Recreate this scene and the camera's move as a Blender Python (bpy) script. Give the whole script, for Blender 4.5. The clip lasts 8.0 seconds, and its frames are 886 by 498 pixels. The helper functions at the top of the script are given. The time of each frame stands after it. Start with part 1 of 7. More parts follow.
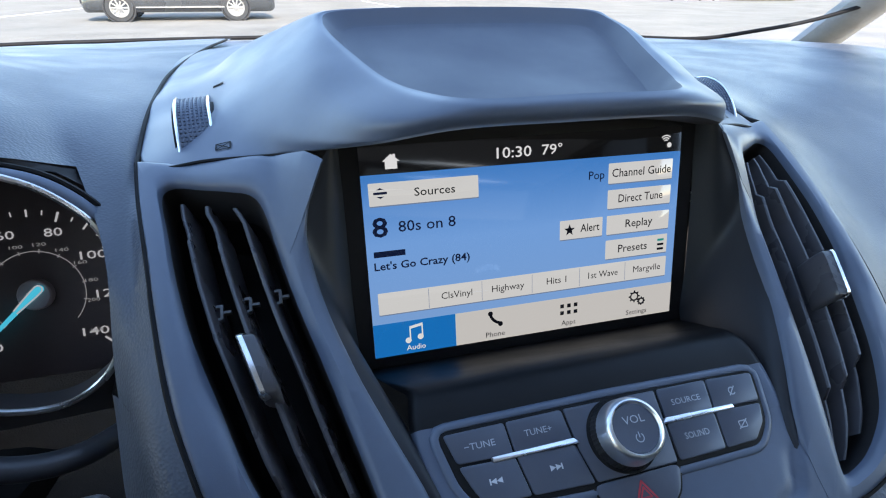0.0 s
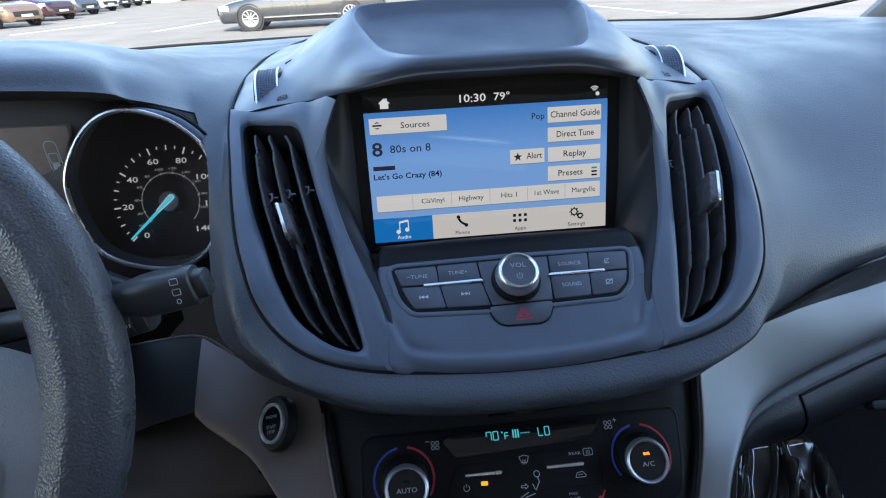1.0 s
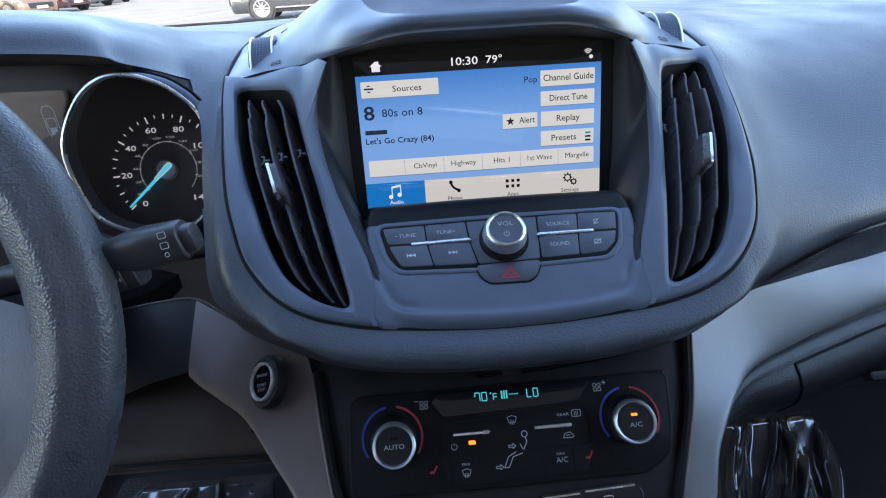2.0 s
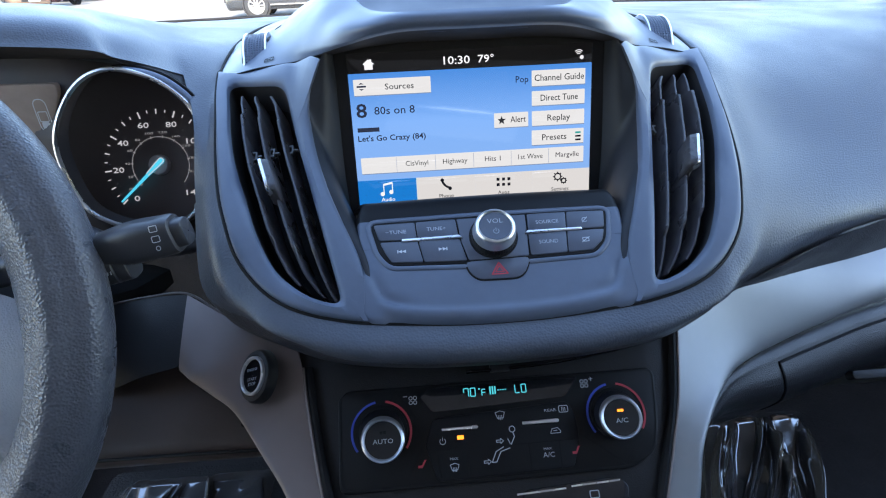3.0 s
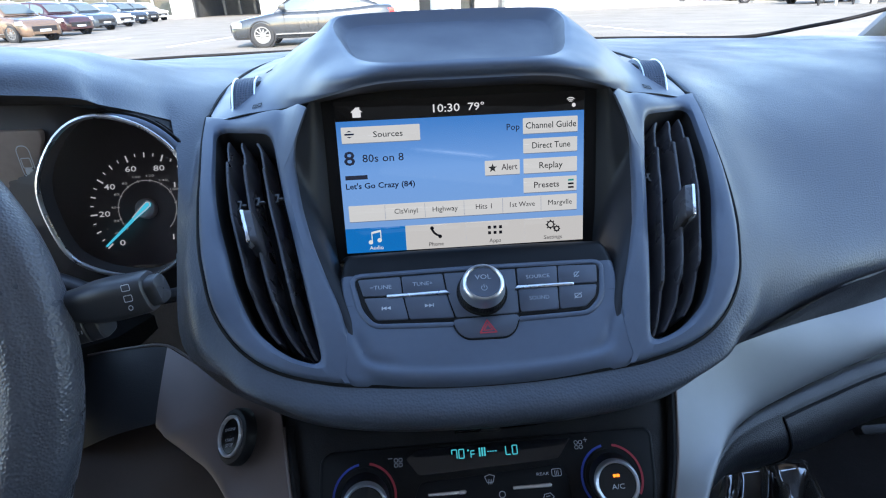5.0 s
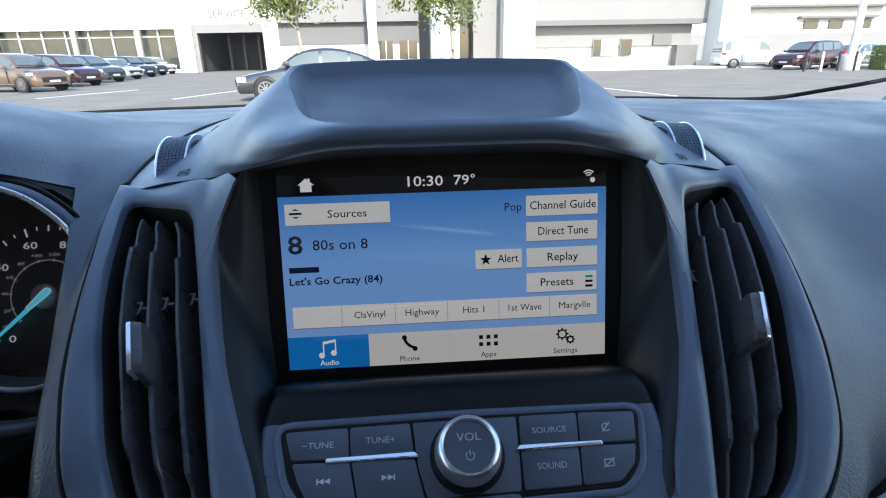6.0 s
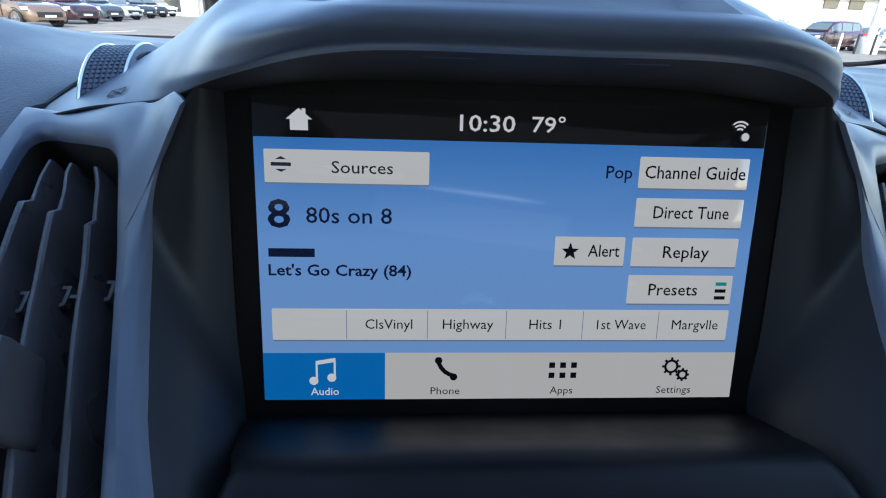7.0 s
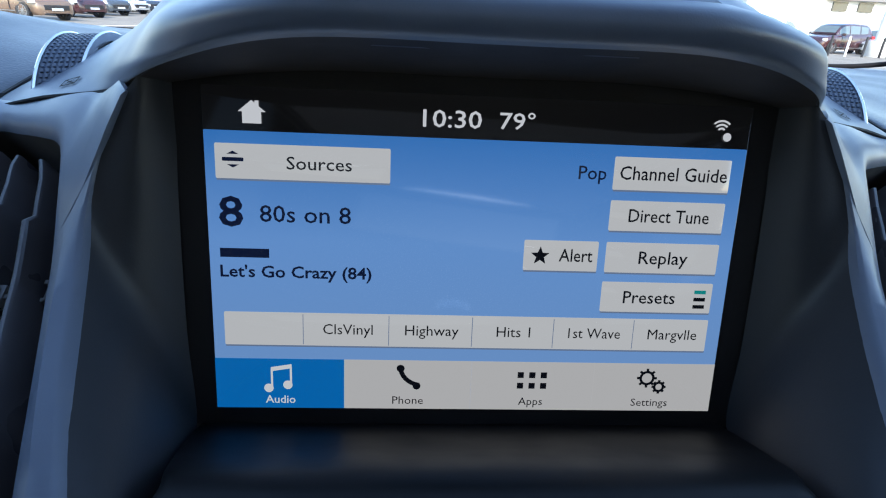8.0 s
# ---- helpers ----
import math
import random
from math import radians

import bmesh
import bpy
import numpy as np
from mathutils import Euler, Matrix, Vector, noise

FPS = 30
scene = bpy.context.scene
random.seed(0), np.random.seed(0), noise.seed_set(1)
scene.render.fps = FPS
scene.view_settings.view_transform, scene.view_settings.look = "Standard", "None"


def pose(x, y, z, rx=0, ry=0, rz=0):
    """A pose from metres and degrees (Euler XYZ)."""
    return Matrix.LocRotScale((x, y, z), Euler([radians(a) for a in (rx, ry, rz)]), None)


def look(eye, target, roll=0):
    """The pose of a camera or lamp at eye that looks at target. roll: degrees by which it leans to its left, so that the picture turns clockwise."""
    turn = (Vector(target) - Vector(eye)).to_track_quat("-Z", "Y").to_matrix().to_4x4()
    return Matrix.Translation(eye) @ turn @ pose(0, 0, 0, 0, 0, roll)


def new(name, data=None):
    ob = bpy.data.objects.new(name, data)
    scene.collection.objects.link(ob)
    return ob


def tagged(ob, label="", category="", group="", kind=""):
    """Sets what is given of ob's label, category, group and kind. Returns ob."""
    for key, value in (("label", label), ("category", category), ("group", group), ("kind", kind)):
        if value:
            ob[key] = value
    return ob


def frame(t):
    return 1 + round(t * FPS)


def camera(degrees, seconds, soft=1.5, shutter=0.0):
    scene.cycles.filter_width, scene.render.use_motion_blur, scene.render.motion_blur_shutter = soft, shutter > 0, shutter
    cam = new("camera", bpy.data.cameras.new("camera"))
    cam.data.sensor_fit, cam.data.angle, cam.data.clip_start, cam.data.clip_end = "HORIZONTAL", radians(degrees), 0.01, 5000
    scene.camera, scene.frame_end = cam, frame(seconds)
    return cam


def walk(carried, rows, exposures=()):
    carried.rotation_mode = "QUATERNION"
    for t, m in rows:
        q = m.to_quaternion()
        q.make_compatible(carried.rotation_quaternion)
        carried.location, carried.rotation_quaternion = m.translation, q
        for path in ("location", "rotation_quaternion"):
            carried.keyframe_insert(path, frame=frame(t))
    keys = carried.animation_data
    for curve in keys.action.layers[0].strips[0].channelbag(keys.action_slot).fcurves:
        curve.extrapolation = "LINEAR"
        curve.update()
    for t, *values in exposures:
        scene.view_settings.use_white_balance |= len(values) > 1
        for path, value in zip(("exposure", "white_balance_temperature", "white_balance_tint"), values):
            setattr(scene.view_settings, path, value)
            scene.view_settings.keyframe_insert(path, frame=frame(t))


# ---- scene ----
cam = camera(79.2, 8.0, soft=1.15)
EXPOSURES = [(0.0, 2.98, 6650, 12), (0.3, 2.68, 6600, 12), (0.5, 2.68, 6600, 12), (1.0, 2.88, 6600, 12), (1.5, 2.96, 6600, 13), (3.0, 3.46, 6550, 14), (4.2, 3.42, 6550, 14), (5.5, 2.62, 6300, 12), (6.0, 2.30, 6400, 12), (6.5, 2.37, 6350, 12), (7.0, 2.53, 6150, 11), (8.0, 2.62, 6150, 11)]
PATH = [
    (0, (-0.114, -0.23, 1.175), (0.372, 1.499, 0.294), 0.4),
    (0.1, (-0.115, -0.239, 1.18), (0.312, 1.498, 0.286), 0.3),
    (0.2, (-0.115, -0.255, 1.177), (0.228, 1.506, 0.293), -0.7),
    (0.3, (-0.11, -0.27, 1.176), (0.171, 1.502, 0.292), -1.0),
    (0.4, (-0.102, -0.286, 1.177), (0.14, 1.496, 0.302), -1.4),
    (0.5, (-0.09, -0.303, 1.175), (0.106, 1.489, 0.307), -1.8),
    (0.6, (-0.079, -0.318, 1.177), (0.084, 1.468, 0.292), -2.1),
    (0.7, (-0.072, -0.333, 1.175), (0.069, 1.459, 0.298), -2.6),
    (0.8, (-0.067, -0.345, 1.179), (0.066, 1.44, 0.285), -2.8),
    (0.9, (-0.063, -0.358, 1.178), (0.056, 1.427, 0.284), -3.1),
    (1, (-0.061, -0.37, 1.172), (0.056, 1.423, 0.295), -2.9),
    (1.2, (-0.057, -0.376, 1.165), (0.05, 1.41, 0.271), -3.3),
    (1.5, (-0.051, -0.377, 1.155), (0.017, 1.406, 0.252), -3.7),
    (3, (-0.047, -0.384, 1.154), (0.051, 1.397, 0.248), -2.4),
    (3.5, (-0.044, -0.382, 1.155), (0.051, 1.399, 0.25), -2.5),
    (4, (-0.041, -0.383, 1.161), (0.054, 1.42, 0.3), -2.5),
    (4.2, (-0.04, -0.38, 1.162), (0.049, 1.422, 0.299), -2.5),
    (5.3, (-0.031, -0.348, 1.169), (0.068, 1.495, 0.398), -2.3),
    (5.4, (-0.023, -0.337, 1.173), (0.047, 1.519, 0.429), -2.3),
    (5.5, (-0.027, -0.323, 1.172), (0.071, 1.544, 0.462), -2.0),
    (5.6, (-0.027, -0.31, 1.168), (0.077, 1.561, 0.469), -1.3),
    (5.7, (-0.025, -0.299, 1.163), (0.083, 1.582, 0.492), -1.0),
    (5.8, (-0.025, -0.289, 1.159), (0.087, 1.594, 0.496), -1.1),
    (5.9, (-0.022, -0.279, 1.157), (0.084, 1.605, 0.495), -1.3),
    (6, (-0.019, -0.267, 1.158), (0.1, 1.623, 0.514), -1.2),
    (6.1, (-0.015, -0.256, 1.16), (0.097, 1.626, 0.493), -1.2),
    (6.2, (-0.019, -0.245, 1.155), (0.099, 1.624, 0.455), -1.0),
    (6.3, (-0.029, -0.233, 1.148), (0.123, 1.619, 0.409), -0.1),
    (6.4, (-0.036, -0.217, 1.144), (0.146, 1.612, 0.356), 0.8),
    (6.5, (-0.037, -0.206, 1.138), (0.12, 1.625, 0.351), 0.8),
    (6.6, (-0.037, -0.2, 1.135), (0.118, 1.643, 0.372), 1.1),
    (6.7, (-0.036, -0.189, 1.136), (0.107, 1.647, 0.356), 1.2),
    (7, (-0.036, -0.169, 1.131), (0.093, 1.673, 0.362), 2.2),
    (7.5, (-0.028, -0.159, 1.136), (0.098, 1.684, 0.369), 3.2),
    (8, (-0.022, -0.16, 1.129), (0.096, 1.68, 0.354), 2.9),
]
walk(cam, [(t, look(eye, target, roll)) for t, eye, target, roll in PATH], EXPOSURES)

# ---------- world, sun and exposure ----------
world = bpy.data.worlds.new("sky")
scene.world = world
world.use_nodes = True
wt = world.node_tree
sky = wt.nodes.new("ShaderNodeTexSky")
sky.sky_type, sky.sun_disc = "NISHITA", False
sky.sun_elevation, sky.sun_rotation = radians(33), radians(171)
sky.air_density, sky.dust_density, sky.ozone_density = 1.2, 0.6, 2.0
wt.links.new(sky.outputs[0], wt.nodes["Background"].inputs[0])
wt.nodes["Background"].inputs[1].default_value = 0.13
sun = new("sun", bpy.data.lights.new("sun", "SUN"))
sun.data.energy, sun.data.angle, sun.data.color = 1.9, radians(0.53), (1.0, 0.95, 0.88)
sun.matrix_world = look((0.15 * 20, -0.93 * 20, 0.61 * 20), (0, 0, 0))

# ---------- small builders ----------


def cat(a, b, c, d, t):
    return tuple(0.5 * (2 * q + (r - p) * t + (2 * p - 5 * q + 4 * r - s) * t * t + (3 * q - p - 3 * r + s) * t ** 3)
                 for p, q, r, s in zip(a, b, c, d))


def spline(pts, per=6, closed=False):
    """A smooth line through the points, per steps from one to the next."""
    n, out = len(pts), []
    for i in range(n if closed else n - 1):
        if closed:
            a, b, c, d = (pts[(i + k) % n] for k in (-1, 0, 1, 2))
        else:
            b, c = pts[i], pts[i + 1]
            a = pts[i - 1] if i else tuple(2 * p - q for p, q in zip(b, c))
            d = pts[i + 2] if i + 2 < n else tuple(2 * q - p for p, q in zip(b, c))
        out += [cat(a, b, c, d, k / per) for k in range(per)]
    return out if closed else out + [tuple(pts[-1])]


def patch(rows, per=6, across=5):
    """A smooth surface through rows of points."""
    rows = [spline(r, per) for r in rows]
    cols = [spline(c, across) for c in zip(*rows)]
    return list(zip(*cols))


def sheet(rows, closed=False, bm=None, flip=False):
    bm = bm or bmesh.new()
    vs = [[bm.verts.new(p) for p in r] for r in rows]
    for a, b in zip(vs, vs[1:]):
        n = len(a)
        for i in range(n if closed else n - 1):
            j = (i + 1) % n
            f = (a[i], a[j], b[j], b[i])
            bm.faces.new(f[::-1] if flip else f)
    return bm


def both_sides(bm):
    """The mesh and its mirror across the car's middle, welded."""
    twin = bmesh.ops.duplicate(bm, geom=bm.verts[:] + bm.edges[:] + bm.faces[:])["geom"]
    vs = [v for v in twin if isinstance(v, bmesh.types.BMVert)]
    for v in vs:
        v.co.x = -v.co.x
    bmesh.ops.reverse_faces(bm, faces=[f for f in twin if isinstance(f, bmesh.types.BMFace)])
    bmesh.ops.remove_doubles(bm, verts=bm.verts, dist=0.0002)
    return bm


def part(name, bm, material, parent=None, label="", sharp=38, m=None):
    mesh = bpy.data.meshes.new(name)
    bm.normal_update()
    bm.to_mesh(mesh)
    bm.free()
    mesh.materials.append(material)
    for p in mesh.polygons:
        p.use_smooth = True
    mesh.set_sharp_from_angle(angle=radians(sharp))
    ob = new(name, mesh)
    ob.parent = parent
    if m is not None:
        ob.matrix_local = m
    return tagged(ob, label)


def thing(name, m, label, category, group="", kind=""):
    ob = new(name)
    ob.empty_display_size = 0.05
    ob.matrix_world = m
    return tagged(ob, label, category, group, kind)


def basis(origin, lean):
    """A frame whose x is the car's right, y goes up a face that leans back by lean degrees, z out of it towards the seats."""
    a = radians(lean)
    m = Matrix(((1, 0, 0, 0), (0, math.sin(a), -math.cos(a), 0), (0, math.cos(a), math.sin(a), 0), (0, 0, 0, 1)))
    return Matrix.Translation(origin) @ m


def inset(loop, d):
    n, out = len(loop), []
    for i in range(n):
        (ax, ay), (bx, by), (cx, cy) = loop[i - 1][:2], loop[i][:2], loop[(i + 1) % n][:2]
        e1 = Vector((bx - ax, by - ay))
        e2 = Vector((cx - bx, cy - by))
        if e1.length < 1e-9 or e2.length < 1e-9:
            out.append((bx, by))
            continue
        e1.normalize(), e2.normalize()
        n1, n2 = Vector((-e1.y, e1.x)), Vector((-e2.y, e2.x))
        k = n1 + n2
        k = k / max(0.4, k.length_squared / 2) if k.length > 1e-6 else n1
        out.append((bx + k.x * d, by + k.y * d))
    return out


def plate(loop, z0, z1, bevel=0.0004, bm=None, dome=0.0):
    """A slab over a counter-clockwise outline, with rounded upper edges."""
    bm = bm or bmesh.new()
    area = sum(a[0] * b[1] - b[0] * a[1] for a, b in zip(loop, loop[1:] + loop[:1]))
    loop = list(loop) if area > 0 else list(loop)[::-1]
    levels = [(loop, z0), (loop, z1 - bevel), (inset(loop, bevel * 0.3), z1 - bevel * 0.3), (inset(loop, bevel), z1)]
    vs = [[bm.verts.new((x, y, z)) for x, y, *_ in lp] for lp, z in levels]
    for a, b in zip(vs, vs[1:]):
        for i in range(len(a)):
            j = (i + 1) % len(a)
            bm.faces.new((a[i], a[j], b[j], b[i]))
    if dome:
        cx, cy = sum(p[0] for p in loop) / len(loop), sum(p[1] for p in loop) / len(loop)
        c = bm.verts.new((cx, cy, z1 + dome))
        for i in range(len(vs[-1])):
            bm.faces.new((vs[-1][i], vs[-1][(i + 1) % len(vs[-1])], c))
    else:
        bm.faces.new(vs[-1])
    return bm


def round_rect(x0, y0, x1, y1, r=0.001, n=4):
    out = []
    for cx, cy, a in ((x1 - r, y1 - r, 0), (x0 + r, y1 - r, 90), (x0 + r, y0 + r, 180), (x1 - r, y0 + r, 270)):
        for k in range(n + 1):
            w = radians(a + 90 * k / n)
            out.append((cx + r * math.cos(w), cy + r * math.sin(w)))
    return out


def soft_poly(pts, r, n=3):
    """An outline with its corners rounded."""
    out, m = [], len(pts)
    for i in range(m):
        a, b, c = Vector(pts[i - 1]), Vector(pts[i]), Vector(pts[(i + 1) % m])
        d1, d2 = (a - b), (c - b)
        k = min(r, d1.length * 0.45, d2.length * 0.45)
        p, q = b + d1.normalized() * k, b + d2.normalized() * k
        for j in range(n + 1):
            t = j / n
            out.append(tuple((1 - t) ** 2 * p + 2 * t * (1 - t) * b + t * t * q))
    return out


def circle(cx, cy, r, n=40, a0=0.0):
    return [(cx + r * math.cos(a0 + 2 * math.pi * k / n), cy + r * math.sin(a0 + 2 * math.pi * k / n)) for k in range(n)]


def lathe(profile, n=48, bm=None, at=(0, 0, 0)):
    """A body of revolution about local z; the profile is (radius, height) from outside in."""
    bm = bm or bmesh.new()
    rows = [[(at[0] + r * math.cos(2 * math.pi * k / n), at[1] + r * math.sin(2 * math.pi * k / n), at[2] + z) for k in range(n)]
            for r, z in profile]
    return sheet(rows, closed=True, bm=bm)


def bar(loop, z, bm=None):
    """A flat printed or lit shape."""
    bm = bm or bmesh.new()
    area = sum(a[0] * b[1] - b[0] * a[1] for a, b in zip(loop, loop[1:] + loop[:1]))
    loop = loop if area > 0 else loop[::-1]
    bm.faces.new([bm.verts.new((x, y, z)) for x, y in loop])
    return bm


def stroke(pts, w, z, bm=None, closed=False):
    """A printed line of width w."""
    bm = bm or bmesh.new()
    for a, b in zip(pts, pts[1:] + (pts[:1] if closed else [])):
        a, b = Vector(a[:2]), Vector(b[:2])
        if (b - a).length < 1e-7:
            continue
        d = (b - a).normalized()
        n = Vector((-d.y, d.x)) * w / 2
        d = d * w * 0.3
        bm.faces.new([bm.verts.new((p.x, p.y, z)) for p in (a - d - n, b + d - n, b + d + n, a - d + n)])
    return bm


def arc(cx, cy, r, a0, a1, n=14):
    return [(cx + r * math.cos(radians(a0 + (a1 - a0) * k / n)), cy + r * math.sin(radians(a0 + (a1 - a0) * k / n))) for k in range(n + 1)]


def words(text, x0, x1, y0, z, height=0.0, bm=None, bold=0.0, turn=0.0):
    """Lettering in the built-in font, from x0 to x1 on the baseline y0."""
    curve = bpy.data.curves.new("lettering", "FONT")
    curve.body, curve.size, curve.offset, curve.resolution_u = text, 1.0, bold, 2
    ob = new("lettering", curve)
    mesh = bpy.data.meshes.new_from_object(ob.evaluated_get(bpy.context.evaluated_depsgraph_get()))
    bpy.data.objects.remove(ob)
    bpy.data.curves.remove(curve)
    bm = bm or bmesh.new()
    xs, ys = [v.co.x for v in mesh.vertices], [v.co.y for v in mesh.vertices]
    k = (x1 - x0) / (max(xs) - min(xs))
    ky = height / max(ys) if height else k
    for v in mesh.vertices:
        v.co = ((v.co.x - min(xs)) * k, v.co.y * ky, 0)
    mesh.transform(Matrix.Translation((x0, y0, z)) @ Matrix.Rotation(radians(turn), 4, "Z"))
    bm.from_mesh(mesh)
    bpy.data.meshes.remove(mesh)
    return bm


def ribbon(cx, cy, r, w, a0, a1, z, n=24):
    """A printed arc of width w."""
    return sheet([[(x, y, z) for x, y in arc(cx, cy, r + d, a0, a1, n)] for d in (w / 2, -w / 2)], flip=a1 > a0)


def tube(path, r, sides=10, bm=None, flat=1.0, cap=True, up=(0, 0, 1)):
    """A round or flattened bar along a line; r is one radius or a list of them."""
    bm = bm or bmesh.new()
    path = [Vector(p) for p in path]
    rows = []
    for i, p in enumerate(path):
        d = (path[min(i + 1, len(path) - 1)] - path[max(i - 1, 0)]).normalized()
        s = d.cross(Vector(up))
        s = s.normalized() if s.length > 1e-6 else Vector((1, 0, 0))
        u = s.cross(d).normalized()
        k = r[i] if isinstance(r, (list, tuple)) else r
        rows.append([p + s * math.cos(2 * math.pi * j / sides) * k + u * math.sin(2 * math.pi * j / sides) * k * flat for j in range(sides)])
    sheet(rows, closed=True, bm=bm)
    if cap:
        bm.verts.ensure_lookup_table()
        n = len(bm.verts)
        bm.faces.new([bm.verts[n - sides + j] for j in range(sides)])
        bm.faces.new([bm.verts[n - len(rows) * sides + j] for j in range(sides)][::-1])
    return bm


def box(x0, y0, z0, x1, y1, z1, bm=None, bevel=0.0):
    own = bmesh.new()
    bmesh.ops.create_cube(own, size=1, matrix=Matrix.Translation(((x0 + x1) / 2, (y0 + y1) / 2, (z0 + z1) / 2)) @ Matrix.Diagonal((x1 - x0, y1 - y0, z1 - z0, 1)))
    if bevel:
        bmesh.ops.bevel(own, geom=own.edges[:], offset=bevel, segments=2, affect="EDGES", profile=0.7)
    if bm is None:
        return own
    mesh = bpy.data.meshes.new("tmp")
    own.to_mesh(mesh)
    own.free()
    bm.from_mesh(mesh)
    bpy.data.meshes.remove(mesh)
    return bm


# ---------- materials ----------


def surface(name, color, rough=0.5, metal=0.0, spec=0.5, grain=0.0, grain_size=0.001, mottled=0.12, mottle_size=0.03, relief="noise", coat=0.0, rough_var=0.08):
    """A procedural surface: colour mottled at two scales, uneven gloss, and a fine relief; sizes in metres."""
    mat = bpy.data.materials.new(name)
    mat.use_nodes = True
    nt = mat.node_tree
    b = nt.nodes["Principled BSDF"]
    b.inputs["Metallic"].default_value = metal
    b.inputs["Specular IOR Level"].default_value = spec
    b.inputs["Coat Weight"].default_value = coat
    co = nt.nodes.new("ShaderNodeTexCoord")
    geo = co.outputs["Object"]
    big = nt.nodes.new("ShaderNodeTexNoise")
    big.inputs["Scale"].default_value, big.inputs["Detail"].default_value = 1 / mottle_size, 3
    fine = nt.nodes.new("ShaderNodeTexNoise")
    fine.inputs["Scale"].default_value, fine.inputs["Detail"].default_value = 9 / mottle_size, 2
    add = nt.nodes.new("ShaderNodeMath")
    add.operation = "MULTIPLY_ADD"
    add.inputs[1].default_value = 0.35
    ramp = nt.nodes.new("ShaderNodeMapRange")
    ramp.inputs["From Min"].default_value, ramp.inputs["From Max"].default_value = 0.42, 0.95
    ramp.inputs["To Min"].default_value, ramp.inputs["To Max"].default_value = 1 - mottled, 1 + mottled
    mul = nt.nodes.new("ShaderNodeVectorMath")
    mul.operation = "SCALE"
    mul.inputs[0].default_value = color[:3]
    for n in (big, fine):
        nt.links.new(geo, n.inputs["Vector"])
    nt.links.new(fine.outputs[0], add.inputs[0])
    nt.links.new(big.outputs[0], add.inputs[2])
    nt.links.new(add.outputs[0], ramp.inputs["Value"])
    nt.links.new(ramp.outputs[0], mul.inputs["Scale"])
    nt.links.new(mul.outputs[0], b.inputs["Base Color"])
    rr = nt.nodes.new("ShaderNodeMapRange")
    rr.inputs["From Min"].default_value, rr.inputs["From Max"].default_value = 0.3, 0.7
    rr.inputs["To Min"].default_value, rr.inputs["To Max"].default_value = max(0.02, rough - rough_var), min(1, rough + rough_var)
    nt.links.new(big.outputs[0], rr.inputs["Value"])
    nt.links.new(rr.outputs[0], b.inputs["Roughness"])
    if grain:
        if relief == "leather":
            tex = nt.nodes.new("ShaderNodeTexVoronoi")
            tex.feature = "SMOOTH_F1"
            tex.inputs["Smoothness"].default_value = 0.4
            out = tex.outputs["Distance"]
        else:
            tex = nt.nodes.new("ShaderNodeTexNoise")
            tex.inputs["Detail"].default_value = 2
            out = tex.outputs[0]
        tex.inputs["Scale"].default_value = 1 / grain_size
        warp = nt.nodes.new("ShaderNodeTexNoise")
        warp.inputs["Scale"].default_value = 0.4 / grain_size
        mix = nt.nodes.new("ShaderNodeVectorMath")
        mix.operation = "MULTIPLY_ADD"
        mix.inputs[1].default_value = (grain_size * 0.35,) * 3
        nt.links.new(geo, warp.inputs["Vector"])
        nt.links.new(warp.outputs["Color"], mix.inputs[0])
        nt.links.new(geo, mix.inputs[2])
        nt.links.new(mix.outputs[0], tex.inputs["Vector"])
        bump = nt.nodes.new("ShaderNodeBump")
        bump.inputs["Strength"].default_value, bump.inputs["Distance"].default_value = grain, grain_size * 0.6
        nt.links.new(out, bump.inputs["Height"])
        nt.links.new(bump.outputs[0], b.inputs["Normal"])
    return mat


def lit(name, color, strength=1.0, rough=0.25, gloss=0.12):
    """A lit display or lamp."""
    mat = bpy.data.materials.new(name)
    mat.use_nodes = True
    b = mat.node_tree.nodes["Principled BSDF"]
    b.inputs["Base Color"].default_value = (0.004, 0.004, 0.004, 1)
    b.inputs["Roughness"].default_value = rough
    b.inputs["Specular IOR Level"].default_value = gloss
    b.inputs["Emission Color"].default_value = (*color, 1)
    b.inputs["Emission Strength"].default_value = strength
    return mat


pad = surface("soft dash skin", (0.066, 0.079, 0.104), 0.45, grain=0.29, grain_size=0.0014, relief="leather", mottled=0.1, mottle_size=0.06)
# Coarser grain; its darker colour carries the shade under the lip.
pad_roll_shaded = surface("coarse dash skin, shade in colour", (0.026, 0.027, 0.035), 0.44, spec=0.35, grain=0.42, grain_size=0.0012, relief="leather", mottled=0.1, mottle_size=0.06)
satin = surface("satin charcoal plastic", (0.088, 0.111, 0.158), 0.42, grain=0.10, grain_size=0.0005, mottled=0.08, mottle_size=0.05)
tray_plastic = surface("smooth slate plastic", (0.088, 0.111, 0.158), 0.40, grain=0.08, grain_size=0.0005, mottled=0.08, mottle_size=0.04)
button_plastic = surface("button plastic", (0.072, 0.084, 0.114), 0.36, grain=0.06, grain_size=0.0005, mottled=0.08)
dark_plastic = surface("dark grained plastic", (0.013, 0.013, 0.0145), 0.5, spec=0.3, grain=0.3, grain_size=0.0009, mottled=0.18)
vane_plastic = surface("vane plastic", (0.052, 0.050, 0.056), 0.30, mottled=0.1)
dark_clip = surface("grey clip plastic", (0.11, 0.115, 0.12), 0.4, mottled=0.1)
stalk_plastic = surface("stalk plastic", (0.040, 0.041, 0.047), 0.4, grain=0.08, grain_size=0.0006)
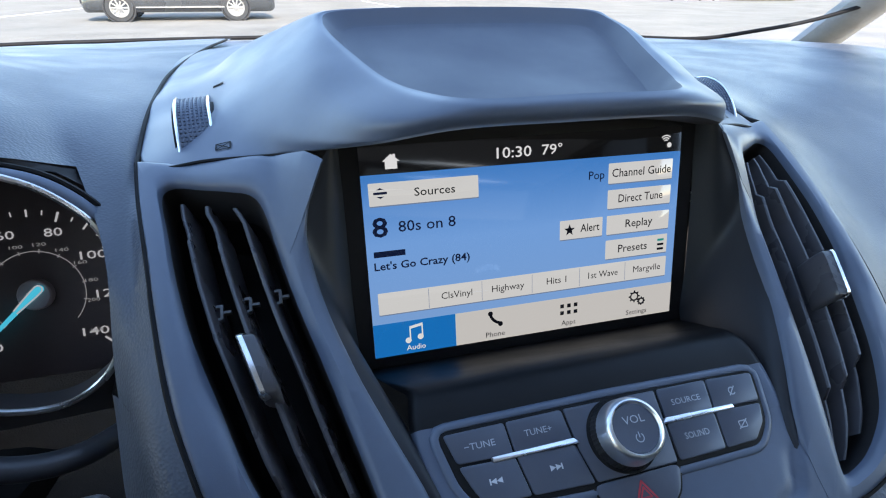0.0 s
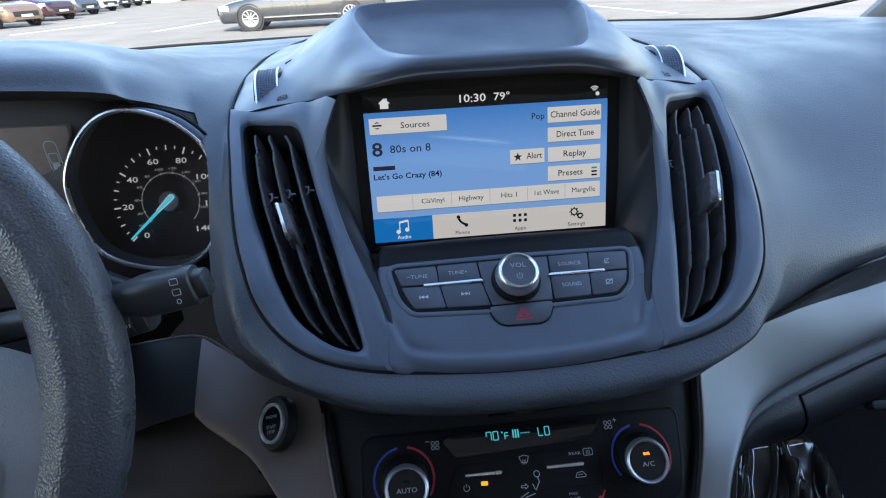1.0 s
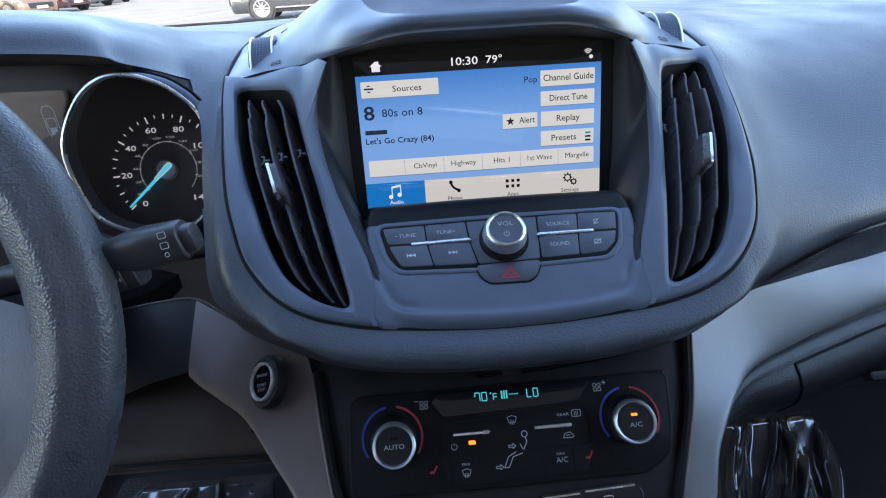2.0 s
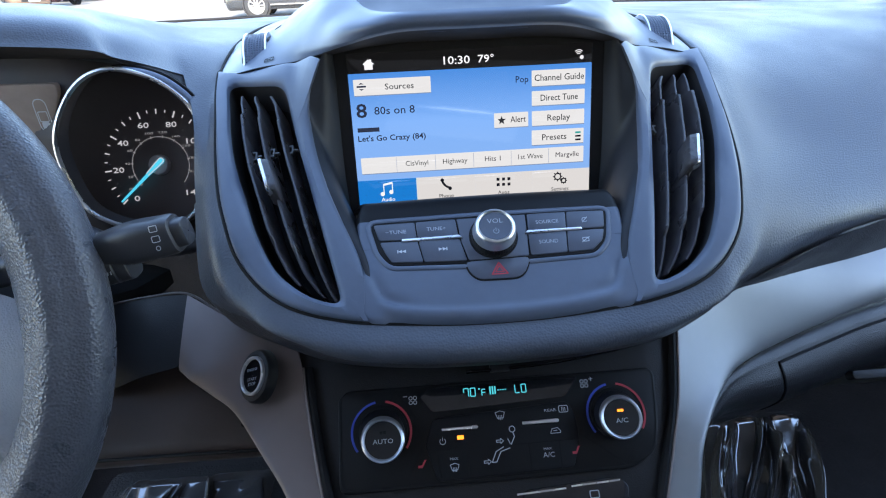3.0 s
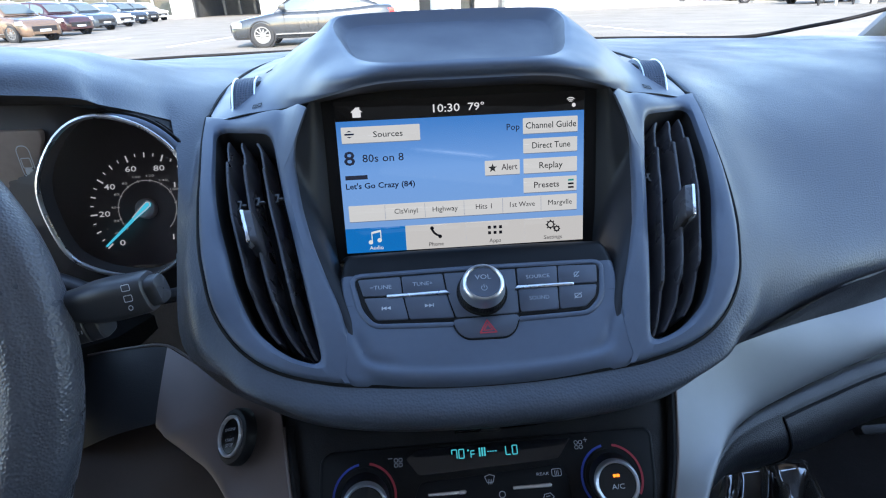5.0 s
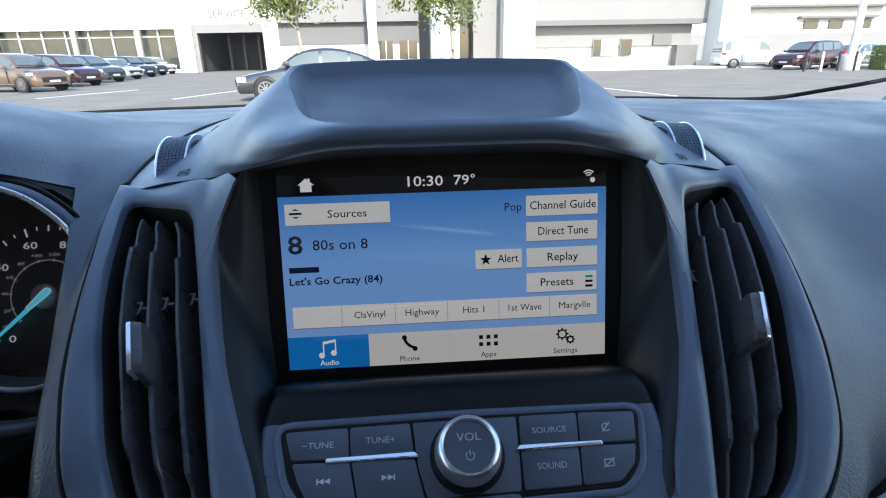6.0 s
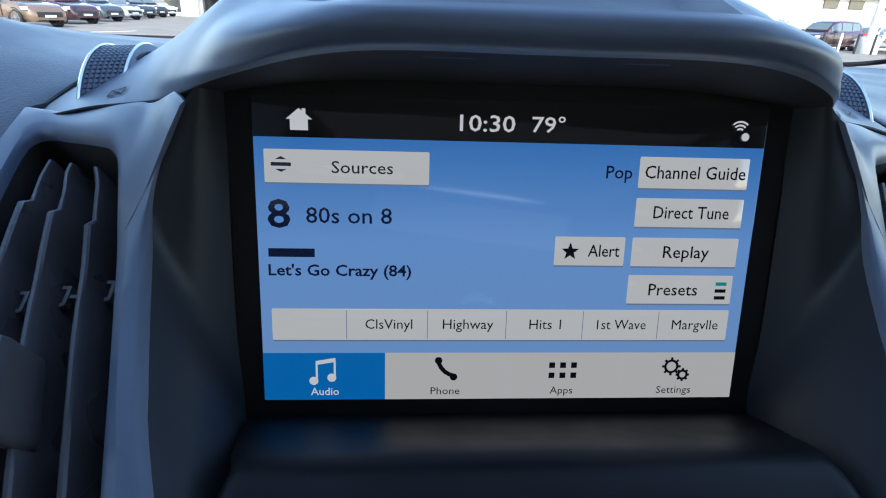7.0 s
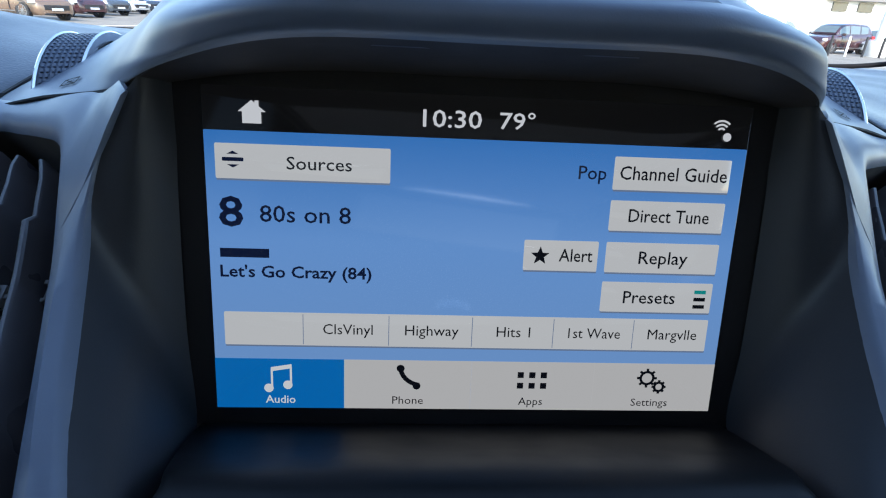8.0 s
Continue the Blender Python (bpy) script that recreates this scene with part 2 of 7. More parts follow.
# Black lifted to brownish: glare of the missing cluster lens is painted in.
cluster_hazed = surface("cluster black, lens haze in colour", (0.046, 0.040, 0.043), 0.55, spec=0.4, grain=0.1, grain_size=0.0008)
gap_black = surface("shut line black", (0.007, 0.007, 0.008), 0.7, spec=0.2)
gloss_black = surface("gloss black plastic", (0.012, 0.012, 0.014), 0.12, rough_var=0.04, mottled=0.1)
matt_black = surface("matt black plastic", (0.020, 0.019, 0.020), 0.65, spec=0.3, grain=0.1, grain_size=0.0008)
satin_metal = surface("satin metal", (0.75, 0.76, 0.78), 0.28, metal=1.0, mottled=0.06)
brushed_rim = surface("brushed rim metal", (0.52, 0.53, 0.56), 0.34, metal=0.85, mottled=0.06)
silver_trim = surface("silver painted trim", (0.232, 0.238, 0.245), 0.42, metal=0.35, grain=0.05, grain_size=0.0006, mottled=0.05, mottle_size=0.08)
warm_trim = surface("grey painted trim", (0.078, 0.058, 0.052), 0.42, grain=0.05, grain_size=0.0006, mottled=0.08)
bright_paint = surface("bright silver paint", (0.62, 0.62, 0.64), 0.3, metal=0.3, mottled=0.04)
# Copy of the silver trim with weaker, warmer light put into its colour.
silver_dim_warm = surface("silver trim, dim warm light in colour", (0.185, 0.150, 0.140), 0.42, metal=0.2, grain=0.05, grain_size=0.0006, mottled=0.06, mottle_size=0.08)
leather = surface("wheel leather", (0.082, 0.084, 0.096), 0.32, grain=0.52, grain_size=0.0015, relief="leather", mottled=0.10, mottle_size=0.02)
# Lighter copy of the wheel leather: light on hub and spoke is painted in.
hub_skin_lit = surface("hub skin, light in colour", (0.26, 0.265, 0.28), 0.36, grain=0.35, grain_size=0.0011, relief="leather", mottled=0.08, mottle_size=0.02)
ink_white = surface("white print", (0.55, 0.57, 0.6), 0.6, mottled=0.03)
ink_grey = surface("grey print", (0.42, 0.45, 0.50), 0.6, mottled=0.05)

# ---------- the frames of reference on the dashboard ----------
FACE = basis((0, -0.118, 0.990), 56)
SCREEN = basis((0, 0, 1.05), 11)
CLIMATE = basis((0, -0.116, 0.911), 48)
face_inv = FACE.inverted()


def ease(t):
    t = max(0.0, min(1.0, t))
    return t * t * (3 - 2 * t)


def crown(x, u):
    """Height of the moulded centre face above its flat plane."""
    return 0.008 - 0.85 * (u - 0.06) ** 2 - 1.2 * max(0.0, abs(x) - 0.14) ** 2 + 0.0185 * ease((u - 0.115) / 0.07) * ease((0.178 - abs(x)) / 0.062) + 0.021 * ease((u - 0.100) / 0.066) * ease((0.128 - abs(x)) / 0.030)


def on_face(x, u, n=0.0):
    return tuple(FACE @ Vector((x, u, crown(x, u) + n)))


# ---------- dashboard pad (soft skin round the centre stack) ----------
dashboard = thing("dashboard", pose(0, 0.3, 1.0), "charcoal soft-touch dashboard with fine leather grain", "dashboard")
DASH = dashboard.matrix_world.inverted()


def dash_part(name, bm, mat, label="", sharp=38, parent=dashboard):
    bm.transform(DASH)
    return part(name, bm, mat, parent, label, sharp)


ring_side = [(0.188, 0.18), (0.182, 0.148), (0.177, 0.117), (0.170, 0.08), (0.163, 0.056), (0.154, 0.032), (0.141, 0.013), (0.126, 0.0), (0.109, -0.008), (0.09, -0.013)]
ring_low = [(0.0765, -0.0152), (0.05, -0.0178), (0.025, -0.0195), (0.0, -0.02)]
groove = [(0.188, 0.60, 1.108), (0.200, 0.45, 1.110), (0.206, 0.29, 1.1095), (0.203, 0.20, 1.107), (0.199, 0.13, 1.101), (0.194, 0.07, 1.090)]

pad_rails = [
    [(0.188, 0.66, 1.104), (0.202, 0.45, 1.108), (0.208, 0.29, 1.1075), (0.205, 0.20, 1.105), (0.201, 0.13, 1.099), (0.196, 0.07, 1.088)]
    + [on_face(x * 1.006, u, -0.003) for x, u in ((0.183, 0.148), (0.170, 0.08), (0.154, 0.032), (0.141, 0.013), (0.126, 0.0), (0.09, -0.013), (0.05, -0.0178), (0.0, -0.02))],
    [(0.215, 0.68, 1.103), (0.222, 0.45, 1.109), (0.222, 0.29, 1.109), (0.219, 0.20, 1.106), (0.215, 0.13, 1.099), (0.210, 0.07, 1.087),
     (0.198, 0.006, 1.061), (0.184, -0.056, 1.027), (0.165, -0.100, 0.999), (0.147, -0.1175, 0.9865), (0.130, -0.1300, 0.980), (0.093, -0.1415, 0.974), (0.05, -0.1455, 0.9715), (0.0, -0.147, 0.9705)],
    [(0.30, 0.68, 1.101), (0.30, 0.45, 1.104), (0.30, 0.29, 1.102), (0.295, 0.20, 1.095), (0.29, 0.13, 1.083), (0.282, 0.07, 1.064),
     (0.262, 0.01, 1.037), (0.240, -0.044, 1.012), (0.185, -0.088, 0.987), (0.1435, -0.112, 0.976), (0.1235, -0.1248, 0.970), (0.0926, -0.1390, 0.9640), (0.05, -0.1450, 0.9610), (0.0, -0.1465, 0.9600)],
    [(0.45, 0.655, 1.10), (0.45, 0.45, 1.10), (0.45, 0.29, 1.096), (0.45, 0.20, 1.088), (0.45, 0.13, 1.074), (0.445, 0.07, 1.053),
     (0.43, 0.012, 1.026), (0.355, -0.030, 0.995), (0.240, -0.062, 0.9785), (0.1582, -0.096, 0.961), (0.1326, -0.112, 0.957), (0.0985, -0.124, 0.9500), (0.05, -0.130, 0.9465), (0.0, -0.1315, 0.9455)],
    [(0.66, 0.52, 1.10), (0.71, 0.42, 1.10), (0.72, 0.29, 1.095), (0.72, 0.20, 1.086), (0.72, 0.13, 1.072), (0.72, 0.075, 1.052),
     (0.72, 0.024, 1.012), (0.42, -0.010, 0.986), (0.270, -0.054, 0.9785), (0.178, -0.072, 0.950), (0.142, -0.092, 0.946), (0.10, -0.109, 0.943), (0.05, -0.115, 0.941), (0.0, -0.1165, 0.940)],
]
# driver's side: the pad is narrow beside the stack and runs up into the brow over the instruments
left_rails = [
    [(-x, y, z) for x, y, z in pad_rails[0]],
    [(-0.215, 0.68, 1.103), (-0.222, 0.45, 1.109), (-0.222, 0.29, 1.109), (-0.218, 0.20, 1.107), (-0.210, 0.13, 1.102), (-0.203, 0.07, 1.0915),
     (-0.190, 0.006, 1.063), (-0.180, -0.056, 1.028), (-0.165, -0.100, 0.999), (-0.147, -0.1175, 0.9865), (-0.130, -0.1300, 0.980), (-0.093, -0.1415, 0.974), (-0.05, -0.1455, 0.9715), (0.0, -0.147, 0.9705)],
    [(-0.30, 0.68, 1.101), (-0.29, 0.45, 1.108), (-0.275, 0.29, 1.114), (-0.260, 0.19, 1.116), (-0.240, 0.11, 1.109), (-0.221, 0.068, 1.0930),
     (-0.2005, 0.012, 1.068), (-0.196, -0.03, 1.022), (-0.176, -0.088, 0.987), (-0.1455, -0.112, 0.976), (-0.1240, -0.1248, 0.970), (-0.0926, -0.1390, 0.9640), (-0.05, -0.1450, 0.9610), (0.0, -0.1465, 0.9600)],
]
brow_rails = [
    [(-0.36, 0.67, 1.100), (-0.345, 0.45, 1.110), (-0.33, 0.29, 1.122), (-0.305, 0.18, 1.1325), (-0.270, 0.077, 1.1260), (-0.250, 0.037, 1.1100)],
    [(-0.45, 0.655, 1.10), (-0.43, 0.45, 1.112), (-0.41, 0.29, 1.131), (-0.385, 0.16, 1.1475), (-0.332, 0.040, 1.1425), (-0.305, 0.016, 1.1230)],
    [(-0.75, 0.52, 1.10), (-0.74, 0.42, 1.120), (-0.73, 0.29, 1.145), (-0.72, 0.17, 1.160), (-0.69, 0.042, 1.158), (-0.66, 0.016, 1.138)],
]
left_rows = patch(left_rails, 7, 7)
shared = spline(left_rails[2], 7)[:36]
far_rows = patch([left_rails[2][:6]] + brow_rails, 7, 7)
brow_rows = [shared] + far_rows[1:]
turn_under = [[(-0.205, -0.012, 1.012), (-0.192, -0.064, 0.974), (-0.160, -0.095, 0.962), (-0.1326, -0.112, 0.957), (-0.0985, -0.124, 0.9500), (-0.05, -0.130, 0.9465), (0.0, -0.1315, 0.9455)],
              [(-0.213, 0.02, 1.000), (-0.198, -0.04, 0.962), (-0.176, -0.070, 0.949), (-0.142, -0.092, 0.946), (-0.10, -0.109, 0.943), (-0.05, -0.115, 0.941), (0.0, -0.1165, 0.940)]]
lip_rows = [spline(r, 7)[49:] for r in left_rails] + [spline(r, 7) for r in turn_under]
bm = sheet([r[:50] for r in left_rows])
sheet(list(zip(*[spline(c, 7) for c in zip(*lip_rows)])), bm=bm)
sheet(brow_rows, bm=bm)
sheet(patch(pad_rails, 7, 7), bm=bm, flip=True)
edge_rows = [[(0.72, 0.024, 1.013), (0.42, -0.010, 0.987), (0.270, -0.0545, 0.9795), (0.200, -0.083, 0.9715), (0.160, -0.095, 0.9640)],
             [(0.72, 0.030, 1.000), (0.42, -0.005, 0.972), (0.272, -0.048, 0.9630), (0.203, -0.074, 0.9580), (0.168, -0.085, 0.9555)],
             [(0.75, 0.050, 0.985), (0.44, 0.012, 0.938), (0.2726, -0.030, 0.9340), (0.206, -0.053, 0.9380), (0.180, -0.063, 0.9420)]]
sheet(patch(edge_rows, 6, 5), bm=bm, flip=True)
bmesh.ops.remove_doubles(bm, verts=bm.verts, dist=0.0003)
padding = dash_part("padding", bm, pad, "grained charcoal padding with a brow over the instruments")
padding.data.materials.append(pad_roll_shaded)
# Faces below this line take the skin with underside shade painted in.
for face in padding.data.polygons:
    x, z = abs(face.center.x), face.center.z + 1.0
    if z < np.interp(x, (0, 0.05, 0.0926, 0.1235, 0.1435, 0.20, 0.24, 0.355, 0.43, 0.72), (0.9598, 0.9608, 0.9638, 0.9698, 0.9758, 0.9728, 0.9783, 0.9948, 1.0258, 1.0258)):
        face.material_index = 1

# ---------- centre stack ----------
stack = thing("center_stack", FACE, "satin charcoal centre stack with raised display hood", "center console")

vent_hole = [(0.093, 0.0015), (0.0955, 0.013), (0.103, 0.042), (0.113, 0.081), (0.121, 0.111), (0.127, 0.137), (0.1315, 0.158), (0.137, 0.1675), (0.146, 0.173),
             (0.160, 0.181), (0.171, 0.187), (0.1775, 0.186), (0.1785, 0.178), (0.174, 0.155), (0.169, 0.128), (0.162, 0.10), (0.152, 0.071), (0.145, 0.05),
             (0.138, 0.034), (0.130, 0.020), (0.12, 0.010), (0.11, 0.003), (0.10, -0.001), (0.095, -0.0015)]
pocket_edge = [(0.0790, -0.0100), (0.0781, 0.006), (0.0808, 0.024), (0.0905, 0.049), (0.1008, 0.077), (0.1085, 0.104), (0.1128, 0.127), (0.1135, 0.140), (0.1098, 0.1535), (0.1028, 0.1645)]
seam = [(0.1105, 0.1752), (0.119, 0.1818), (0.13, 0.1885), (0.15, 0.196), (0.17, 0.203), (0.1925, 0.2105)]
outer_loop = spline(pocket_edge, 4) + seam + spline([seam[-1]] + ring_side + [(0.0765, -0.0152)], 4)[1:]
hole_loop = spline(vent_hole, 4, closed=True)


def cast(loop, cx, cy, a):
    """Where a ray from the centre leaves a closed outline."""
    dx, dy = math.cos(a), math.sin(a)
    best = 0.0
    for (ax, ay), (bx, by) in zip(loop, loop[1:] + loop[:1]):
        ex, ey = bx - ax, by - ay
        det = dx * -ey + dy * ex
        if abs(det) < 1e-12:
            continue
        s = ((ax - cx) * -ey + (ay - cy) * ex) / det
        t = (dx * (ay - cy) - dy * (ax - cx)) / det
        if s > 0 and -1e-6 <= t <= 1 + 1e-6:
            best = max(best, s)
    return (cx + dx * best, cy + dy * best)


def side_panel(sign):
    cx, cy, rows = 0.150, 0.085, []
    angles = []
    for x, y in outer_loop:
        angles.append(math.atan2(y - cy, x - cx))
    angles += [math.atan2(y - cy, x - cx) for x, y in hole_loop]
    angles = sorted(set(round(a, 3) for a in angles))
    inner = [cast(hole_loop, cx, cy, a) for a in angles]
    outer = [cast(outer_loop, cx, cy, a) for a in angles]
    steps = ((None, -0.034), (None, -0.0056), (None, -0.0048), (0.0011, -0.0022), (0.003, -0.0008), (0.006, 0.0), (0.4, 0.0004), (0.75, 0.0), (-0.003, -0.0002), (-0.0012, -0.0010), (0.0, -0.003), (0.0, -0.012))
    for k, (d, n) in enumerate(steps):
        row = []
        for (ix, iy), (ox, oy) in zip(inner, outer):
            length = math.hypot(ox - ix, oy - iy)
            if k >= 10:
                t = 1.0
            elif d is None:
                t = 0.0
            elif d in (0.4, 0.75):
                t = d
            elif d > 0:
                t = min(0.35, d / length)
            else:
                t = max(0.8, 1 + d / length)
            x, y = ix + (ox - ix) * t, iy + (oy - iy) * t
            flush = 8 <= k <= 10 and ox < 0.0795 and oy < 0.014
            row.append((sign * x, y, crown(x, y) + (0.0 if flush else n)))
        rows.append(row)
    return sheet(rows[2:], closed=True, flip=sign < 0), sheet(rows[:3], closed=True, flip=sign < 0)


for s in (1, -1):
    face_bm, throat_bm = side_panel(s)
    part("side_panel", face_bm, satin, stack, "satin surround of a side vent")
    part("vent_throat", throat_bm, matt_black, stack, "matt black throat of a side vent")

# side walls of the screen pocket
wall_inner = [(0.0746, 0.0020, 0.0044), (0.0745, 0.012, 0.0036), (0.0762, 0.024, 0.0030), (0.0818, 0.046, -0.002), (0.0848, 0.060, -0.012), (0.0885, 0.078, -0.033),
              (0.0935, 0.094, -0.052), (0.0955, 0.118, -0.030), (0.0955, 0.150, 0.002), (0.0955, 0.178, 0.026)]
wall_outer = [(x + 0.0010, u, crown(x, u) - 0.0019) for x, u in [(0.0742, 0.0020), (0.0766, 0.0130)] + pocket_edge[2:]]
wall_mid = [tuple((p * 0.45 + q * 0.55) for p, q in zip(a, b)) for a, b in zip(wall_inner, wall_outer)]
wall_mid = [(x - 0.002 * ease(i / 4), u, n + 0.002 * ease(i / 4)) for i, (x, u, n) in enumerate(wall_mid)]
wall_mid = [(x, u, n + 0.0035 * ease((i - 5) / 3)) for i, (x, u, n) in enumerate(wall_mid)]
# Low colour stands in for the shade inside the screen pocket.
pocket_shade = surface("pocket plastic, shade in colour", (0.019, 0.0212, 0.026), 0.50, spec=0.3, grain=0.12, grain_size=0.0006, mottled=0.12, mottle_size=0.05)


for s in (1, -1):
    rows = patch([[(s * x, u, n) for x, u, n in r] for r in (wall_inner, wall_mid, wall_outer)], 6, 6)
    part("pocket_wall", sheet(rows, flip=s < 0), pocket_shade, stack, "cheek beside the screen, pocket shade in its colour")

# ---------- hood over the screen, running back to the windscreen ----------
hood_loops = [
    [(0, -0.031, 1.1365), (0.045, -0.030, 1.1362), (0.0625, -0.006, 1.1360), (0.073, 0.019, 1.1385), (0.082, 0.052, 1.1450), (0.0895, 0.082, 1.1518), (0.0915, 0.106, 1.1568), (0.085, 0.122, 1.161), (0.05, 0.127, 1.163), (0, 0.128, 1.1635)],
    [(0, -0.0355, 1.1345), (0.047, -0.0345, 1.1343), (0.068, -0.014, 1.1347), (0.080, 0.016, 1.1375), (0.0885, 0.050, 1.1442), (0.0955, 0.082, 1.1510), (0.097, 0.110, 1.1560), (0.091, 0.130, 1.1607), (0.05, 0.137, 1.1625), (0, 0.138, 1.163)],
    [(0, -0.0370, 1.1315), (0.05, -0.0360, 1.1312), (0.0805, -0.020, 1.1280), (0.098, 0.019, 1.1297), (0.104, 0.050, 1.1375), (0.110, 0.083, 1.1418), (0.113, 0.118, 1.1452), (0.107, 0.190, 1.1515), (0.05, 0.205, 1.158), (0, 0.205, 1.159)],
    [(0, -0.0365, 1.1288), (0.05, -0.0355, 1.1283), (0.084, -0.0185, 1.1197), (0.112, 0.019, 1.1150), (0.130, 0.055, 1.1170), (0.140, 0.095, 1.1230), (0.143, 0.150, 1.128), (0.140, 0.240, 1.134), (0.05, 0.300, 1.145), (0, 0.310, 1.146)],
    [(0, -0.0345, 1.1266), (0.05, -0.0335, 1.1260), (0.084, -0.0172, 1.118), (0.117, 0.022, 1.107), (0.143, 0.052, 1.1055), (0.161, 0.085, 1.109), (0.168, 0.140, 1.113), (0.168, 0.240, 1.118), (0.150, 0.390, 1.121), (0, 0.420, 1.124)],
    [(0, -0.0312, 1.1252), (0.05, -0.0302, 1.1246), (0.084, -0.016, 1.117), (0.119, 0.0245, 1.1045), (0.155, 0.046, 1.098), (0.1925, 0.0685, 1.0905), (0.1985, 0.130, 1.101), (0.2025, 0.200, 1.107), (0.198, 0.450, 1.110), (0, 0.500, 1.112)],
]
hood_rows = patch(hood_loops, 7, 6)
hood_skin = [p for r in hood_rows for p in r]
hood = sheet(hood_rows, flip=True)
hood.transform(face_inv)
part("display_hood", both_sides(hood), satin, stack, "smooth raised hood over the display", sharp=50)

under_loops = [hood_loops[-1][:4], [(0, -0.010, 1.1205), (0.05, -0.009, 1.120), (0.086, 0.001, 1.1125), (0.1185, 0.027, 1.1033)], [(0, 0.022, 1.1118), (0.05, 0.022, 1.1118), (0.090, 0.022, 1.1085), (0.118, 0.033, 1.099)]]
under = sheet(patch(under_loops, 8, 3), flip=True)
under.transform(face_inv)
part("hood_lining", both_sides(under), matt_black, stack, "matt black underside of the hood")

# shallow dish in the top of the hood
edge = spline(hood_loops[0], 7)
full = edge + [(-x, y, z) for x, y, z in edge[-2:0:-1]]
def dish_floor(y):
    return 1.1235 + 0.10 * (y + 0.02) + 0.85 * (y + 0.02) ** 2


dish_rows = []
for t, k in ((1.0, 1.0), (0.992, 0.93), (0.97, 0.70), (0.94, 0.40), (0.912, 0.14), (0.895, 0.03), (0.88, 0.0), (0.8, 0.0), (0.65, 0.0), (0.5, 0.0), (0.35, 0.0), (0.2, 0.0), (0.04, 0.0)):
    row = []
    for x, y, z in full:
        yy = 0.05 + (y - 0.05) * t
        row.append((x * t, yy, dish_floor(yy) + (z - dish_floor(y)) * k))
    dish_rows.append(row)
dish = sheet(dish_rows, closed=True)
dish.faces.new([v for v in list(dish.verts)[-len(full):]])
dish.transform(face_inv)
# Darker than the hood's satin: the dish floor's shade is painted in.
dish_shaded = surface("dish plastic, shade in colour", (0.041, 0.050, 0.077), 0.50, grain=0.08, grain_size=0.0005, mottled=0.06, mottle_size=0.05)
part("hood_dish", dish, dish_shaded, stack, "shallow dished top of the hood", sharp=24)


# ---------- side vents ----------
def at_u(table, u):
    table = sorted(table, key=lambda p: p[1])
    for (xa, ua), (xb, ub) in zip(table, table[1:]):
        if ua <= u <= ub:
            return xa + (xb - xa) * (u - ua) / max(1e-9, ub - ua)
    return table[0][0] if u < table[0][1] else table[-1][0]


inner_edge = [p for p in vent_hole[:8]]
outer_edge = [p for p in vent_hole[11:23]]


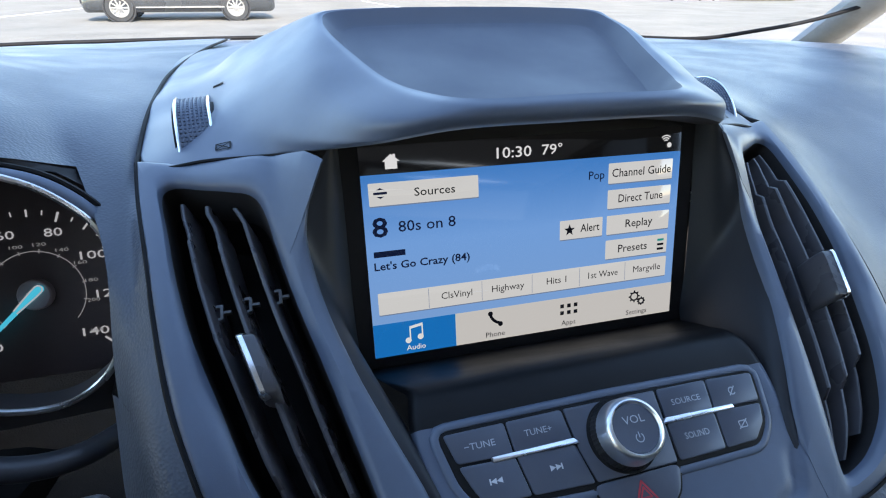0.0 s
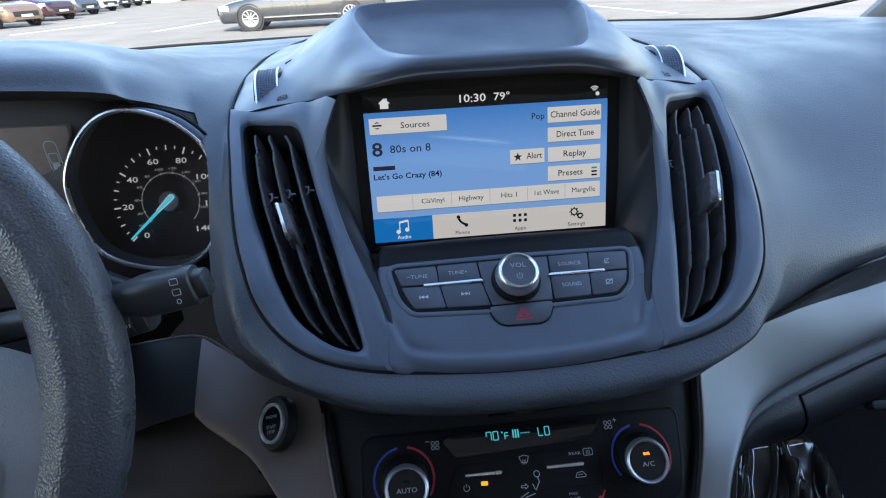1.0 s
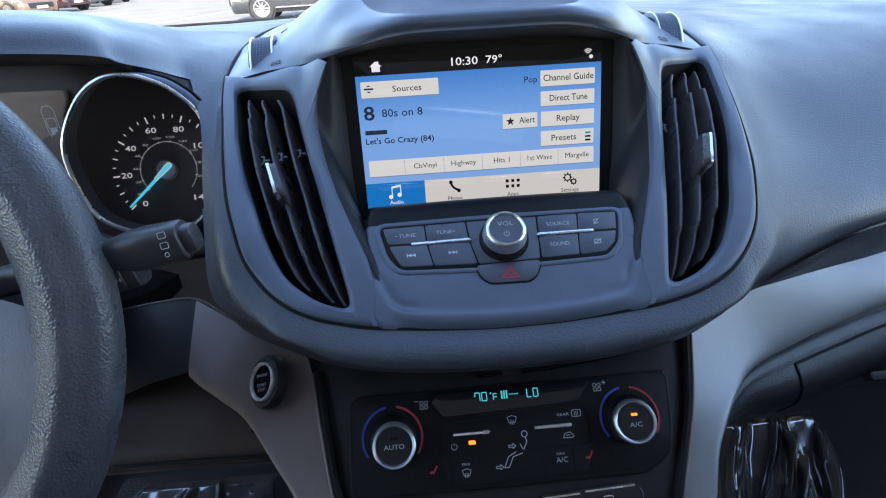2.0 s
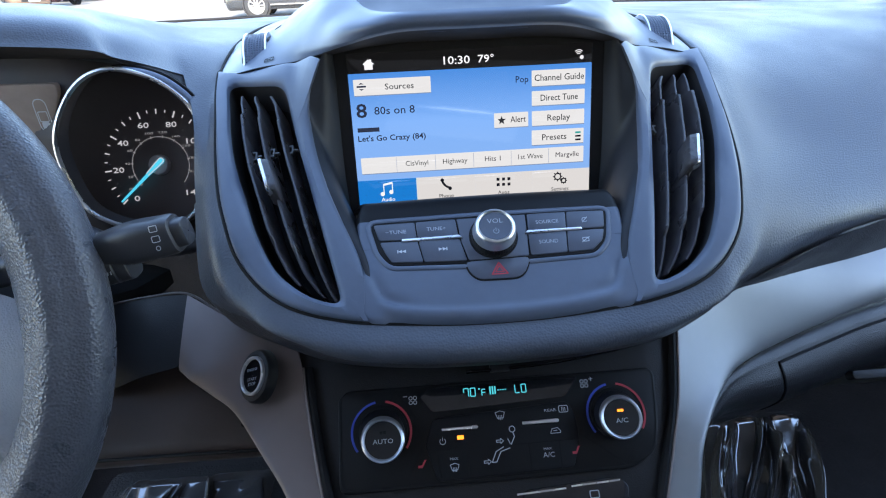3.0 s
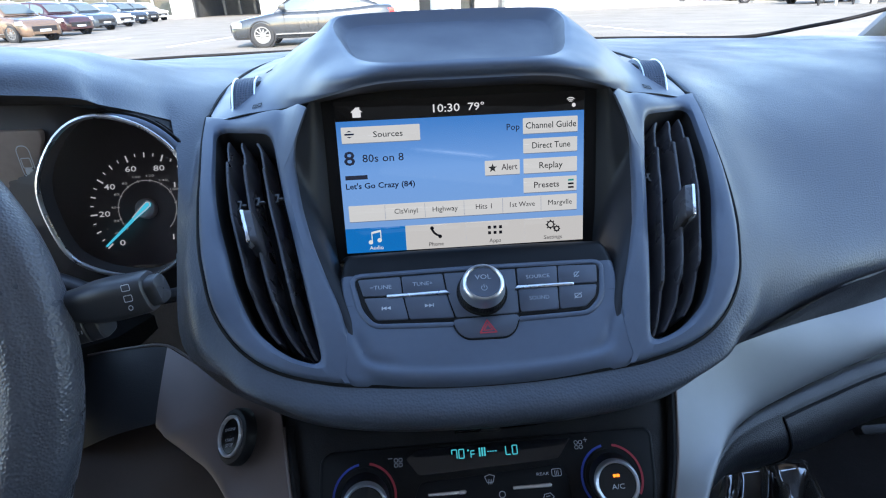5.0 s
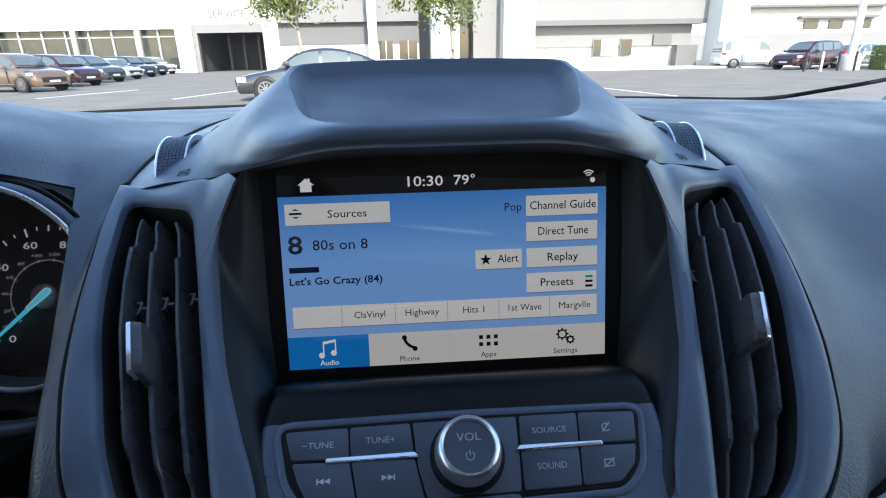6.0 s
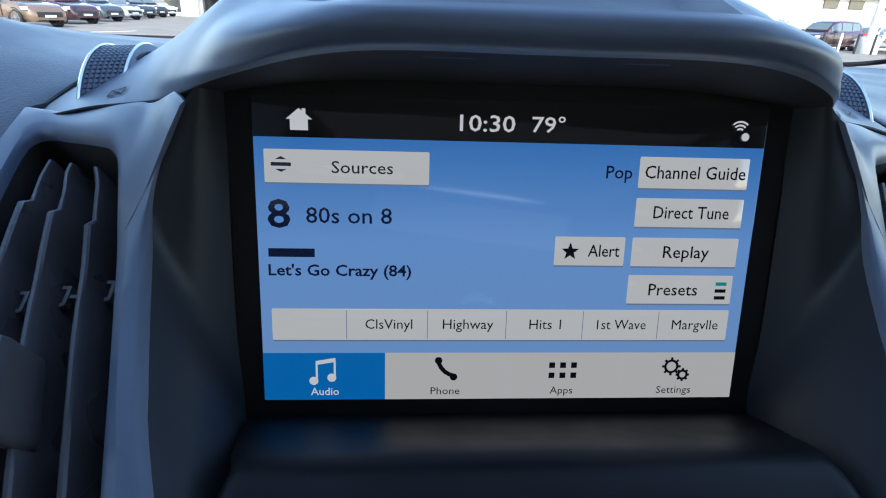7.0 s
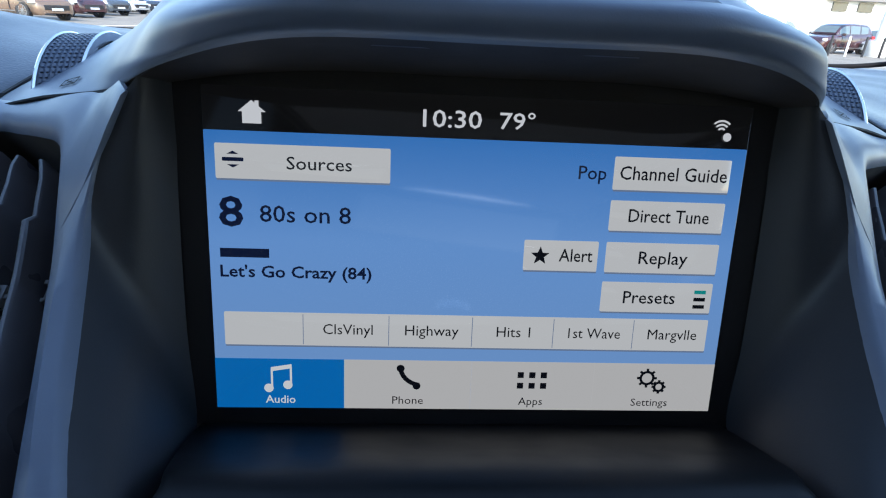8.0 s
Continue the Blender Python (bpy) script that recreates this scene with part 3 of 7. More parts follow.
def vent(sign):
    ob = thing("air_vent", FACE, "side air vent with dark curved vanes and a bright sliding tab", "air vent", "vents beside the display")
    duct = [[(sign * (0.1365 + (x - 0.1365) * k), 0.09 + (u - 0.09) * k, crown(x, u) + n) for x, u in hole_loop] for k, n in ((1.0, -0.030), (0.93, -0.055), (0.5, -0.062))]
    bm = sheet(duct, closed=True, flip=sign > 0)
    bm.faces.new(list(bm.verts)[-len(hole_loop):])
    part("duct", bm, gap_black, ob)
    for k in range(3):
        f = (0.22, 0.52, 0.80)[k]
        top = 0.1608 + 0.022 * f
        low = (0.001, 0.0035, 0.012)[k]
        rows = []
        for i in range(37):
            w = i / 36
            u = low + (top - low) * w
            x = at_u(inner_edge, u) * (1 - f) + at_u(outer_edge, u) * f
            proud = -0.0035 if 0.19 < w < 0.85 else -0.0080
            h, nn = 0.0011, crown(x, u)
            lean = 0.004
            rows.append([(sign * (x + h * 0.4), u, nn + proud), (sign * (x - h * 0.4), u, nn + proud), (sign * (x - h), u, nn + proud - 0.0006),
                         (sign * (x - h - lean), u, nn - 0.030), (sign * (x + h - lean), u, nn - 0.030), (sign * (x + h), u, nn + proud - 0.0006)])
        part("vane", sheet(rows, closed=True, flip=sign < 0), vane_plastic, ob)
        if k < 1 or sign < 0:
            u = 0.116 + 0.002 * (2 - k)
            x = at_u(inner_edge, u) * (1 - f) + at_u(outer_edge, u) * f - 0.0046
            n = crown(x, u) - 0.012
            bm = box(sign * x - 0.0006, u - 0.0034, n - 0.003, sign * x + 0.0006, u + 0.0034, n, bevel=0.0002)
            for du in (-0.0030, 0.0030):
                box(sign * (x + 0.0012) - 0.0012, u + du - 0.0006, n - 0.003, sign * (x + 0.0012) + 0.0012, u + du + 0.0006, n - 0.0004, bm)
            box(sign * (x - 0.0022) - 0.0016, u - 0.0006, n - 0.003, sign * (x - 0.0022) + 0.0016, u + 0.0006, n - 0.0006, bm)
            part("vane_link", bm, dark_clip, ob, "small grey clip between the vanes")
    # sliding tab on the middle vane
    u0, u1 = 0.0700, 0.0965
    tab = []
    for w in (0, 0.03, 0.08, 0.2, 0.5, 0.8, 0.92, 0.97, 1):
        u = u0 + (u1 - u0) * w
        x = at_u(inner_edge, u) * 0.48 + at_u(outer_edge, u) * 0.52
        k = {0: 0.0030, 0.03: 0.0014, 0.08: 0.0004, 0.92: 0.0004, 0.97: 0.0014, 1: 0.0030}.get(w, 0.0)
        n = crown(x, u)
        tab.append([(sign * (x + 0.0048 - k), u, n - 0.010), (sign * (x + 0.0046 - k), u, n + 0.0065 - k), (sign * (x + 0.0036 - k), u, n + 0.0082 - k),
                    (sign * (x - 0.0018 + k * 0.6), u, n + 0.0080 - k), (sign * (x - 0.0028 + k * 0.6), u, n + 0.0062 - k), (sign * (x - 0.0031 + k * 0.6), u, n - 0.010)])
    bm = sheet(tab, closed=True, flip=sign < 0)
    vs = list(bm.verts)
    bm.faces.new(vs[:6]), bm.faces.new(vs[-6:])
    slider = part("slider_tab", bm, vane_plastic, ob, "dark rounded sliding tab")
    rows = []
    for w in (0.0, 0.04, 0.1, 0.5, 0.9, 0.96, 1.0):
        u = u0 + (u1 - u0) * w
        x = at_u(inner_edge, u) * 0.48 + at_u(outer_edge, u) * 0.52
        n = crown(x, u) + 0.0074 - {0.0: 0.0026, 0.04: 0.0008, 0.96: 0.0008, 1.0: 0.0026}.get(w, 0.0)
        side = x + 0.0037 - {0.0: 0.0012, 1.0: 0.0012}.get(w, 0.0)
        rows.append([(sign * (side + 0.0014), u, n - 0.004), (sign * (side + 0.0013), u, n + 0.0004), (sign * (side + 0.0006), u, n + 0.0014), (sign * (side - 0.0012), u, n + 0.0014), (sign * (side - 0.0012), u, n - 0.001)])
    bm = sheet(rows, closed=True, flip=sign < 0)
    vs = list(bm.verts)
    bm.faces.new(vs[:5]), bm.faces.new(vs[-5:])
    part("bright_edge", bm, satin_metal, slider, "bright satin metal edge")
    return ob


vent(1), vent(-1)


# ---------- thumbwheels in the deck beside the hood ----------
WHEEL_R, WHEEL_AT = 0.045, (0.1650, 0.1025, 1.0728)


def thumbwheel(sign):
    m = pose(sign * WHEEL_AT[0], WHEEL_AT[1], WHEEL_AT[2]) @ pose(0, 0, 0, 6, sign * 3, sign * -5)
    ob = thing("vent_thumbwheel", m, "knurled grey vent thumbwheel with bright rims", "thumbwheel", "thumbwheels beside the hood")
    bm, n, cols = bmesh.new(), 108, 7
    core = sheet([[(x, (WHEEL_R - 0.0006) * math.cos(2 * math.pi * k / n), (WHEEL_R - 0.0006) * math.sin(2 * math.pi * k / n)) for k in range(n)] for x in (-0.0078, 0.0078)], closed=True, bm=bm)
    for k in range(n):
        a0, a1 = 2 * math.pi * (k + 0.12) / n, 2 * math.pi * (k + 0.88) / n
        if math.sin(a0) < 0.55:
            continue
        for j in range(cols):
            x0 = -0.0076 + 0.0152 * (j + 0.12) / cols
            x1 = -0.0076 + 0.0152 * (j + 0.88) / cols
            lo = [bm.verts.new((x, (WHEEL_R - 0.0007) * math.cos(a), (WHEEL_R - 0.0007) * math.sin(a))) for x, a in ((x0, a0), (x1, a0), (x1, a1), (x0, a1))]
            xm, d = 0.0004, 0.006
            hi = [bm.verts.new((x, WHEEL_R * math.cos(a), WHEEL_R * math.sin(a))) for x, a in ((x0 + xm, a0 + d), (x1 - xm, a0 + d), (x1 - xm, a1 - d), (x0 + xm, a1 - d))]
            bm.faces.new(hi)
            for q in range(4):
                bm.faces.new((lo[q], lo[(q + 1) % 4], hi[(q + 1) % 4], hi[q]))
    part("knurled_drum", bm, satin, ob, sharp=20)
    for s in (-1, 1):
        prof = [(s * 0.0078, WHEEL_R - 0.003), (s * 0.0078, WHEEL_R + 0.0004), (s * 0.0084, WHEEL_R + 0.0010), (s * 0.0092, WHEEL_R + 0.0004), (s * 0.0094, WHEEL_R - 0.003), (s * 0.0094, 0.02)]
        ring = [[(x, r * math.cos(2 * math.pi * k / 88), r * math.sin(2 * math.pi * k / 88)) for k in range(88)] for x, r in prof]
        part("bright_rim", sheet(ring, closed=True, flip=s < 0), satin_metal, ob, "bright rim")
    return ob


def lay_on_hood(bm, x, y, slant):
    """Moves a flat mark to (x, y) and drapes it over the hood's skin."""
    side = math.copysign(1, x)
    for v in bm.verts:
        px, py, lift = side * (x + v.co.x), y + v.co.y + slant * side * v.co.x, v.co.z
        near = sorted(hood_skin, key=lambda p: (p[0] - px) ** 2 + (p[1] - py) ** 2)[:7]
        a = np.array([(p[0] - px, p[1] - py, 1) for p in near])
        z = np.linalg.lstsq(a, np.array([p[2] for p in near]), rcond=None)[0][2]
        v.co = (side * px, py, z + 0.0005 + lift)
    bm.transform(face_inv)


thumbwheel(1), thumbwheel(-1)
for s in (1, -1):
    slot = bmesh.new()
    sheet([[(x, r * math.cos(2 * math.pi * k / 48), r * math.sin(2 * math.pi * k / 48)) for k in range(48)] for x, r in ((-0.0108, 0.02), (-0.0108, WHEEL_R - 0.0032), (0.0108, WHEEL_R - 0.0032), (0.0108, 0.02))], closed=True, bm=slot)
    slot.transform(face_inv @ pose(s * WHEEL_AT[0], WHEEL_AT[1], WHEEL_AT[2]) @ pose(0, 0, 0, 6, s * 3, s * -5))
    part("wheel_slot", slot, gap_black, stack)
    mark = bmesh.new()
    stroke([(-0.0036, -0.0022), (0.0036, -0.0022), (0.0036, 0.0022), (-0.0036, 0.0022)], 0.0007, 0, mark, True)
    stroke([(-0.0036, -0.0022), (0.0036, 0.0022)], 0.0006, 0, mark)
    stroke([(-0.0036, 0.0022), (0.0036, -0.0022)], 0.0006, 0, mark)
    lay_on_hood(mark, s * 0.149, 0.0515, 0.45)
    part("printed_mark", mark, gap_black, stack)
    mark = box(-0.0034, -0.0014, -0.0003, 0.0034, 0.0014, 0.0003)
    lay_on_hood(mark, s * 0.156, 0.136, 0.9)
    part("printed_mark", mark, gap_black, stack)

# dark shut line round the stack
line = [on_face(x, u, -0.0035) for x, u in spline([(0.1925, 0.2105)] + ring_side + ring_low, 5)]
path = spline(groove, 5)[:-1] + line
for s in (1, -1):
    bm = tube([(s * x * 1.003, y, z) for x, y, z in path], 0.0015, 6)
    bm.transform(face_inv)
    part("shut_line", bm, gap_black, stack)
    bm = tube([(s * x, y - 0.0004, z - 0.0002) for x, y, z in spline(hood_loops[-1], 7)[20:36]], 0.0009, 6)
    bm.transform(face_inv)
    part("shut_line", bm, gap_black, stack)

# ---------- radio panel: tray with keys and volume knob ----------
radio = thing("radio_panel", FACE, "slate radio panel with keys and volume knob under the screen", "radio")
tray_spec = ((0.0965, -0.0575, 0.0930), (0.094, -0.053, 0.0925), (0.082, -0.031, 0.0885), (0.0715, -0.0095, 0.0845), (0.066, -0.0015, 0.0815), (0.060, 0.0015, 0.0825), (0.050, 0.0028, 0.0835),
             (0.030, 0.0036, 0.0832), (0.016, 0.0040, 0.0820), (0.006, 0.0044, 0.0800), (-0.001, 0.0047, 0.0782), (-0.0062, 0.0046, 0.0798), (-0.0105, 0.0040, 0.0814), (-0.0148, 0.0033, 0.0826), (-0.0152, -0.005, 0.0826))
def tray_rows(spec):
    rows = []
    for u, n, hw in spec:
        row = []
        for k in range(-6, 7):
            x = hw * math.sin(k / 6 * math.pi / 2)
            bow = 0.0045 * (1 - (x / hw) ** 2)
            uu = u - bow * max(0, (0.03 - u) / 0.036) + (0.0015 * (1 - (x / hw) ** 2) if 0.05 < u < 0.08 else 0)
            fall = (0.004 if 0.0 < u < 0.08 else 0.0016 if u <= 0 else 0.0) if abs(k) == 6 else 0.0
            row.append((x, uu, n - fall))
        rows.append(row)
    return rows


all_rows = patch(tray_rows(tray_spec), 3, 4)
crest = spline([(0.0830, 0.0320), (0.0800, 0.0220), (0.0773, 0.0120), (0.0750, 0.0050), (0.0720, -0.0020), (0.0668, -0.0062), (0.0590, -0.0084), (0.0400, -0.0098), (0.0, -0.0104)], 5)


def outside(x, u):
    """How far a point lies outside the rounded lower outline of the recess."""
    best, near = 1.0, 0
    for i, (cx, cu) in enumerate(crest):
        d = math.hypot(cx - x, cu - u)
        if d < best:
            best, near = d, i
    (ax, au), (bx, bu) = crest[max(0, near - 1)], crest[min(len(crest) - 1, near + 1)]
    side = (bx - ax) * (u - au) - (bu - au) * (x - ax)
    return abs(side) / math.hypot(bx - ax, bu - au) * (1 if side > 0 else -1)


def apron(x, u):
    """Height of the recess floor, its soft lip and the band below it."""
    t = min(1.0, max(0.0, (0.030 - u) / 0.035))
    floor = 0.0036 + 0.00065 * t * (2 - t)
    d = outside(abs(x), u)
    low = ease((0.073 - abs(x)) / 0.012)
    rim = crown(x, u) - 0.0002 + low * (0.0014 * ease((-u + 0.002) / 0.008) - 0.0032 * ease(d / 0.007))
    floor -= 0.0019 * math.exp(-((d + 0.0048) / 0.0030) ** 2) * ease((abs(x) - 0.045) / 0.022) * (1 - ease((u - 0.004) / 0.014))
    k = ease((d + 0.0040) / 0.0040) * (1 - ease((u - 0.005) / 0.011))
    rim -= 0.0008 * ease((abs(x) - 0.0785) / 0.003)
    return floor + (rim - floor) * k - 0.0016 * max(0.0, (-u - 0.0122) / 0.003) ** 2


rows = []
for j in range(31):
    u = 0.030 - 0.0452 * j / 30
    row = []
    for i in range(-40, 41):
        x = 0.0836 * math.sin(i / 40 * math.pi / 2) if j else 0.0832 * math.sin(i / 40 * math.pi / 2)
        bow = 0.0045 * (1 - (x / 0.0832) ** 2) * (0.030 - u) / 0.036
        row.append((x, u - bow + 0.0024 * ease((abs(x) - 0.0735) / 0.007) * ease(-u / 0.015), apron(x, u)))
    rows.append(row)
rows.append([(x, u - 0.0003, n - 0.008) for x, u, n in rows[-1]])
part("tray", sheet(all_rows[24:29]), tray_plastic, radio, "smooth slate tray below the screen")
part("apron", sheet(rows), tray_plastic, radio, "rounded lower edge of the tray")
# The hood's shade on the slope is put into a near-black colour.
part("tray_slope", sheet(all_rows[:25]), surface("slope plastic, shade in colour", (0.004, 0.0042, 0.005), 0.48, spec=0.22, grain=0.1, grain_size=0.0006), radio, "slope rising to the screen, hood shade in its colour")

Z = 0.0040
well = soft_poly([(-0.0742, 0.0468), (-0.0692, 0.027), (-0.0625, 0.0180), (-0.0205, 0.0162), (0.0205, 0.0168), (0.0595, 0.0178), (0.0675, 0.026), (0.0722, 0.0470), (0.0, 0.0478)], 0.004)
part("key_well", plate(inset(well, -0.0005), 0.000, Z + 0.0009, 0.0002), gap_black, radio)
KZ = Z + 0.0016
ridge = [[(x, y, z) for x, y in inset(well, -d)] for d, z in ((0.0042, 0.0028), (0.0036, 0.0044), (0.0028, 0.0049), (0.0014, 0.0050), (0.0007, 0.0046), (0.0005, 0.0020))]
part("well_rim", sheet(ridge, closed=True), tray_plastic, radio, "soft raised rim round the keys")


def key(name, pts, label="", r=0.0014):
    return part(name, plate(soft_poly(pts, r), Z - 0.002, KZ, 0.0005), button_plastic, radio, label)


g = 0.00035
keys = {
    "tune_down": [(-0.0728 + g, 0.0458), (-0.0690, 0.0342 + g), (-0.0462 - g, 0.0338 + g), (-0.0470 - g, 0.0463)],
    "tune_up": [(-0.0470 + g, 0.0463), (-0.0462 + g, 0.0338 + g), (-0.0208 - g, 0.0335 + g), (-0.0220 - g, 0.0468)],
    "previous": [(-0.0688, 0.0338 - g), (-0.0655, 0.0255), (-0.0618, 0.0193), (-0.0432 - g, 0.0184), (-0.0460 - g, 0.0334 - g)],
    "next": [(-0.0460 + g, 0.0334 - g), (-0.0432 + g, 0.0184), (-0.0172 - g, 0.0176), (-0.0205 - g, 0.0332 - g)],
    "source": [(0.0220 + g, 0.0470), (0.0212 + g, 0.0338 + g), (0.0452 - g, 0.0340 + g), (0.0470 - g, 0.0470)],
    "mute": [(0.0470 + g, 0.0470), (0.0452 + g, 0.0340 + g), (0.0685, 0.0338 + g), (0.0708, 0.0462)],
    "sound": [(0.0208 + g, 0.0334 - g), (0.0202 + g, 0.0182), (0.0432 - g, 0.0186), (0.0450 - g, 0.0336 - g)],
    "display_off": [(0.0450 + g, 0.0336 - g), (0.0432 + g, 0.0186), (0.0585, 0.0192), (0.0655, 0.0255), (0.0682, 0.0334 - g)],
}
made = {k: key("key", v) for k, v in keys.items()}
part("knob_plate", plate(soft_poly([(-0.0214, 0.0468), (-0.0198, 0.030), (-0.0165, 0.0176), (0.0194, 0.0180), (0.0204, 0.030), (0.0213, 0.0470)], 0.001), Z - 0.002, KZ - 0.0002, 0.0005), button_plastic, radio)
haz = soft_poly([(-0.0192, 0.0168), (-0.0166, 0.0090), (-0.0118, 0.0046), (0.0112, 0.0043), (0.0160, 0.0078), (0.0203, 0.0176)], 0.004)
part("key_well", plate(inset(haz, -0.0007), 0.0, Z + 0.0009, 0.0002), gap_black, radio)
hazard = part("hazard_key", plate(haz, Z - 0.002, KZ - 0.0003, 0.0006), button_plastic, radio, "hazard light key with a red triangle")
red_print = surface("red print", (0.45, 0.04, 0.06), 0.5, mottled=0.05)
bm = stroke([(-0.0040, 0.0072), (0.0052, 0.0072), (0.0006, 0.0146)], 0.0008, KZ, closed=True)
stroke([(-0.0018, 0.0086), (0.0030, 0.0086), (0.0006, 0.0124)], 0.0006, KZ, bm, True)
part("triangle", bm, red_print, hazard, "red warning triangle")

TZ = KZ + 0.00012
part("lettering", words("\u2212TUNE", -0.0652, -0.0527, 0.0387, TZ, 0.0024), ink_grey, made["tune_down"])
part("lettering", words("TUNE+", -0.0402, -0.0286, 0.0394, TZ, 0.0024), ink_grey, made["tune_up"])
part("lettering", words("SOURCE", 0.0270, 0.0411, 0.0394, TZ, 0.0024), ink_grey, made["source"])
part("lettering", words("SOUND", 0.0268, 0.0385, 0.0254, TZ, 0.0025), ink_grey, made["sound"])
for name, cx, d in (("previous", -0.0555, -1), ("next", -0.0318, 1)):
    bm = bmesh.new()
    for k in (-1, 0):
        x = cx + d * (0.0003 + k * 0.0024)
        bar([(x, 0.0251), (x + d * 0.0024, 0.0262), (x, 0.0273)], TZ, bm)
    bar(round_rect(cx + d * 0.0028 - 0.0003, 0.0251, cx + d * 0.0028 + 0.0003, 0.0273, 0.0001, 1), TZ, bm)
    part("symbol", bm, ink_white, made[name])
bm = stroke(arc(0.0574, 0.0402, 0.0015, 40, 320), 0.0005, TZ)
stroke([(0.0557, 0.0385), (0.0592, 0.0420)], 0.0005, TZ + 0.00003, bm)
part("symbol", bm, ink_grey, made["mute"])
bm = stroke(round_rect(0.0536, 0.0250, 0.0572, 0.0276, 0.0005, 2), 0.00045, TZ, closed=True)
stroke([(0.0530, 0.0246), (0.0578, 0.0280)], 0.00045, TZ + 0.00003, bm)
part("symbol", bm, ink_grey, made["display_off"])
for strip in ([(-0.0556, 0.0326), (-0.0188, 0.0330), (-0.0210, 0.0352), (-0.0556, 0.0346)], [(0.0188, 0.0328), (0.0545, 0.0330), (0.0545, 0.0350), (0.0210, 0.0352)]):
    part("bright_strip", plate(soft_poly(strip, 0.0005, 2), Z - 0.001, KZ + 0.0009, 0.0006), satin_metal, radio, "thin bright metal strip")

knob = part("volume_knob", lathe([(0.0150, 0.0035), (0.0148, 0.0062), (0.0138, 0.0066)], 64, at=(-0.0002, 0.0325, 0)), gap_black, radio, "round volume knob with a bright rim")
bm = bmesh.new()
drum = []
for j, (r, z) in enumerate(((0.0140, 0.0050), (0.0142, 0.0056), (0.0133, 0.0104), (0.0131, 0.0108))):
    drum.append([(-0.0002 + (r - (0.00035 if k % 2 and j in (1, 2) else 0)) * math.cos(2 * math.pi * k / 96), 0.0325 + (r - (0.00035 if k % 2 and j in (1, 2) else 0)) * math.sin(2 * math.pi * k / 96), z) for k in range(96)])
part("drum", sheet(drum, closed=True, bm=bm), dark_plastic, knob, "finely ribbed dark drum", sharp=25)
part("bright_rim", lathe([(0.0131, 0.0106), (0.0130, 0.0114), (0.0122, 0.0166), (0.0118, 0.0178), (0.0111, 0.0187), (0.0103, 0.0190), (0.0097, 0.0185), (0.0094, 0.0174)], 64, at=(-0.0002, 0.0325, 0)), satin_metal, knob, "tapered bright metal collar")
bm = lathe([(0.0097, 0.0176), (0.0093, 0.0180), (0.005, 0.0177), (0.00002, 0.0176)], 64, at=(-0.0002, 0.0325, 0))
cap = part("cap", bm, button_plastic, knob)
part("lettering", words("VOL", -0.0048, 0.0044, 0.0342, 0.0184, 0.0030), ink_grey, cap)
bm = stroke(arc(-0.0002, 0.0287, 0.0016, 130, 410), 0.0004, 0.0184)
stroke([(-0.0002, 0.0289), (-0.0002, 0.0308)], 0.0004, 0.0184, bm)
part("symbol", bm, ink_grey, cap)

# ---------- touch screen ----------
screen = thing("touch_screen", SCREEN, "lit blue touch screen showing a radio page", "touchscreen")
part("bezel", plate(round_rect(-0.0965, -0.0545, 0.0965, 0.0680, 0.003), -0.012, -0.0012, 0.001), matt_black, screen, "matt black screen frame")


def display_blue():
    mat = lit("display blue", (0.2, 0.4, 0.8), 1.0, 0.07, 0.45)
    nt = mat.node_tree
    b = nt.nodes["Principled BSDF"]
    co = nt.nodes.new("ShaderNodeTexCoord")
    sep = nt.nodes.new("ShaderNodeSeparateXYZ")
    mr = nt.nodes.new("ShaderNodeMapRange")
    mr.inputs["From Min"].default_value, mr.inputs["From Max"].default_value = -0.03, 0.047
    ramp = nt.nodes.new("ShaderNodeValToRGB")
    ramp.color_ramp.elements[0].color, ramp.color_ramp.elements[0].position = (0.19, 0.36, 0.68, 1), 0.0
    ramp.color_ramp.elements[1].color, ramp.color_ramp.elements[1].position = (0.045, 0.205, 0.57, 1), 1.0
    e = ramp.color_ramp.elements.new(0.55)
    e.color = (0.165, 0.355, 0.73, 1)
    nt.links.new(co.outputs["Object"], sep.inputs[0])
    nt.links.new(sep.outputs["Y"], mr.inputs["Value"])
    nt.links.new(mr.outputs[0], ramp.inputs[0])
    nt.links.new(ramp.outputs[0], b.inputs["Emission Color"])
    return mat


GAIN = 0.118
ui_blue = display_blue()
ui_blue.node_tree.nodes["Principled BSDF"].inputs["Emission Strength"].default_value = GAIN
ui_black = lit("display black", (0.0035, 0.0036, 0.004), GAIN, 0.07, 0.45)
ui_key = lit("display key", (0.62, 0.625, 0.615), GAIN, 0.07, 0.45)
ui_key_edge = lit("display key edge", (0.16, 0.22, 0.34), GAIN, 0.07, 0.45)
ui_tab = lit("display tab", (0.56, 0.55, 0.53), GAIN, 0.07, 0.45)
ui_blue_tab = lit("display active tab", (0.006, 0.16, 0.50), GAIN, 0.07, 0.45)
ui_ink = lit("display dark ink", (0.003, 0.004, 0.007), GAIN, 0.07, 0.45)
ui_navy = lit("display navy ink", (0.004, 0.009, 0.035), GAIN, 0.07, 0.45)
ui_white = lit("display white ink", (0.72, 0.73, 0.74), GAIN, 0.07, 0.45)
ui_teal = lit("display teal", (0.01, 0.28, 0.26), GAIN, 0.07, 0.45)
E1 = 0.001
panel = part("display", plate(round_rect(-0.0872, -0.0468, 0.0872, 0.0600, 0.0004, 1), -0.004, -0.0008, 0.0001), ui_black, screen, "black status strip of the display")
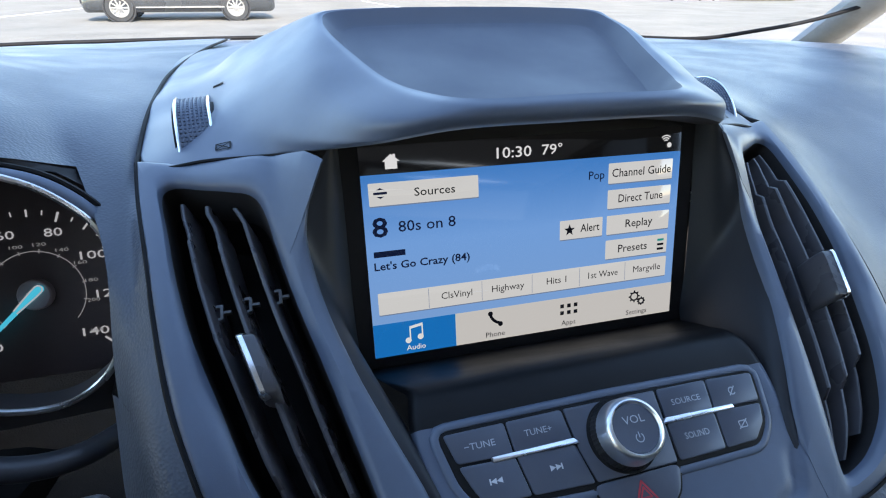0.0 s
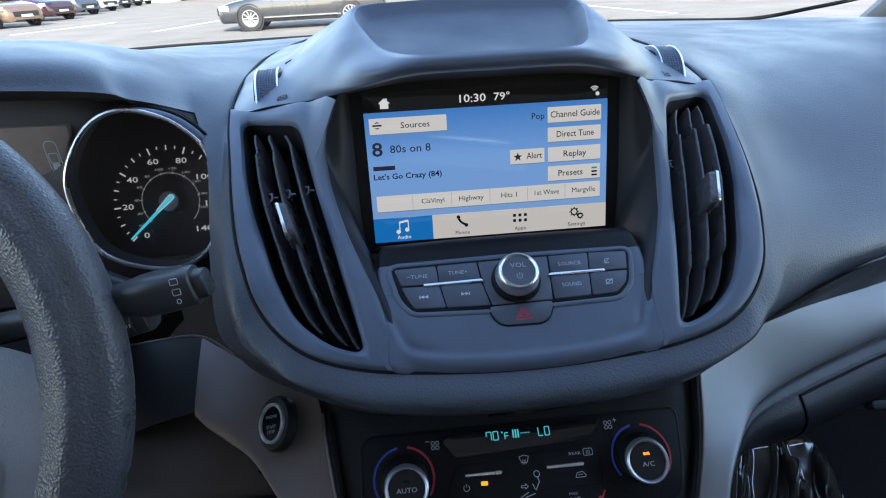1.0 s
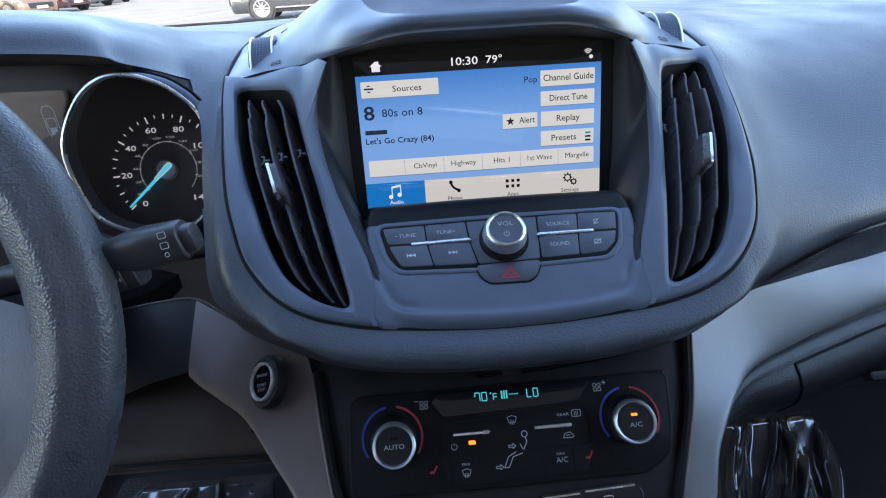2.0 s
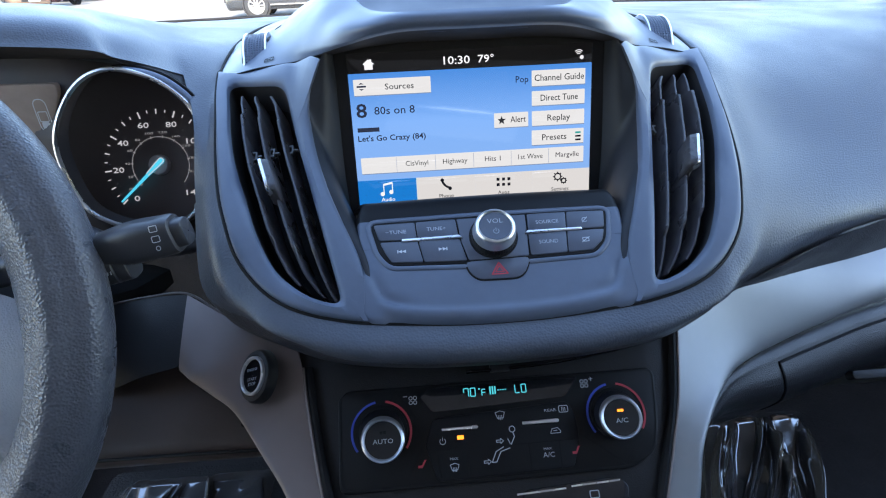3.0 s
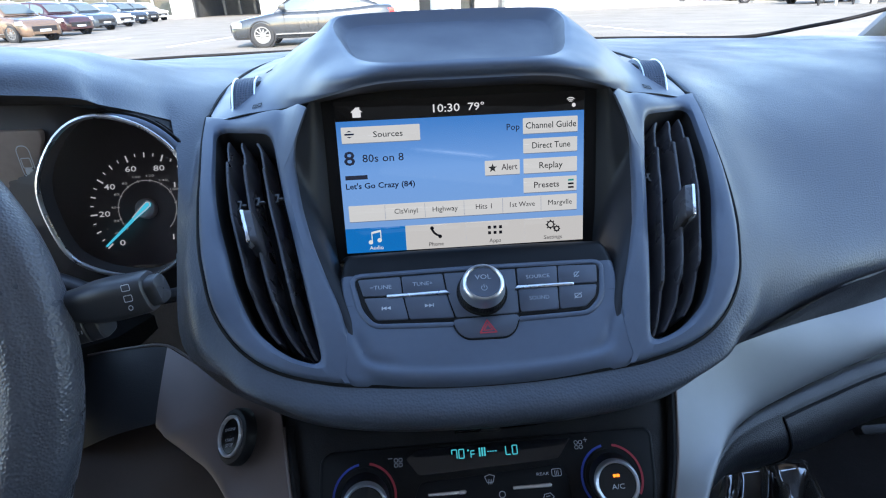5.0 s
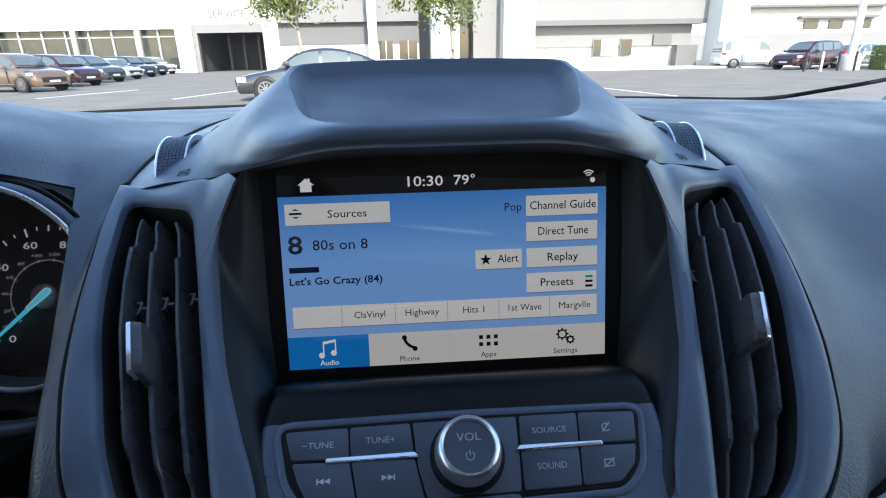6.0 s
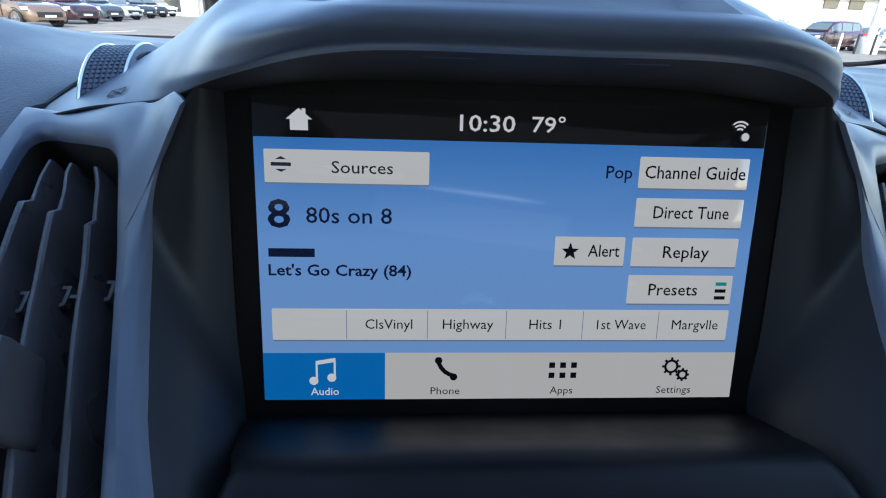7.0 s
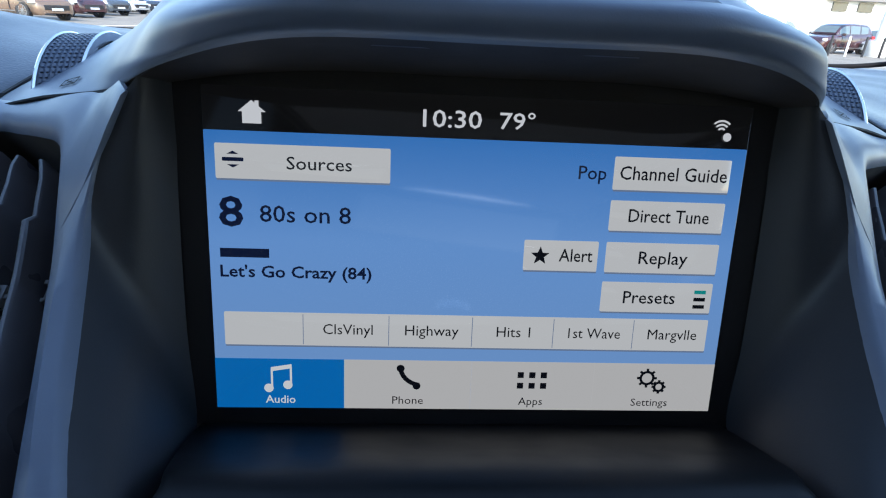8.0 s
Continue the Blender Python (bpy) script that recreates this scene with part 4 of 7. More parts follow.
part("page", plate(round_rect(-0.0870, -0.0466, 0.0868, 0.0466, 0.0002, 1), -0.003, -0.0005, 0.00005), ui_blue, panel, "blue radio page")


def mm(*v):
    return tuple(a * E1 for a in v)


def soft_key(x0, y0, x1, y1, text="", tx=None, ty=None, h=0.0, ink=None):
    x0, y0, x1, y1 = mm(x0, y0, x1, y1)
    k = part("soft_key", plate(round_rect(x0, y0, x1, y1, 0.0004, 2), -0.0006, -0.00025, 0.00005), ui_key, panel)
    part("key_shadow", bar([(x0 + 0.0002, y0 - 0.0006), (x1, y0 - 0.0006), (x1, y0), (x0 + 0.0002, y0)], -0.0004), ui_key_edge, k)
    if text:
        part("lettering", words(text, tx[0] * E1, tx[1] * E1, ty * E1, -0.00015, h * E1, bold=0.006), ink or ui_ink, k)
    return k


k = soft_key(-83.8, 31.8, -29.3, 42.7, "Sources", (-61.8, -41.4), 35.2, 4.0)
bm = bar(round_rect(*mm(-81.6, 37.2, -75.0, 38.4), 0.0003, 2), -0.00015)
bar([mm(-80.2, 39.4), mm(-76.4, 39.4), mm(-78.3, 40.4)], -0.00015, bm)
bar([mm(-80.2, 36.2), mm(-78.3, 35.2), mm(-76.4, 36.2)], -0.00015, bm)
part("mark", bm, ui_navy, k, "small blue station mark")
soft_key(43.2, 32.2, 82.2, 42.9, "Channel Guide", (45.2, 81.2), 35.6, 4.4)
soft_key(43.2, 18.6, 82.0, 28.7, "Direct Tune", (49.6, 77.0), 21.7, 4.3)
soft_key(43.2, 4.3, 82.0, 14.7, "Replay", (54.6, 71.5), 7.5, 4.3)
k = soft_key(43.0, -9.6, 81.8, 1.0, "Presets", (50.7, 68.9), -6.4, 4.3)
for i, mat in enumerate((ui_teal, ui_ink, ui_ink)):
    y = -1.9 - 2.6 * i
    part("preset_bar", bar([mm(75.5, y - 0.8), mm(79.6, y - 0.8), mm(79.6, y + 0.5), mm(75.5, y + 0.5)], -0.00015), mat, k)
k = soft_key(15.4, 4.4, 40.5, 14.7, "Alert", (27.3, 38.7), 7.7, 4.3)
star = [mm(20.9 + (3.3 if i % 2 == 0 else 1.4) * math.sin(i * math.pi / 5), 9.4 + (3.3 if i % 2 == 0 else 1.4) * math.cos(i * math.pi / 5)) for i in range(10)]
part("star", bar(star, -0.00015), ui_ink, k)
k = soft_key(-83.3, -23.6, 82.0, -12.1)
for x in (-57.5, -28.9, -0.6, 27.5, 55.6):
    part("divider", bar([mm(x - 0.12, -23.2), mm(x + 0.12, -23.2), mm(x + 0.12, -12.6), mm(x - 0.12, -12.6)], -0.0002), ui_key_edge, k)
for text, x0, x1 in (("ClsVinyl", -50.9, -34.3), ("Highway", -23.4, -5.2), ("Hits 1", 7.9, 19.5), ("1st Wave", 32.8, 51.1), ("Margvlle", 60.9, 78.4)):
    part("lettering", words(text, x0 * E1, x1 * E1, -0.0194, -0.00015, 0.0036), ui_ink, k)
text_z = -0.00035
for text, x0, x1, y, h, mat, b in (("8", -83.4, -75.8, 16.7, 9.6, ui_navy, 0.01), ("80s on 8", -70.6, -41.7, 18.3, 5.4, ui_navy, 0.0), ("Let's Go Crazy (84)", -83.8, -34.9, -0.1, 4.1, ui_navy, 0.012), ("Pop", 31.6, 40.8, 35.3, 4.3, ui_navy, 0.0)):
    part("lettering", words(text, x0 * E1, x1 * E1, y * E1, text_z, h * E1, bold=b + 0.006), mat, panel)
part("name_bar", bar([mm(-83.6, 6.4), mm(-68.0, 6.4), mm(-68.0, 9.4), mm(-83.6, 9.4)], text_z), ui_navy, panel, "dark bar in place of the artist's name")
# status strip
part("lettering", words("10:30", -0.0194, -0.0008, 0.0500, -0.0004, 0.0053, bold=0.008), ui_white, panel)
part("lettering", words("79\u00b0", 0.0049, 0.0162, 0.0502, -0.0004, 0.0053, bold=0.008), ui_white, panel)
house = [(-75.0, 48.9), (-69.2, 48.9), (-69.2, 52.4), (-67.8, 52.4), (-69.9, 54.1), (-69.9, 55.8), (-71.1, 55.8), (-71.1, 55.1), (-72.1, 55.9), (-76.3, 52.4), (-75.0, 52.4)]
part("home_symbol", bar([mm(*p) for p in house], -0.0004), ui_white, panel)
bm = bmesh.new()
for r in (1.3, 2.5, 3.7):
    stroke(arc(0.0772, 0.0517, r * E1, 48, 132, 8), 0.0006, -0.0004, bm)
bar(circle(0.0794, 0.0503, 0.0014, 14), -0.0004, bm)
part("wifi_symbol", bm, ui_white, panel)
# tab row
xs = (-87.0, -43.9, 0.0, 43.4, 86.8)
for i in range(4):
    tab = part("tab", plate([mm(xs[i], -46.6), mm(xs[i + 1] - 0.05, -46.6), mm(xs[i + 1] - 0.05, -28.6), mm(xs[i], -28.6)], -0.0006, -0.0003, 0.00003), ui_blue_tab if i == 0 else ui_tab, panel)
    text, x0, x1 = (("Audio", -70.6, -60.5), ("Phone", -27.3, -16.6), ("Apps", 17.0, 25.6), ("Settings", 57.7, 71.0))[i]
    part("lettering", words(text, x0 * E1, x1 * E1, -0.0447, -0.0002, 0.0028, bold=0.01 if i == 0 else 0), ui_white if i == 0 else ui_ink, tab)
    bm = bmesh.new()
    if i == 0:
        bar([mm(-68.6, -31.6), mm(-61.6, -30.4), mm(-61.6, -31.9), mm(-68.6, -33.1)], -0.0002, bm)
        for x, y in ((-68.3, -39.2), (-61.9, -38.0)):
            bar([mm(x - 0.35, y), mm(x + 0.35, y), mm(x + 0.35, y + 6.6), mm(x - 0.35, y + 6.6)], -0.00021, bm)
            bar([p for p in circle((x - 1.1) * E1, y * E1, 0.0016, 16)], -0.0002, bm)
    elif i == 1:
        pts = arc(-0.0176, -0.0303, 0.0072, 184, 262, 8)
        for a, b in zip(pts, pts[1:]):
            stroke([a, b], 0.0016, -0.0002, bm)
        bar(circle(-0.0246, -0.0315, 0.0014, 12), -0.00019, bm), bar(circle(-0.0190, -0.0379, 0.0014, 12), -0.00019, bm)
    elif i == 2:
        for cx in (17.3, 21.4, 25.5):
            for cy in (-33.4, -37.4):
                bar([mm(cx - 1.1, cy - 1.1), mm(cx + 1.1, cy - 1.1), mm(cx + 1.1, cy + 1.1), mm(cx - 1.1, cy + 1.1)], -0.0002, bm)
    else:
        for cx, cy, r in ((62.6, -34.0, 2.3), (67.2, -37.3, 1.6)):
            stroke(arc(cx * E1, cy * E1, r * E1, 0, 360, 18), 0.0009, -0.0002, bm)
            for j in range(8):
                a = j * math.pi / 4
                stroke([mm(cx + r * 1.15 * math.cos(a), cy + r * 1.15 * math.sin(a)), mm(cx + r * 1.45 * math.cos(a), cy + r * 1.45 * math.sin(a))], 0.0009, -0.00019, bm)
    part("symbol", bm, ui_white if i == 0 else ui_ink, tab)

# ---------- console below the stack ----------
console = thing("center_console", CLIMATE, "dark raked centre console below the stack", "center console")
rows = []
for u, hw, n in ((0.075, 0.138, -0.010), (0.045, 0.1335, -0.004), (0.028, 0.1290, -0.0015), (0.007, 0.1255, -0.0015), (-0.028, 0.1170, -0.0015), (-0.055, 0.1080, -0.0015), (-0.10, 0.095, -0.004), (-0.22, 0.085, -0.03)):
    rows.append([(hw * k / 8, u, n - (0.004 if abs(k) == 8 else 0)) for k in range(-8, 9)])
part("fascia", sheet(rows, flip=False), dark_plastic, console, "black console fascia")
edges = {1: [(0.1284, 0.0290, 0.0), (0.1194, -0.012, 0.0), (0.1075, -0.0459, 0.0), (0.0977, -0.072, 0.0), (0.085, -0.11, -0.002)],
         -1: [(0.1280, 0.0245, 0.0), (0.1259, 0.0069, 0.0), (0.1202, -0.0279, 0.0), (0.115, -0.0547, 0.0), (0.104, -0.10, -0.002)]}
for s, pts in edges.items():
    part("edge_strip", tube([(s * (x - 0.0012), u, n + 0.0006) for x, u, n in spline(pts, 4)], 0.0010, 8), silver_dim_warm, console, "thin bright edge strip")
    part("shut_line", tube([(s * (x - 0.0048), u, n - 0.0006) for x, u, n in spline(pts, 4)], 0.0028, 8), gap_black, console)
# curved seam and clip under the padded lip
for du in (0.0, 0.006):
    part("lip_seam", tube(spline([(-0.02, 0.019 - du, 0.003), (0.03, 0.0205 - du, 0.003), (0.08, 0.026 - du, 0.002), (0.118, 0.034 - du, 0.0)], 6), 0.0010, 6), gloss_black, console)
part("lip_clip", box(-0.004, 0.012, -0.003, 0.009, 0.024, 0.004, bevel=0.001), dark_plastic, console)

climate = thing("climate_panel", CLIMATE, "black climate control panel with two round dials", "climate control")
outline = soft_poly([(-0.1035, -0.0545), (0.0790, -0.0535), (0.0960, -0.0440), (0.1010, -0.0250), (0.1045, 0.0035), (0.1010, 0.0075), (0.0, 0.0072), (-0.0985, 0.0070), (-0.1040, 0.0020)], 0.006)
part("panel", plate(outline, -0.004, 0.0016, 0.0008), surface("climate plastic", (0.0055, 0.0055, 0.0062), 0.46, spec=0.22, mottled=0.1), climate)
frame_line = stroke(soft_poly([(-0.1020, -0.0525), (0.078, -0.0515), (0.0945, -0.043), (0.0995, -0.024), (0.1028, 0.0030), (0.1000, 0.0058), (-0.0980, 0.0055), (-0.1022, 0.0015)], 0.006), 0.0005, 0.0018, closed=True)
part("panel_line", frame_line, gap_black, climate)
glass_z = 0.0021
part("readout", plate(soft_poly([(-0.0515, -0.0005), (-0.0440, -0.0105), (0.0430, -0.0072), (0.0525, 0.0045), (-0.0, 0.0053), (-0.045, 0.0048)], 0.002), 0.001, glass_z, 0.0003), gloss_black, climate, "gloss black readout window")
cyan = lit("readout cyan", (0.06, 0.50, 0.56), 0.12)


def segments(ch, x, y, w, h, z, bm):
    """A digit of a bar readout."""
    a, b, c, d, e, f = (x, y), (x + w, y), (x, y + h / 2), (x + w, y + h / 2), (x, y + h), (x + w, y + h)
    rods = {"7": (c + e, e + f, f + d, d + b), "0": (a + c, c + e, e + f, f + d, d + b, b + a), "F": (a + c, c + e, e + f, c + d), "L": (e + c, c + a, a + b), "O": (a + c, c + e, e + f, f + d, d + b, b + a)}[ch]
    for x0, y0, x1, y1 in rods:
        dx, dy = (x1 - x0) * 0.08, (y1 - y0) * 0.08
        stroke([(x0 + dx, y0 + dy), (x1 - dx, y1 - dy)], 0.00066, z, bm)
    return bm


bm = bmesh.new()
for ch, x, w, h in (("7", -0.0228, 0.0031, 0.0051), ("0", -0.0184, 0.0031, 0.0051), ("F", -0.0110, 0.0023, 0.0038), ("L", 0.0108, 0.0029, 0.0051), ("O", 0.0150, 0.0029, 0.0051)):
    segments(ch, x, -0.0024, w, h, glass_z + 0.0001, bm)
bar(circle(-0.0126, 0.0018, 0.0006, 10), glass_z + 0.0001, bm)
for k in range(3):
    x = -0.0060 + 0.0016 * k
    bar([(x, -0.0022), (x + 0.0010, -0.0022), (x + 0.0010, 0.0029), (x, 0.0029)], glass_z + 0.0001, bm)
for k in range(4):
    x = -0.0008 + 0.0016 * k
    bar([(x, 0.0000), (x + 0.0011, 0.0000), (x + 0.0011, 0.0006), (x, 0.0006)], glass_z + 0.0001, bm)
part("digits", bm, cyan, climate, "lit cyan digits")
# middle keypad
pad_poly = soft_poly([(-0.0500, -0.0300), (-0.0435, -0.0145), (0.0430, -0.0100), (0.0470, -0.0180), (0.0480, -0.0300), (0.0420, -0.0500), (-0.0430, -0.0515)], 0.003)
keypad = part("keypad", plate(pad_poly, 0.001, 0.0030, 0.0006), surface("keypad plastic", (0.007, 0.0072, 0.0085), 0.5, spec=0.2, mottled=0.1), climate)
for pts in ([(-0.0430, -0.0340), (0.0450, -0.0335)], [(-0.0240, -0.0345), (-0.0236, -0.0505)], [(0.0150, -0.034), (0.0150, -0.050)], [(0.0345, -0.0335), (0.0340, -0.0500)], [(-0.0432, -0.0345), (-0.0410, -0.050)]):
    part("key_gap", stroke(pts, 0.0005, 0.0031), gap_black, keypad)
for x0, x1, y in ((-0.0390, -0.0155, -0.0215), (0.0125, 0.0365, -0.0215)):
    part("bright_strip", plate(soft_poly([(x0, y - 0.0009), (x1 - 0.001, y - 0.0011), (x1, y + 0.0002), (x1 - 0.001, y + 0.0012), (x0, y + 0.0010)], 0.0006), 0.002, 0.0042, 0.0005), satin_metal, keypad, "thin bright strip")
zt = 0.00315


def demist(cx, cy, k=1.0, bm=None):
    bm = bm or bmesh.new()
    stroke([(cx - 0.0030 * k, cy + 0.0016 * k), (cx, cy + 0.0026 * k), (cx + 0.0030 * k, cy + 0.0016 * k), (cx + 0.0018 * k, cy - 0.0018 * k), (cx - 0.0018 * k, cy - 0.0018 * k)], 0.0004, zt, bm, True)
    for d in (-1, 0, 1):
        stroke([(cx + d * 0.0010 * k, cy - 0.0028 * k), (cx + d * 0.0010 * k, cy - 0.0002 * k)], 0.00035, zt + 0.00002, bm)
    return bm


part("symbol", demist(-0.0010, -0.0155), ink_white, keypad)
bm = stroke(round_rect(0.0372, -0.0168, 0.0430, -0.0128, 0.0008, 2), 0.0004, zt, closed=True)
for d in (-1, 0, 1):
    stroke([(0.0401 + d * 0.001, -0.0162), (0.0401 + d * 0.001, -0.0138)], 0.00035, zt + 0.00002, bm)
words("REAR", 0.0278, 0.0355, -0.0158, zt, 0.0017, bm)
part("symbol", bm, ink_white, keypad)
bm = stroke(arc(-0.0388, -0.0285, 0.0018, 130, 410), 0.0004, zt)
stroke([(-0.0388, -0.0280), (-0.0388, -0.0262)], 0.0004, zt, bm)
part("symbol", bm, ink_white, keypad)
amber = lit("amber lamp", (1.0, 0.22, 0.02), 0.3)
part("lamp", plate(round_rect(-0.0296, -0.0281, -0.0254, -0.0257, 0.0003, 1), 0.002, zt + 0.0002, 0.0001), amber, keypad, "small lit amber lamp")
demist_max = demist(-0.0325, -0.0440, 0.9)
words("MAX", -0.0350, -0.0300, -0.0398, zt, 0.0015, demist_max)
part("symbol", demist_max, ink_white, keypad)
# air flow mark: bent seat line with two arrows
bm = stroke([(0.0058, -0.0262), (0.0066, -0.0290), (0.0040, -0.0335)], 0.0006, zt)
stroke([(0.0022, -0.0300), (0.0034, -0.0330)], 0.0005, zt, bm)
stroke(arc(0.0056, -0.0245, 0.0018, 0, 360, 14), 0.0005, zt, bm)
stroke([(0.0030, -0.0355), (-0.0030, -0.0372), (-0.0062, -0.0430), (-0.0090, -0.0430), (-0.0060, -0.0370), (-0.0010, -0.0345)], 0.0005, zt, bm)
for cx, cy in ((-0.0030, -0.0310), (-0.0120, -0.0425)):
    stroke([(cx - 0.002, cy - 0.0006), (cx + 0.0006, cy - 0.0006), (cx + 0.0006, cy - 0.0015), (cx + 0.0024, cy), (cx + 0.0006, cy + 0.0015), (cx + 0.0006, cy + 0.0006), (cx - 0.002, cy + 0.0006)], 0.0004, zt, bm, True)
part("symbol", bm, ink_white, keypad)
bm = stroke([(0.0298, -0.0290), (0.0310, -0.0264), (0.0345, -0.0258), (0.0365, -0.0280), (0.0360, -0.0290)], 0.0004, zt, closed=True)
stroke([(0.0318, -0.0276), (0.0342, -0.0274)], 0.0004, zt, bm)
part("symbol", bm, ink_white, keypad)
bm = words("MAX", 0.0240, 0.0292, -0.0385, zt, 0.0014)
words("A/C", 0.0232, 0.0304, -0.0428, zt, 0.0029, bm)
part("lettering", bm, ink_white, keypad)
for cx, cy, par in ((0.0440, -0.0400, climate), (-0.0527, -0.0406, climate)):
    bm = bar([(cx - 0.0022, cy - 0.0022), (cx + 0.0004, cy - 0.0022), (cx + 0.0030, cy + 0.0022), (cx + 0.0018, cy + 0.0024), (cx + 0.0002, cy - 0.0006), (cx - 0.0022, cy - 0.0008)], 0.0032)
    part("seat_symbol", bm, red_print, par, "dim red heated-seat mark")
for cx, cy, sx in ((-0.0560, -0.0020, -1), (0.0565, 0.0000, 1)):
    bm = bmesh.new()
    for dx, dy in ((-1, -1), (1, -1), (1, 1), (-1, 1)):
        stroke(arc(cx + dx * 0.0014, cy + dy * 0.0014, 0.0011, 0, 360, 10), 0.0004, glass_z + 0.0002, bm)
    stroke([(cx + sx * 0.0048 - 0.0012, cy + 0.0026), (cx + sx * 0.0048 + 0.0012, cy + 0.0026)], 0.0004, glass_z + 0.0002, bm)
    if sx > 0:
        stroke([(cx + 0.0048, cy + 0.0014), (cx + 0.0048, cy + 0.0038)], 0.0004, glass_z + 0.00022, bm)
    part("fan_symbol", bm, ink_white, climate)
for pts in ([(-0.0690, 0.0060), (-0.0545, -0.0130)], [(0.0640, 0.0062), (0.0560, -0.0075)], [(0.0480, -0.0300), (0.0640, -0.0420), (0.0760, -0.0520)], [(-0.0500, -0.0300), (-0.0600, -0.0450)]):
    part("panel_line", stroke(pts, 0.0005, 0.0018), gap_black, climate)
blue_print = surface("blue print", (0.03, 0.07, 0.42), 0.5, mottled=0.05)
def leaning(bm, cx, cy):
    """Leans a dial's turned parts towards the driver's lap and the middle."""
    for v in bm.verts:
        k = v.co.z
        v.co.x -= math.copysign(0.11, cx) * k
        v.co.y -= (0.34 if cx < 0 else 0.22) * k
    return bm


cap_plastic = surface("dial cap plastic", (0.010, 0.0105, 0.012), 0.42, spec=0.35, mottled=0.1)
for cx, cy, text, lamp in ((-0.0768, -0.0198, "AUTO", False), (0.0741, -0.0200, "A/C", True)):
    dial = part("temperature_dial", lathe([(0.0166, 0.0010), (0.0164, 0.0030), (0.0140, 0.0036)], 56, at=(cx, cy, 0)), gap_black, climate, "round temperature dial with a bright rim")
    part("drum", leaning(lathe([(0.0146, 0.0010), (0.0142, 0.0060), (0.0134, 0.0130)], 56, at=(cx, cy, 0)), cx, cy), cap_plastic, dial)
    part("bright_rim", leaning(lathe([(0.0134, 0.0126), (0.0134, 0.0142), (0.0130, 0.0148), (0.0132, 0.0152), (0.0130, 0.0161), (0.0122, 0.0167), (0.0112, 0.0162), (0.0108, 0.0152)], 56, at=(cx, cy, 0)), cx, cy), brushed_rim, dial, "double bright metal rim")
    cap = part("cap", leaning(lathe([(0.0109, 0.0154), (0.0106, 0.0157), (0.004, 0.0156), (0.0004, 0.0156)], 48, at=(cx, cy, 0)), cx, cy), cap_plastic, dial)
    w = 0.0062 if text == "AUTO" else 0.0038
    part("lettering", leaning(words(text, cx - w, cx + w, cy - 0.0020 - (0.001 if lamp else 0), 0.0159, 0.0027), cx, cy), ink_white, cap)
    for dx in (-0.0010, 0.0010):
        part("lamp", leaning(plate(round_rect(cx + dx - 0.0009, cy + 0.0034, cx + dx + 0.0009, cy + 0.0050, 0.0002, 1), 0.015, 0.0160, 0.0001), cx, cy), amber if lamp else gap_black, cap)
    part("cool_arc", ribbon(cx, cy, 0.0186, 0.0014, 100, 215, 0.0021), blue_print, climate, "blue arc")
    part("warm_arc", ribbon(cx, cy, 0.0186, 0.0014, -35, 80, 0.0021), red_print, climate, "red arc")

lower = thing("switch_row", CLIMATE, "black switch row with bright strips on the console", "switch panel")
part("panel", plate(soft_poly([(0.000, -0.085), (0.070, -0.085), (0.0740, -0.0625), (0.068, -0.0572), (0.010, -0.0605)], 0.003), -0.004, 0.0015, 0.0006), gloss_black, lower)
for x0, x1, y in ((0.0045, 0.0345, -0.0625), (0.0385, 0.0685, -0.0605)):
    part("bright_strip", stroke([(x0, y), (x1, y + 0.0012)], 0.0010, 0.0017), satin_metal, lower)
part("symbol", stroke(round_rect(0.0490, -0.0680, 0.0545, -0.0640, 0.0006, 2), 0.0005, 0.0017, closed=True), ink_white, lower)

# ---------- trim panels either side of the console ----------
def strip_rows(pairs, bulge, roll):
    a = [p for p, q in pairs]
    b = [q for p, q in pairs]
    mid = [tuple((m + n) / 2 for m, n in zip(p, q)) for p, q in pairs]
    mid = [(x, u, n + bulge) for x, u, n in mid]
    back = [(q[0] + (q[0] - p[0]) * 0.06, q[1] + (q[1] - p[1]) * 0.06, q[2] - roll) for p, q in pairs]
    return [a, mid, b, back]


passenger_trim = thing("trim_panel", CLIMATE, "silver-grey trim sweeping from console along the passenger side", "trim")
pairs = [((0.070, -0.160, -0.01), (0.085, -0.165, -0.01)), ((0.085, -0.110, 0), (0.100, -0.115, 0)), ((0.0977, -0.072, 0), (0.1170, -0.0735, 0)), ((0.1075, -0.0459, 0), (0.1270, -0.0446, 0)), ((0.1150, -0.0250, 0), (0.1430, -0.0213, -0.005)),
         ((0.1194, -0.0120, 0), (0.1560, -0.0080, -0.012)), ((0.1245, 0.0100, 0), (0.1720, 0.0046, -0.020)), ((0.1290, 0.0330, 0), (0.1910, 0.0140, -0.028)), ((0.1450, 0.0600, 0), (0.2120, 0.0225, -0.035)),
         ((0.1780, 0.0760, -0.006), (0.2600, 0.0380, -0.045)), ((0.2367, 0.0900, -0.027), (0.3310, 0.0565, -0.055)), ((0.3410, 0.1100, -0.050), (0.4500, 0.0770, -0.065)), ((0.7500, 0.1750, -0.085), (0.7500, 0.1150, -0.092))]
part("trim", sheet(patch(strip_rows(pairs, 0.0008, 0.010), 5, 5), flip=True), silver_trim, passenger_trim)

